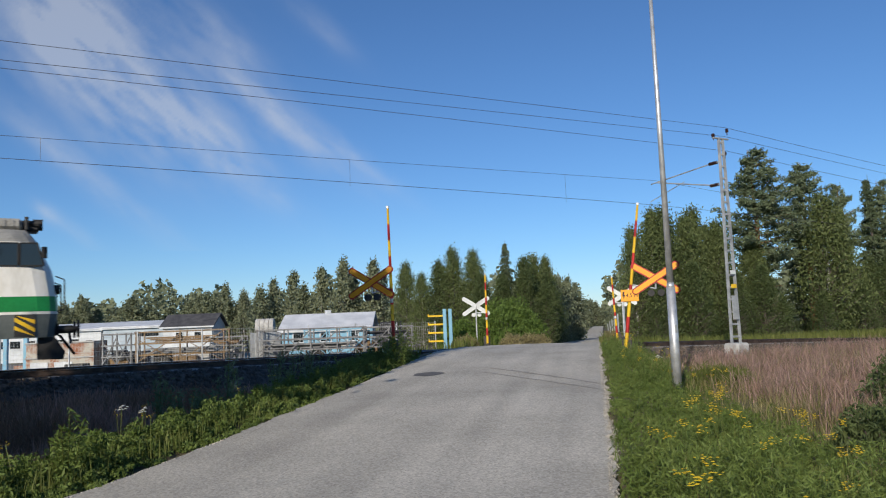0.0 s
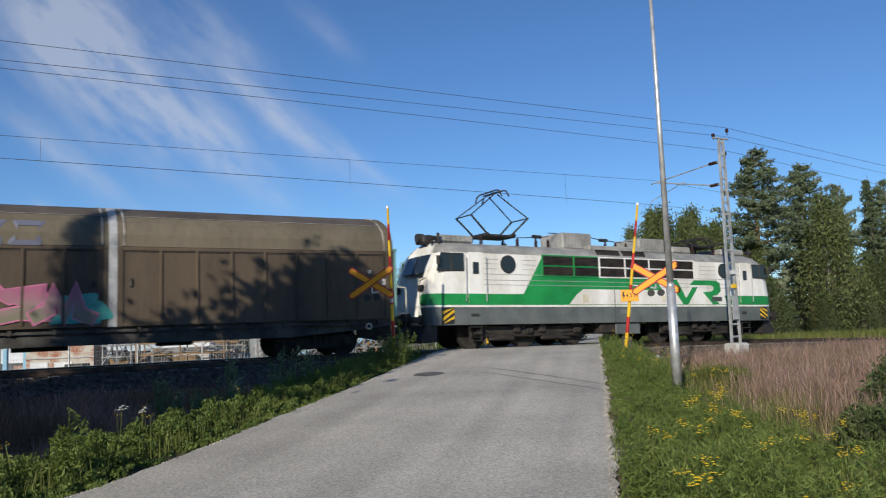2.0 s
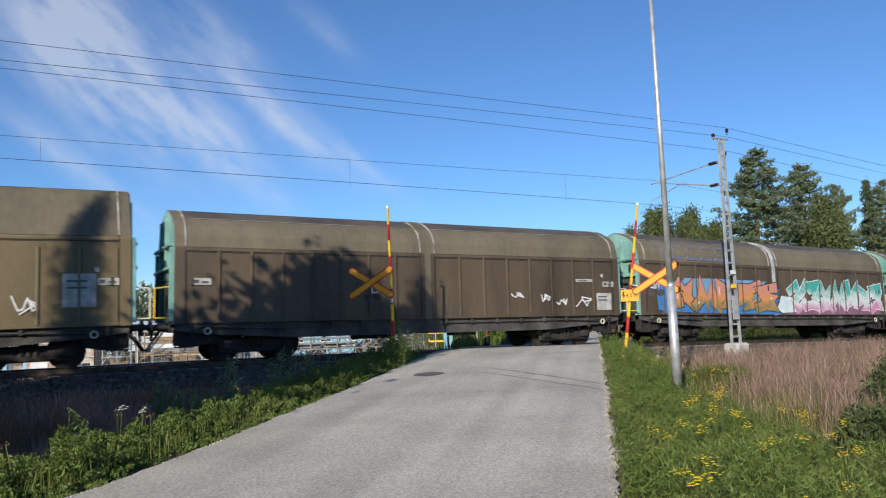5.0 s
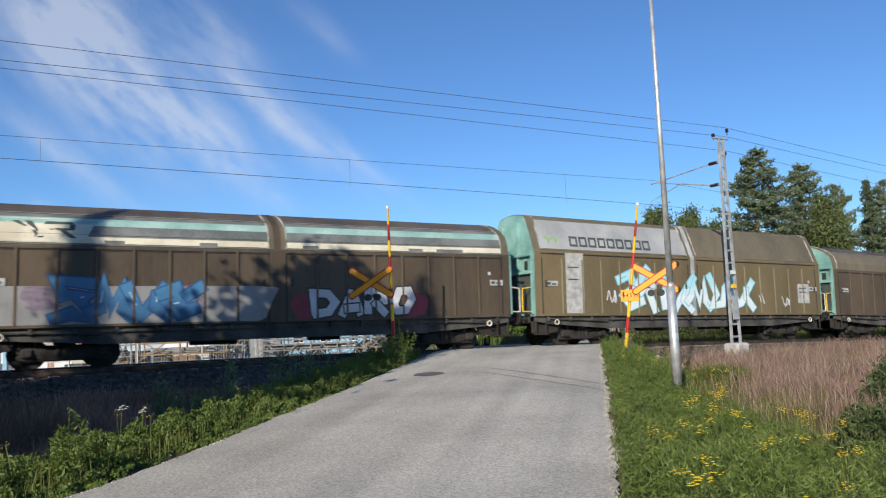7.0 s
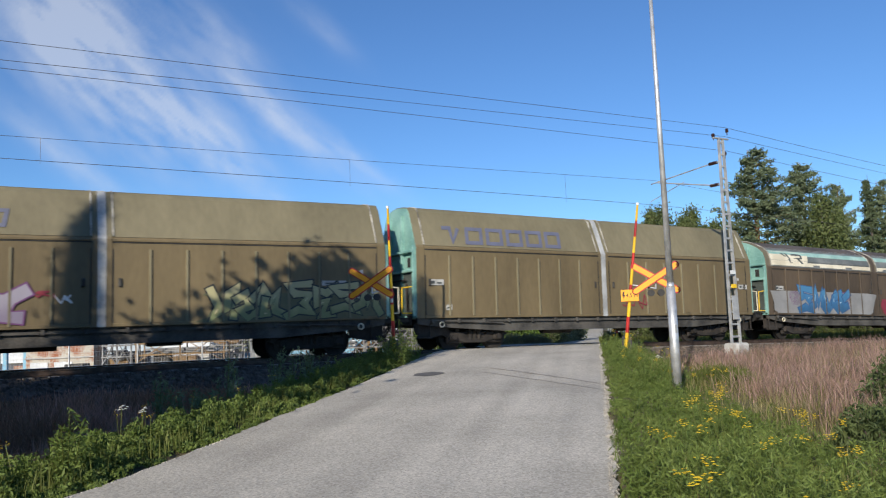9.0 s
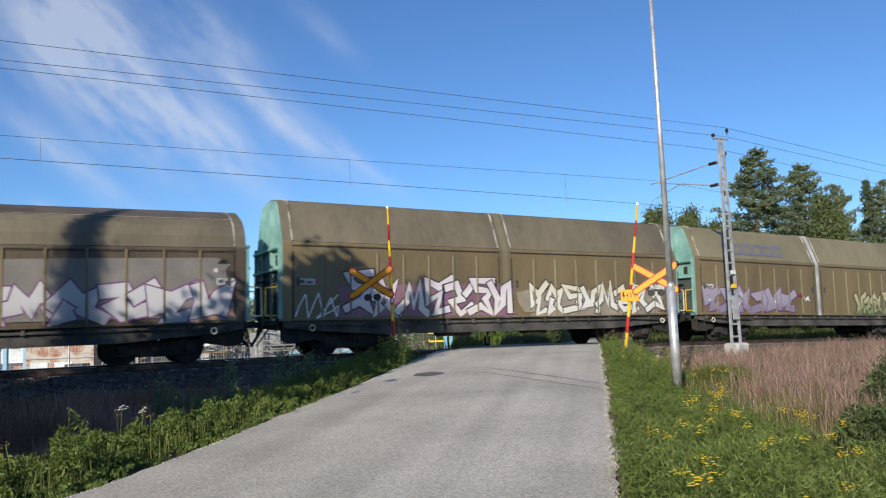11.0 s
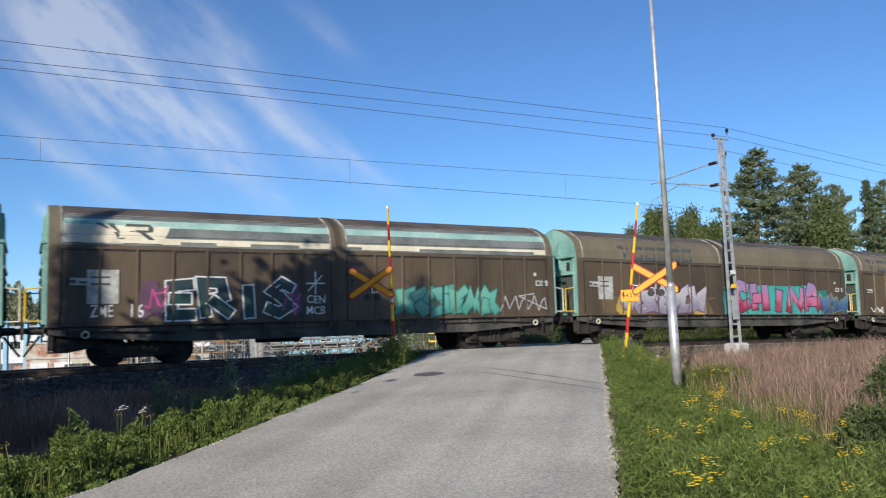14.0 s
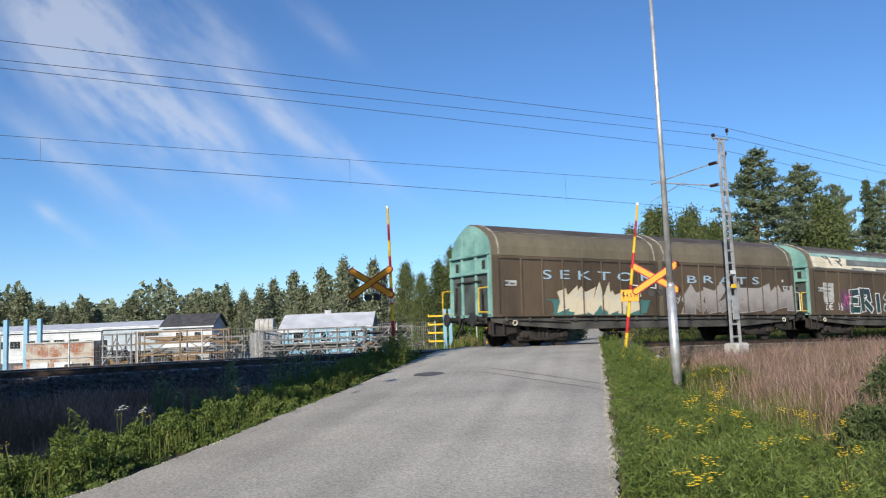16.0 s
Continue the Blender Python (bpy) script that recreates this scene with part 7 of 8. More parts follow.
INK = {name: paint(name, c) for name, c in dict(
    PINK=(0.62, 0.2, 0.34), DARKRED=(0.25, 0.03, 0.05), MINT=(0.25, 0.55, 0.45), ORANGE=(0.7, 0.28, 0.05), BLUE=(0.05, 0.2, 0.5), PLUM=(0.16, 0.06, 0.17), TEAL=(0.06, 0.36, 0.33),
    ICE=(0.6, 0.72, 0.74), WHITE=(0.75, 0.76, 0.76), CYAN=(0.22, 0.58, 0.68), SILVER=(0.42, 0.43, 0.44), NAVY=(0.03, 0.09, 0.22), DARK=(0.02, 0.025, 0.03), GREYPURPLE=(0.2, 0.19, 0.26),
    OLIVE=(0.2, 0.24, 0.1), STRAW=(0.6, 0.52, 0.3), ROSE=(0.6, 0.45, 0.5), PALEBLUE=(0.36, 0.5, 0.6), OCHRE=(0.5, 0.34, 0.08), MAGENTA=(0.5, 0.08, 0.26), BOTTLE=(0.015, 0.06, 0.045),
    DEEPTEAL=(0.03, 0.2, 0.17), TEALDIM=(0.06, 0.17, 0.16), CREAM=(0.66, 0.56, 0.36), GREY=(0.22, 0.21, 0.2), OVERSPRAY=(0.27, 0.27, 0.265), SKYBLUE=(0.16, 0.34, 0.52), ROSEDIM=(0.24, 0.12, 0.17), OLIVEDIM=(0.12, 0.12, 0.06), STRAWDIM=(0.3, 0.26, 0.19), WASH=(0.2, 0.185, 0.165), TANNED=(0.34, 0.22, 0.13), OCHREDIM=(0.16, 0.11, 0.05), DARKLINE=(0.06, 0.03, 0.06), PLUMDIM=(0.12, 0.06, 0.1), SILVERDIM=(0.34, 0.32, 0.3)).items()}


def ink(name):
    return INK[name] if name in INK else bpy.data.materials[{"M_LOGOBLUE": "faded_blue", "M_LOGODARK": "logo_dark", "M_LOGOLIME": "logo_lime", "M_TAG": "tag_plate", "M_SILVER": "band_silver"}[name]]


def graded(name, low, mid, top, z0, z1):
    """Sprayed paint that fades from one colour to the next up the wall, with uneven cover."""
    m = plain(name, mid, rough=0.5)
    nt, n = m.node_tree, m.node_tree.nodes
    tc, sep, ns, mr, rp = n.new("ShaderNodeTexCoord"), n.new("ShaderNodeSeparateXYZ"), n.new("ShaderNodeTexNoise"), n.new("ShaderNodeMapRange"), n.new("ShaderNodeValToRGB")
    ns.inputs["Scale"].default_value = 2.4
    ad = n.new("ShaderNodeMath")
    ad.operation = "MULTIPLY_ADD"
    ad.inputs[1].default_value = 0.9 * (z1 - z0)
    nt.links.new(tc.outputs["Object"], sep.inputs[0])
    nt.links.new(tc.outputs["Object"], ns.inputs["Vector"])
    nt.links.new(ns.outputs[0], ad.inputs[0])
    nt.links.new(sep.outputs[2], ad.inputs[2])
    mr.inputs[1].default_value, mr.inputs[2].default_value = z0 + 0.45 * (z1 - z0), z1 + 0.45 * (z1 - z0)
    nt.links.new(ad.outputs[0], mr.inputs[0])
    el = rp.color_ramp.elements
    el[0].position, el[0].color, el[1].position, el[1].color = 0.15, (*low, 1), 0.85, (*top, 1)
    el.new(0.5).color = (*mid, 1)
    nt.links.new(mr.outputs[0], rp.inputs[0])
    nt.links.new(rp.outputs[0], n["Principled BSDF"].inputs["Base Color"])
    return m


# strokes of letters in a unit box, and of forms that are no letters
STROKES = {
    "O": [[(0.3, 0.02), (0.02, 0.4), (0.2, 0.95), (0.72, 1.0), (1.0, 0.55), (0.75, 0.02), (0.28, 0.02)]], "N": [[(0.0, 0.0), (0.12, 1.0), (0.82, 0.05), (1.0, 1.0)]],
    "T": [[(-0.05, 0.86), (1.05, 1.0)], [(0.5, 0.92), (0.42, 0.0)]], "S": [[(1.0, 0.84), (0.5, 1.0), (0.06, 0.76), (0.5, 0.52), (0.96, 0.26), (0.5, 0.0), (-0.02, 0.14)]],
    "D": [[(0.08, 0.0), (0.06, 1.0), (0.7, 0.94), (1.0, 0.5), (0.7, 0.04), (0.05, 0.02)]], "A": [[(0.0, 0.0), (0.42, 1.0), (0.6, 1.0), (1.0, 0.0)], [(0.2, 0.34), (0.82, 0.38)]],
    "R": [[(0.08, 0.0), (0.05, 1.0), (0.8, 0.98), (0.88, 0.6), (0.12, 0.46)], [(0.4, 0.48), (1.02, 0.0)]], "E": [[(1.0, 0.98), (0.1, 0.94), (0.08, 0.06), (1.0, 0.02)], [(0.1, 0.5), (0.82, 0.52)]],
    "I": [[(0.5, 0.0), (0.52, 0.9)]], "C": [[(1.0, 0.86), (0.5, 1.0), (0.08, 0.55), (0.45, 0.02), (1.02, 0.14)]], "H": [[(0.08, 0.0), (0.1, 1.0)], [(0.1, 0.48), (0.92, 0.54)], [(0.95, 1.02), (0.9, 0.0)]],
    "1": [[(-0.2, 0.5), (0.15, 1.05), (0.5, 0.6), (0.95, 0.95), (0.6, 0.3), (1.2, -0.05)], [(0.2, 0.55), (-0.05, 0.0), (0.35, 0.12)]], "2": [[(1.25, 1.1), (0.6, 0.75), (0.05, 0.95), (0.15, 0.3), (0.75, 0.5), (0.45, 0.0), (1.1, 0.1)]],
    "3": [[(-0.25, 0.15), (0.15, 0.4), (0.25, 1.05), (0.55, 0.25), (0.85, 1.1), (0.95, 0.3), (1.3, 0.0)]], "4": [[(-0.25, 0.8), (0.35, 1.02), (0.6, 0.5), (0.1, 0.3), (0.5, -0.02), (1.2, 0.2)], [(0.7, 0.6), (1.3, 1.12)]],
    "5": [[(-0.1, 1.1), (0.25, 0.45), (0.0, 0.05), (0.6, 0.3), (0.7, 0.8), (1.1, 1.05), (1.0, 0.0)]], "6": [[(-0.15, 0.0), (0.5, 0.22), (1.1, 0.05), (0.75, 0.5), (1.05, 0.72), (0.3, 0.7), (0.0, 1.05), (1.2, 1.08)]],
    "7": [[(-0.35, 0.5), (0.1, 0.98), (1.1, 0.92), (0.85, 0.4), (0.95, -0.02)], [(0.35, 0.9), (0.2, 0.45), (0.45, 0.0)]], "8": [[(-0.2, 1.05), (0.35, 0.08), (0.6, 0.3), (1.3, 1.05)], [(0.95, 0.7), (0.85, 0.35), (1.3, 0.0)]],
}


def ribbon(pts, w, y, cap=0.0):
    """A sprayed stroke: a band of width w along the points (x, z), with mitred bends."""
    P = [np.array(p, float) for p in pts]
    d = [(b - a) / (np.linalg.norm(b - a) + 1e-9) for a, b in zip(P, P[1:])]
    P[0], P[-1] = P[0] - d[0] * cap, P[-1] + d[-1] * cap
    bm = bmesh.new()
    rows = []
    for i, p in enumerate(P):
        t0, t1 = d[max(i - 1, 0)], d[min(i, len(d) - 1)]
        t = t0 + t1
        t = t / (np.linalg.norm(t) + 1e-9)
        nrm = np.array([-t[1], t[0]])
        k = min(1.0 / max(0.35, abs(float(nrm @ np.array([-t1[1], t1[0]])))), 1.5)
        rows.append([bm.verts.new((float(q[0]), y, max(1.165, float(q[1])))) for q in (p + nrm * w / 2 * k, p - nrm * w / 2 * k)])
    for r0, r1 in zip(rows, rows[1:]):
        try:
            bm.faces.new((r0[0], r0[1], r1[1], r1[0]))
        except ValueError:
            pass
    bmesh.ops.triangulate(bm, faces=bm.faces[:])
    return bm


def piece(root, sec, x, z, w, h, forms, fill, line, seed, fat=0.3, edge=0.045, jig=0.04, shine=None):
    """A graffiti piece: a row of overlapping forms, each stroke with an outline, its fill laid on it and, on some, a thin bright streak."""
    rng = random.Random(seed)
    cell = w / len(forms)
    word = forms.isalpha()
    jig = jig if word else 0.08
    sw = min(cell * fat, h * 0.36)
    k = 0
    for i, ch in enumerate(forms):
        x0, z0 = x + cell * (i + rng.uniform(-0.03, 0.03)) + sw * 0.5, z + sw * 0.45 + rng.uniform(0, 0.1) * h
        cw, chh, lean = cell * rng.uniform(0.92, 1.1) - sw * 0.75, h * rng.uniform(0.86, 1.04) - sw * 0.9, rng.uniform(-0.08, 0.16) * cell
        for stroke in STROKES[ch]:
            pts = [(x0 + u * cw + lean * v + rng.uniform(-jig, jig) * 0.6 * cell, z0 + v * chh + rng.uniform(-jig, jig) * h) for u, v in stroke]
            bm = ribbon(pts, sw + 2 * edge, 0.0, edge + 0.2 * sw)
            lay_on(bm, sec, 0.0285 + 0.0006 * k)
            under = part("graffiti", bm, line, root, "outline of a sprayed graffiti form")
            bm = ribbon(pts, sw, 0.0, 0.2 * sw)
            lay_on(bm, sec, 0.0288 + 0.0006 * k)
            part("graffiti_fill", bm, fill, under, "sprayed fill of the graffiti")
            if shine and rng.random() < 0.8 and len(pts) > 2:
                j = rng.randrange(len(pts) - 1)
                a, b = np.array(pts[j]), np.array(pts[j + 1])
                bm = ribbon([a * 0.8 + b * 0.2, a * 0.35 + b * 0.65], sw * 0.13, 0.0)
                lay_on(bm, sec, 0.0291 + 0.0006 * k)
                part("graffiti_streak", bm, shine, under, "bright sprayed streak")
            k += 1


def scribble(root, sec, x, z, w, h, m, seed):
    """A quick tag: a thin wavering sprayed line."""
    rng = random.Random(seed)
    bm = bmesh.new()
    n = max(5, int(w / 0.14))
    pts = [(x + w * (i + rng.uniform(-0.3, 0.3)) / n, max(1.18, z + h * (0.5 + 0.5 * math.sin(i * 2.1 + seed) * rng.uniform(0.5, 1)))) for i in range(n + 1)]
    pts += [(x + w * rng.uniform(0.3, 1), z + h * rng.uniform(0.1, 1)) for _ in range(3)]
    t = 0.022
    for (x0, z0), (x1, z1) in zip(pts, pts[1:]):
        L = math.hypot(x1 - x0, z1 - z0) or 1
        nx, nz = -(z1 - z0) / L * t, (x1 - x0) / L * t
        slab(bm, [(x0 - nx, z0 - nz), (x1 - nx, z1 - nz), (x1 + nx, z1 + nz), (x0 + nx, z0 + nz)], 0, -0.001)
    lay_on(bm, sec, 0.031)
    part("graffiti", bm, m, root, "thin sprayed tag")


def bands(root, sec, k, rng):
    """Cream head, turquoise and grey bands on the upper wall, with a white line below that has partly peeled."""
    def strip_at(x0, x1, z0, z1, m, name="band", cut=0.0):
        bm = bmesh.new()
        n = max(1, int((x1 - x0) / 0.5))
        for i in range(n):
            a, b = x0 + (x1 - x0) * i / n, x0 + (x1 - x0) * (i + 1) / n
            zz = [z0, (z0 + z1) / 2, z1]
            for q in range(2):
                if cut and q == 0 and rng.random() < cut:
                    continue
                bm.faces.new([bm.verts.new(p) for p in ((a, 0, zz[q]), (b, 0, zz[q]), (b, 0, zz[q + 1]), (a, 0, zz[q + 1]))])
        bmesh.ops.remove_doubles(bm, verts=bm.verts, dist=0.001)
        lay_on(bm, sec, 0.018)
        part(name, bm, m, root)
    for x0, x1 in ((-8.12, -0.44), (0.12, 8.12)):
        strip_at(x0, x1, 3.92, 4.14, M_BANDTURQ)
        strip_at(x0, x1, 3.66, 3.92, M_BANDGREY)
        strip_at(x0, x1, 3.42, 3.6, M_CREAM, cut=0.15 if k == 5 else 0.55)
    bm = bmesh.new()
    slab(bm, [(-8.1, 3.44), (-5.55, 3.44), (-5.25, 4.1), (-8.1, 4.1)], 0, -0.001)
    bmesh.ops.subdivide_edges(bm, edges=bm.edges[:], cuts=3, use_grid_fill=True)
    lay_on(bm, sec, 0.023)
    part("band", bm, M_CREAM, root)
    emblem_on(root, sec, -7.3, 3.55, 0.46)


def emblem_on(root, sec, x, z, h):
    bm = bmesh.new()
    for d in (0.0, 0.3):
        slab(bm, [(x + d, z + h), (x + d + 0.16, z + h), (x + 0.62, z + 0.12 + d * 0.3), (x + 0.55, z + d * 0.3)], 0, -0.001)
    slab(bm, [(x + 0.58, z), (x + 0.72, z), (x + 1.02, z + h * 0.55), (x + 0.9, z + h * 0.55)], 0, -0.001)
    slab(bm, [(x + 0.8, z + h), (x + 1.42, z + h), (x + 1.5, z + h * 0.85), (x + 0.75, z + h * 0.82)], 0, -0.001)
    slab(bm, [(x + 1.38, z + h * 0.84), (x + 1.52, z + h * 0.84), (x + 1.5, z + h * 0.5), (x + 1.36, z + h * 0.46)], 0, -0.001)
    slab(bm, [(x + 1.0, z + h * 0.6), (x + 1.36, z + h * 0.6), (x + 1.36, z + h * 0.46), (x + 1.06, z + h * 0.46)], 0, -0.001)
    slab(bm, [(x + 1.12, z + h * 0.46), (x + 1.28, z + h * 0.46), (x + 1.56, z), (x + 1.38, z)], 0, -0.001)
    lay_on(bm, sec, 0.028)
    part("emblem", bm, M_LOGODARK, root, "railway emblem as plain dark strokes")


def lettering_bars(root, sec, x, z, w, h, m, n):
    """Faded company lettering as plain frames and slanted bars of its size and colour."""
    c = w / n
    th = h * 0.21
    for i in range(n):
        x0, x1 = x + c * i + th / 2, x + c * (i + 0.84) - th / 2
        z0, z1 = z + th / 2, z + h - th / 2
        sl = 0.12 * h
        if n == 2 or (n == 6 and i == 0):
            pts = [(x0 - 0.1 * h, z1), (x0 + 0.3 * c, z1), ((x0 + x1) / 2, z0), (x1, z1)]
        else:
            pts = [(x0 + th, z0), (x0, z0), (x0 + sl, z1), (x1 + sl, z1), (x1, z0), (x0 + th, z0)]
        bm = ribbon(pts, th, 0.0)
        lay_on(bm, sec, 0.0225)
        part("lettering", bm, m, root, "faded company lettering as plain bars")


# graffiti pieces: wagon, place from the wagon's middle (along, up, width, height), forms, colours of the fill from below up, outline, streak, patches behind it
PIECES = (
    (1, (-6.3, 1.17, 5.4, 1.12), "12463", ((0.2, 0.19, 0.13), (0.3, 0.2, 0.2), (0.36, 0.12, 0.2)), "PINK", None, (("TEAL", -6.9, 1.2, 1.0, 0.7), ("TEAL", -1.6, 1.2, 1.3, 0.8)), 0.3),
    (2, (-6.7, 1.2, 6.4, 1.4), "13226", ((0.22, 0.18, 0.07), (0.55, 0.24, 0.08), (0.5, 0.22, 0.16)), "DARK", "ICE", (("BLUE", -7.3, 1.18, 7.4, 1.3), ("SKYBLUE", -6.5, 1.7, 5.8, 0.95)), 0.36),
    (2, (0.9, 1.2, 7.2, 1.4), "4613526", ((0.5, 0.2, 0.34), (0.55, 0.6, 0.58), (0.05, 0.32, 0.28)), "ICE", None, (("ROSEDIM", 0.2, 1.17, 8.0, 0.7),), 0.34),
    (4, (-4.4, 1.22, 7.7, 1.5), "478358", ((0.62, 0.72, 0.74), (0.72, 0.76, 0.77), (0.4, 0.66, 0.72)), "CYAN", "CYAN", (), 0.24),
    (5, (-6.35, 1.17, 3.7, 1.25), "6384", ((0.03, 0.1, 0.2), (0.04, 0.14, 0.28), (0.06, 0.19, 0.34)), "NAVY", "PALEBLUE", (), 0.34),
    (5, (0.85, 1.18, 3.6, 0.98), "DARO", ((0.5, 0.51, 0.52), (0.6, 0.61, 0.62), (0.5, 0.51, 0.52)), "DARK", None, (), 0.29),
    (7, (-8.1, 1.2, 6.1, 1.05), "261652", ((0.2, 0.17, 0.24), (0.27, 0.25, 0.31), (0.3, 0.28, 0.34)), "PLUM", "ICE", (), 0.32),
    (7, (2.7, 1.17, 5.4, 1.05), "5416263", ((0.17, 0.2, 0.09), (0.27, 0.28, 0.13), (0.4, 0.37, 0.2)), "DARK", "STRAW", (("OLIVEDIM", 2.5, 1.17, 5.7, 0.85),), 0.3),
    (8, (-6.4, 1.17, 6.5, 1.3), "6132465", ((0.6, 0.55, 0.52), (0.62, 0.6, 0.58), (0.55, 0.5, 0.52)), "DARK", None, (("ROSEDIM", -6.6, 1.18, 6.9, 1.1),), 0.26),
    (8, (0.8, 1.17, 6.7, 1.15), "21653416", ((0.62, 0.6, 0.52), (0.66, 0.65, 0.6), (0.6, 0.56, 0.44)), "DARK", None, (("STRAWDIM", 0.6, 1.18, 7.0, 0.95),), 0.26),
    (9, (-5.6, 1.17, 4.5, 1.3), "ONTS", ((0.12, 0.22, 0.3), (0.22, 0.35, 0.43), (0.36, 0.46, 0.52)), "NAVY", "ICE", (("DARKRED", -6.3, 1.18, 1.4, 0.8), ("ROSE", -6.05, 1.3, 0.5, 0.75), ("DARKRED", -1.9, 1.18, 1.3, 0.9), ("ROSE", -1.5, 1.5, 0.4, 0.6)), 0.33),
    (9, (0.9, 1.2, 7.0, 1.05), "631425", ((0.36, 0.36, 0.37), (0.44, 0.44, 0.45), (0.47, 0.47, 0.48)), "PLUM", None, (("WASH", 0.2, 1.25, 7.9, 1.7), ("TANNED", 0.2, 1.18, 1.3, 0.75), ("TANNED", 6.9, 1.18, 1.2, 0.8)), 0.42),
    (10, (-6.2, 1.17, 4.5, 1.1), "36125", ((0.22, 0.2, 0.26), (0.34, 0.33, 0.37), (0.44, 0.44, 0.46)), "PLUM", "SILVER", (("OCHREDIM", -7.0, 1.18, 6.0, 0.7),), 0.42),
    (10, (0.1, 1.17, 6.1, 1.35), "CHINA", ((0.26, 0.02, 0.06), (0.5, 0.14, 0.25), (0.3, 0.2, 0.36)), "DARKLINE", "ROSE", (("DEEPTEAL", -0.35, 1.17, 7.2, 1.15), ("TEAL", 0.3, 1.75, 5.2, 0.75)), 0.34),
    (10, (6.3, 1.17, 2.0, 0.9), "25", ((0.03, 0.07, 0.16), (0.05, 0.12, 0.24), (0.1, 0.18, 0.28)), "OLIVE", None, (("NAVY", 6.3, 1.17, 1.3, 0.9),), 0.3),
    (11, (-5.45, 1.2, 3.7, 1.25), "ERIS", ((0.012, 0.05, 0.045), (0.014, 0.045, 0.04), (0.02, 0.04, 0.05)), "WHITE", "ICE", (("PLUMDIM", -6.2, 1.3, 0.7, 1.0), ("PLUMDIM", -2.1, 1.3, 0.7, 1.0)), 0.32),
    (11, (1.8, 1.2, 4.0, 0.95), "546231", ((0.06, 0.24, 0.19), (0.1, 0.32, 0.25), (0.13, 0.36, 0.29)), "DEEPTEAL", None, (), 0.4),
    (12, (-5.5, 1.2, 4.0, 0.95), "51352", ((0.6, 0.53, 0.38), (0.6, 0.54, 0.4), (0.5, 0.47, 0.38)), "CREAM", None, (("TEALDIM", -5.9, 1.17, 4.9, 0.6),), 0.46),
    (12, (1.1, 1.18, 6.9, 1.15), "123645", ((0.19, 0.17, 0.16), (0.27, 0.25, 0.23), (0.33, 0.31, 0.29)), "SILVERDIM", None, (), 0.36),
)
for i, (k, (x, z, w, h), forms, (low, mid, top), line, shine, patches, fat) in enumerate(PIECES):
    root, sec = WAGONS[k]
    for j, (tone, px, pz, pw, ph) in enumerate(patches):
        blob(root, px, pz, pw, ph, sec, ink(tone), 900 + i * 7 + j, lift=0.0262 + 0.0007 * j, n=44, rough=0.22 if pw < 4 else 0.1)
    piece(root, sec, x, z, w, h, forms, graded("paint_graded", low, mid, top, z, z + h), ink(line), 300 + i, fat, shine=ink(shine) if shine else None)

for i, (k, what, (x, z, w, h), args) in enumerate(PAINT):
    root, sec = WAGONS[k]
    if what == "cargo":
        lettering_bars(root, sec, x, z, w, h, ink(args[0]), 9 if args[0] == "M_LOGODARK" and k == 4 else 6)
    elif what == "cargo2":
        lettering_bars(root, sec, x, z, w, h, ink(args[0]), 2)
    elif what == "plate":
        bars(root, [(x, z, w, h, 0)], sec, ink(args[0]), "plate", lift=0.024)
        bars(root, [(x + w * 0.12, z + h * u, w * 0.6, min(0.05, h * 0.3), 0) for u in ((0.75, 0.55) if h > 0.3 else (0.3,))], sec, M_LOGODARK, "plate_mark", lift=0.03)
    elif what == "panel":
        bm = bmesh.new()
        slab(bm, [(-8.12, 3.68), (-0.44, 3.68), (-0.44, 4.84), (-8.12, 4.84)], 0, -0.001)
        lay_on(bm, sec, 0.016)
        part("silver_panel", bm, M_SILVER, root, "silver painted upper panel")
    elif what == "blob":
        blob(root, x, z, w, h, sec, ink(args[0]), 500 + i, rough=0.05 if w > 4 else 0.18)
    elif what == "tag":
        scribble(root, sec, x, z, w, h, ink(args[0]), 700 + i)
    elif what == "text":
        letters(root, args[0], x, z, w, h, sec, ink(args[1]), fat=0.004, lift=0.0305, jig=0.01, label="thin painted letters")
    elif what == "star":
        bars(root, [(x + w * 0.45, z, 0.04, h, 0.0), (x, z + h * 0.45, w, 0.04, 0.0), (x + 0.05, z + 0.1, 0.05, h * 0.7, w * 0.7)], sec, ink(args[0]), "graffiti", "sprayed star")
    elif what == "bands":
        bands(root, sec, k, random.Random(k))


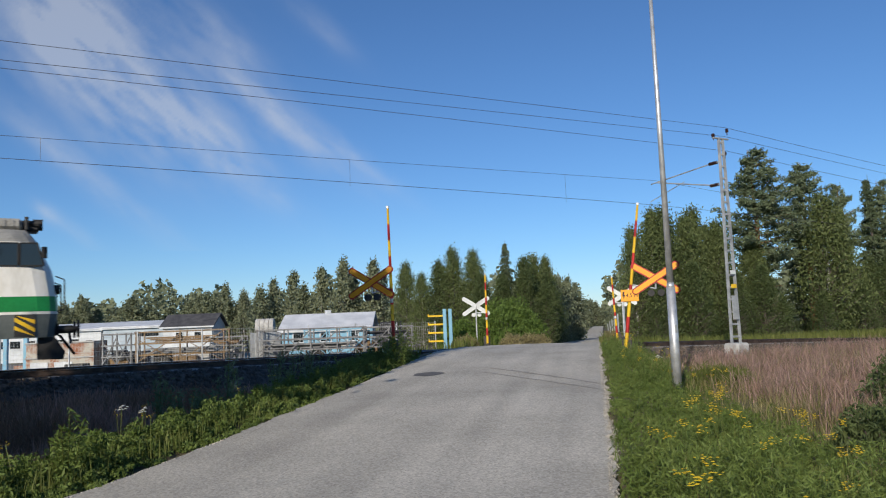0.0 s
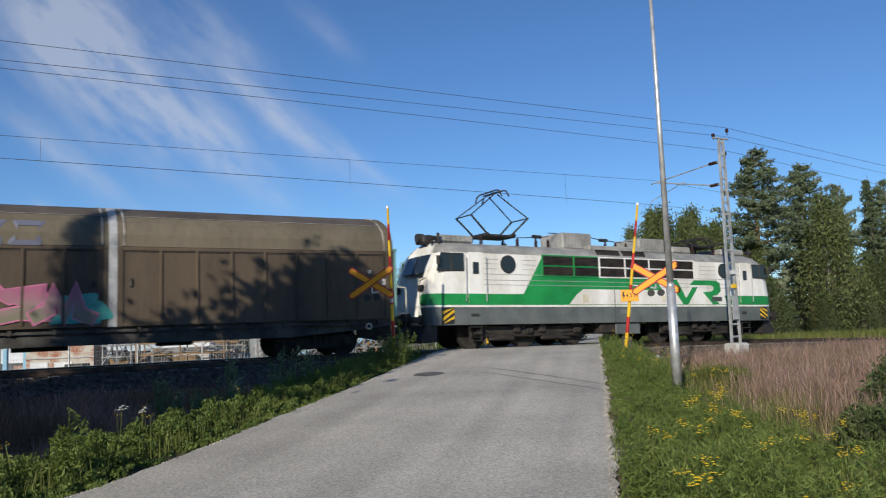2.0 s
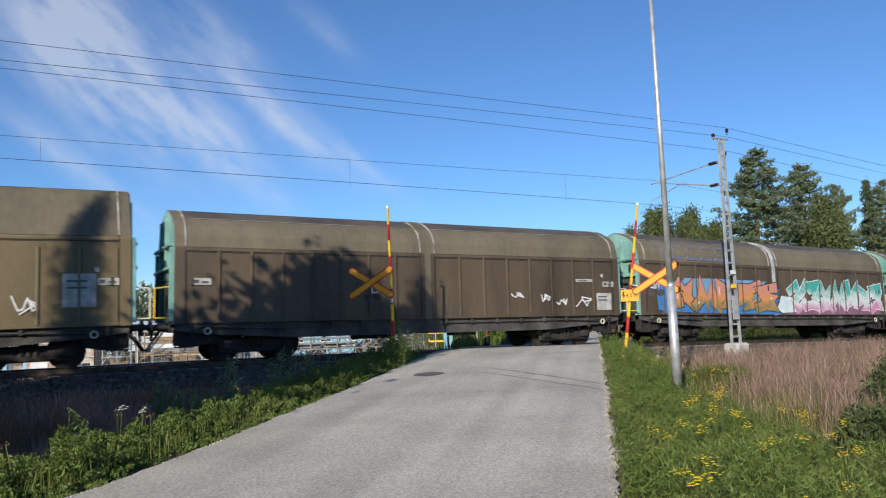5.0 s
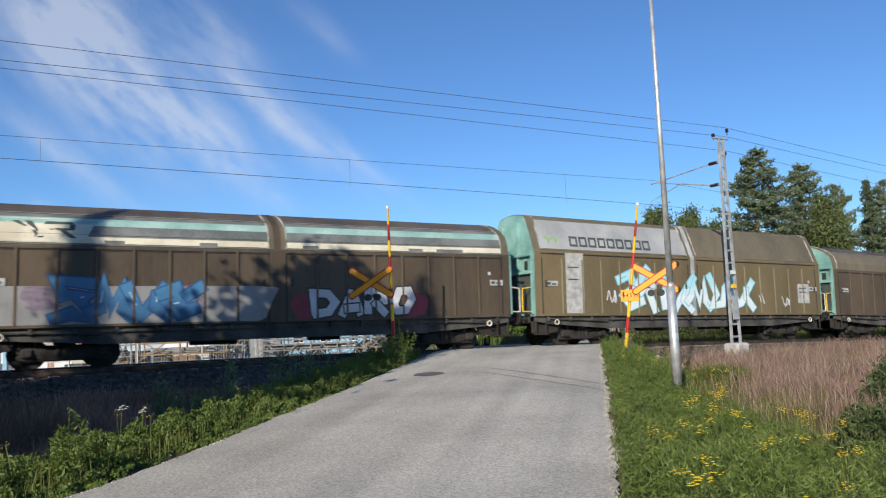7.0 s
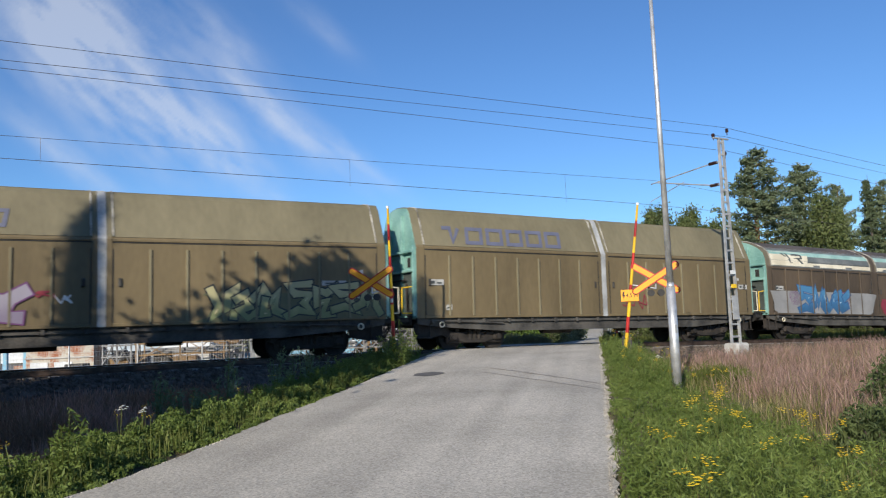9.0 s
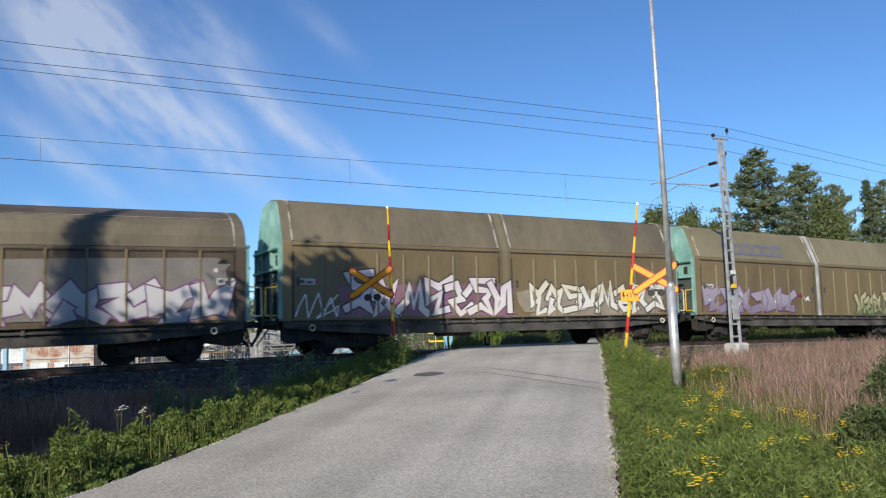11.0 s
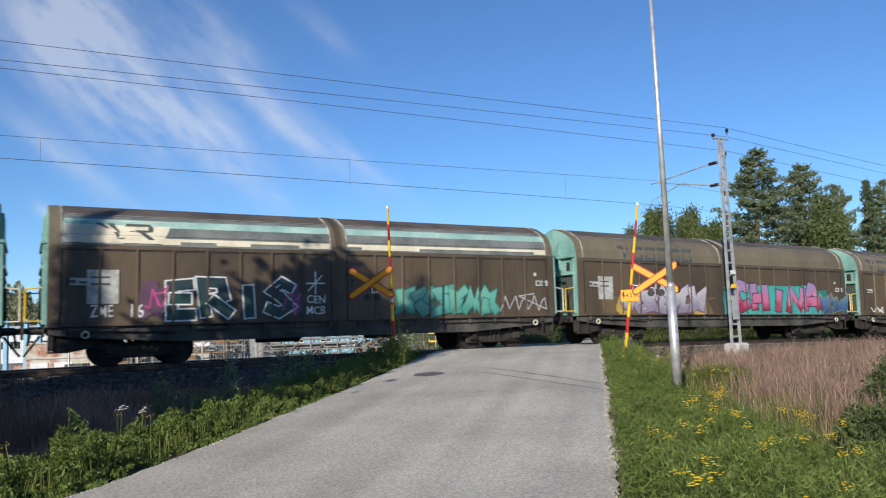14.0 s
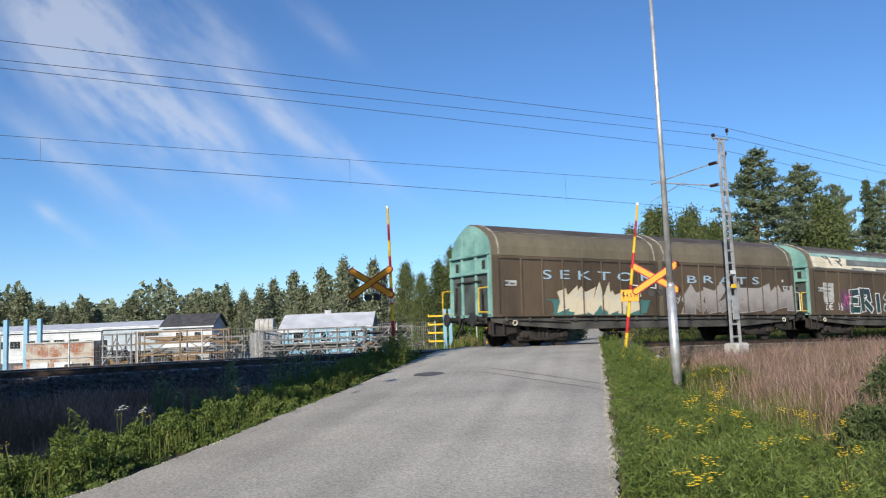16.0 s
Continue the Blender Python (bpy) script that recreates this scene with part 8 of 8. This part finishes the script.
# ---- high thin clouds ----
def build_cirrus():
    """A thin veil far off, as a fine sheet whose density is worked out point by point from stretched noise."""
    n, m = 300, 170
    az, el = np.linspace(-34, 6, n), np.linspace(6, 33, m)
    v, dens = [], []
    streaks = ((-25.0, 17.8, 7.0, 3.0, 0.62), (-27.5, 22.8, 6.0, 3.2, 0.45), (-18.0, 14.6, 5.5, 1.7, 0.5), (-12.8, 16.2, 6.5, 1.2, 0.5), (-16.5, 21.5, 3.5, 1.0, 0.25), (-26.0, 11.4, 6.5, 0.9, 0.34), (-28.2, 8.5, 0.9, 0.45, 0.5), (-26.8, 7.6, 2.0, 0.5, 0.2), (-6.5, 12.9, 4.0, 0.7, 0.34), (-9.0, 22.5, 3.0, 0.9, 0.16), (-20.0, 19.0, 9.0, 5.0, 0.14), (-14.0, 11.0, 5.0, 0.8, 0.14))
    t = math.radians(-38)
    ct, st = math.cos(t), math.sin(t)
    for a in az:
        for e in el:
            A, E = HEAD + math.radians(a), math.radians(e)
            v.append((EYE.x + 3000 * math.sin(A) * math.cos(E), EYE.y + 3000 * math.cos(A) * math.cos(E), 3000 * math.sin(E)))
            d = 0.0
            for ca, ce, la, wa, k in streaks:
                u, w = (a - ca) * ct + (e - ce) * st, -(a - ca) * st + (e - ce) * ct
                d += k * math.exp(-(u / la) ** 2 - (w / wa) ** 2)
            u, w = a * ct + e * st, -a * st + e * ct
            f = noise.fractal(Vector((u * 0.16, w * 0.55, 3.7)), 0.7, 2.1, 6)
            g = noise.fractal(Vector((u * 0.5 + 9, w * 1.5, 1.2)), 0.8, 2.0, 5)
            dens.append(max(0.0, d * (0.72 + 0.5 * f + 0.2 * g)))
    idx = np.arange(n * m).reshape(n, m)
    f = np.stack([idx[:-1, :-1], idx[1:, :-1], idx[1:, 1:], idx[:-1, 1:]], -1).reshape(-1, 4)
    mt = bpy.data.materials.new("cirrus_veil")
    mt.use_nodes = True
    nt, nd = mt.node_tree, mt.node_tree.nodes
    nd.remove(nd["Principled BSDF"])
    at, em, tr, mx = nd.new("ShaderNodeAttribute"), nd.new("ShaderNodeEmission"), nd.new("ShaderNodeBsdfTransparent"), nd.new("ShaderNodeMixShader")
    at.attribute_name = "veil"
    em.inputs[0].default_value, em.inputs[1].default_value = (0.93, 0.96, 1.0, 1), 0.72
    nt.links.new(at.outputs["Fac"], mx.inputs[0])
    nt.links.new(tr.outputs[0], mx.inputs[1])
    nt.links.new(em.outputs[0], mx.inputs[2])
    nt.links.new(mx.outputs[0], nd["Material Output"].inputs[0])
    me = cloud_mesh("cirrus_backdrop", np.array(v), f, mt)
    layer = me.attributes.new("veil", "FLOAT", "POINT")
    layer.data.foreach_set("value", np.clip(np.array(dens, dtype=np.float32) * 0.78, 0, 0.44))
    me.shade_smooth()
    tagged(new("backdrop", me), "thin white cirrus streaks high in the blue sky", "clouds", kind="structure")


build_cirrus()


# ---- what moves ----
def train_at(t):
    """Place of the front of the first wagon along the railway."""
    return 102.978 + 15.544 * (t - 8) + 0.5 * 0.0735 * (t - 8) ** 2


def stance(s, half):
    z0, z1 = float(track_z(s - half)), float(track_z(s + half))
    return pose(s, 0, (z0 + z1) / 2, 0, -math.degrees(math.atan2(z1 - z0, 2 * half)), 0)


# small departures of the train from a steady pull, by half seconds
EASE = {0: 0.9, 1: 0.02, 2: 0.15, 3: -0.2, 4: -0.07, 5: 0.22}


def motions():
    for ob, off, half in MOVERS:
        walk(ob, [(t / 2, stance(train_at(t / 2) + EASE.get(t, 0.17 if t % 2 else -0.09) + off, half)) for t in range(33)])
    for ob, r, off in SPINNERS:
        seen = [f / FPS for f in range(0, 16 * FPS + 1) if -6 < train_at(f / FPS) + off < 60]
        if not seen:
            seen = [8.0]
        here = ob.location.copy()
        s0 = train_at(seen[0])
        turn = lambda t: Matrix.Translation(here) @ Matrix.Rotation(((train_at(t) - s0) / r) % (2 * math.pi), 4, "Y")
        rows = [(t, turn(t)) for t in seen]
        if seen[0] > 0:
            rows.insert(0, (0.0, turn(seen[0])))
        if seen[-1] < 16.0:
            rows.append((16.0, turn(seen[-1])))
        walk(ob, rows)


motions()
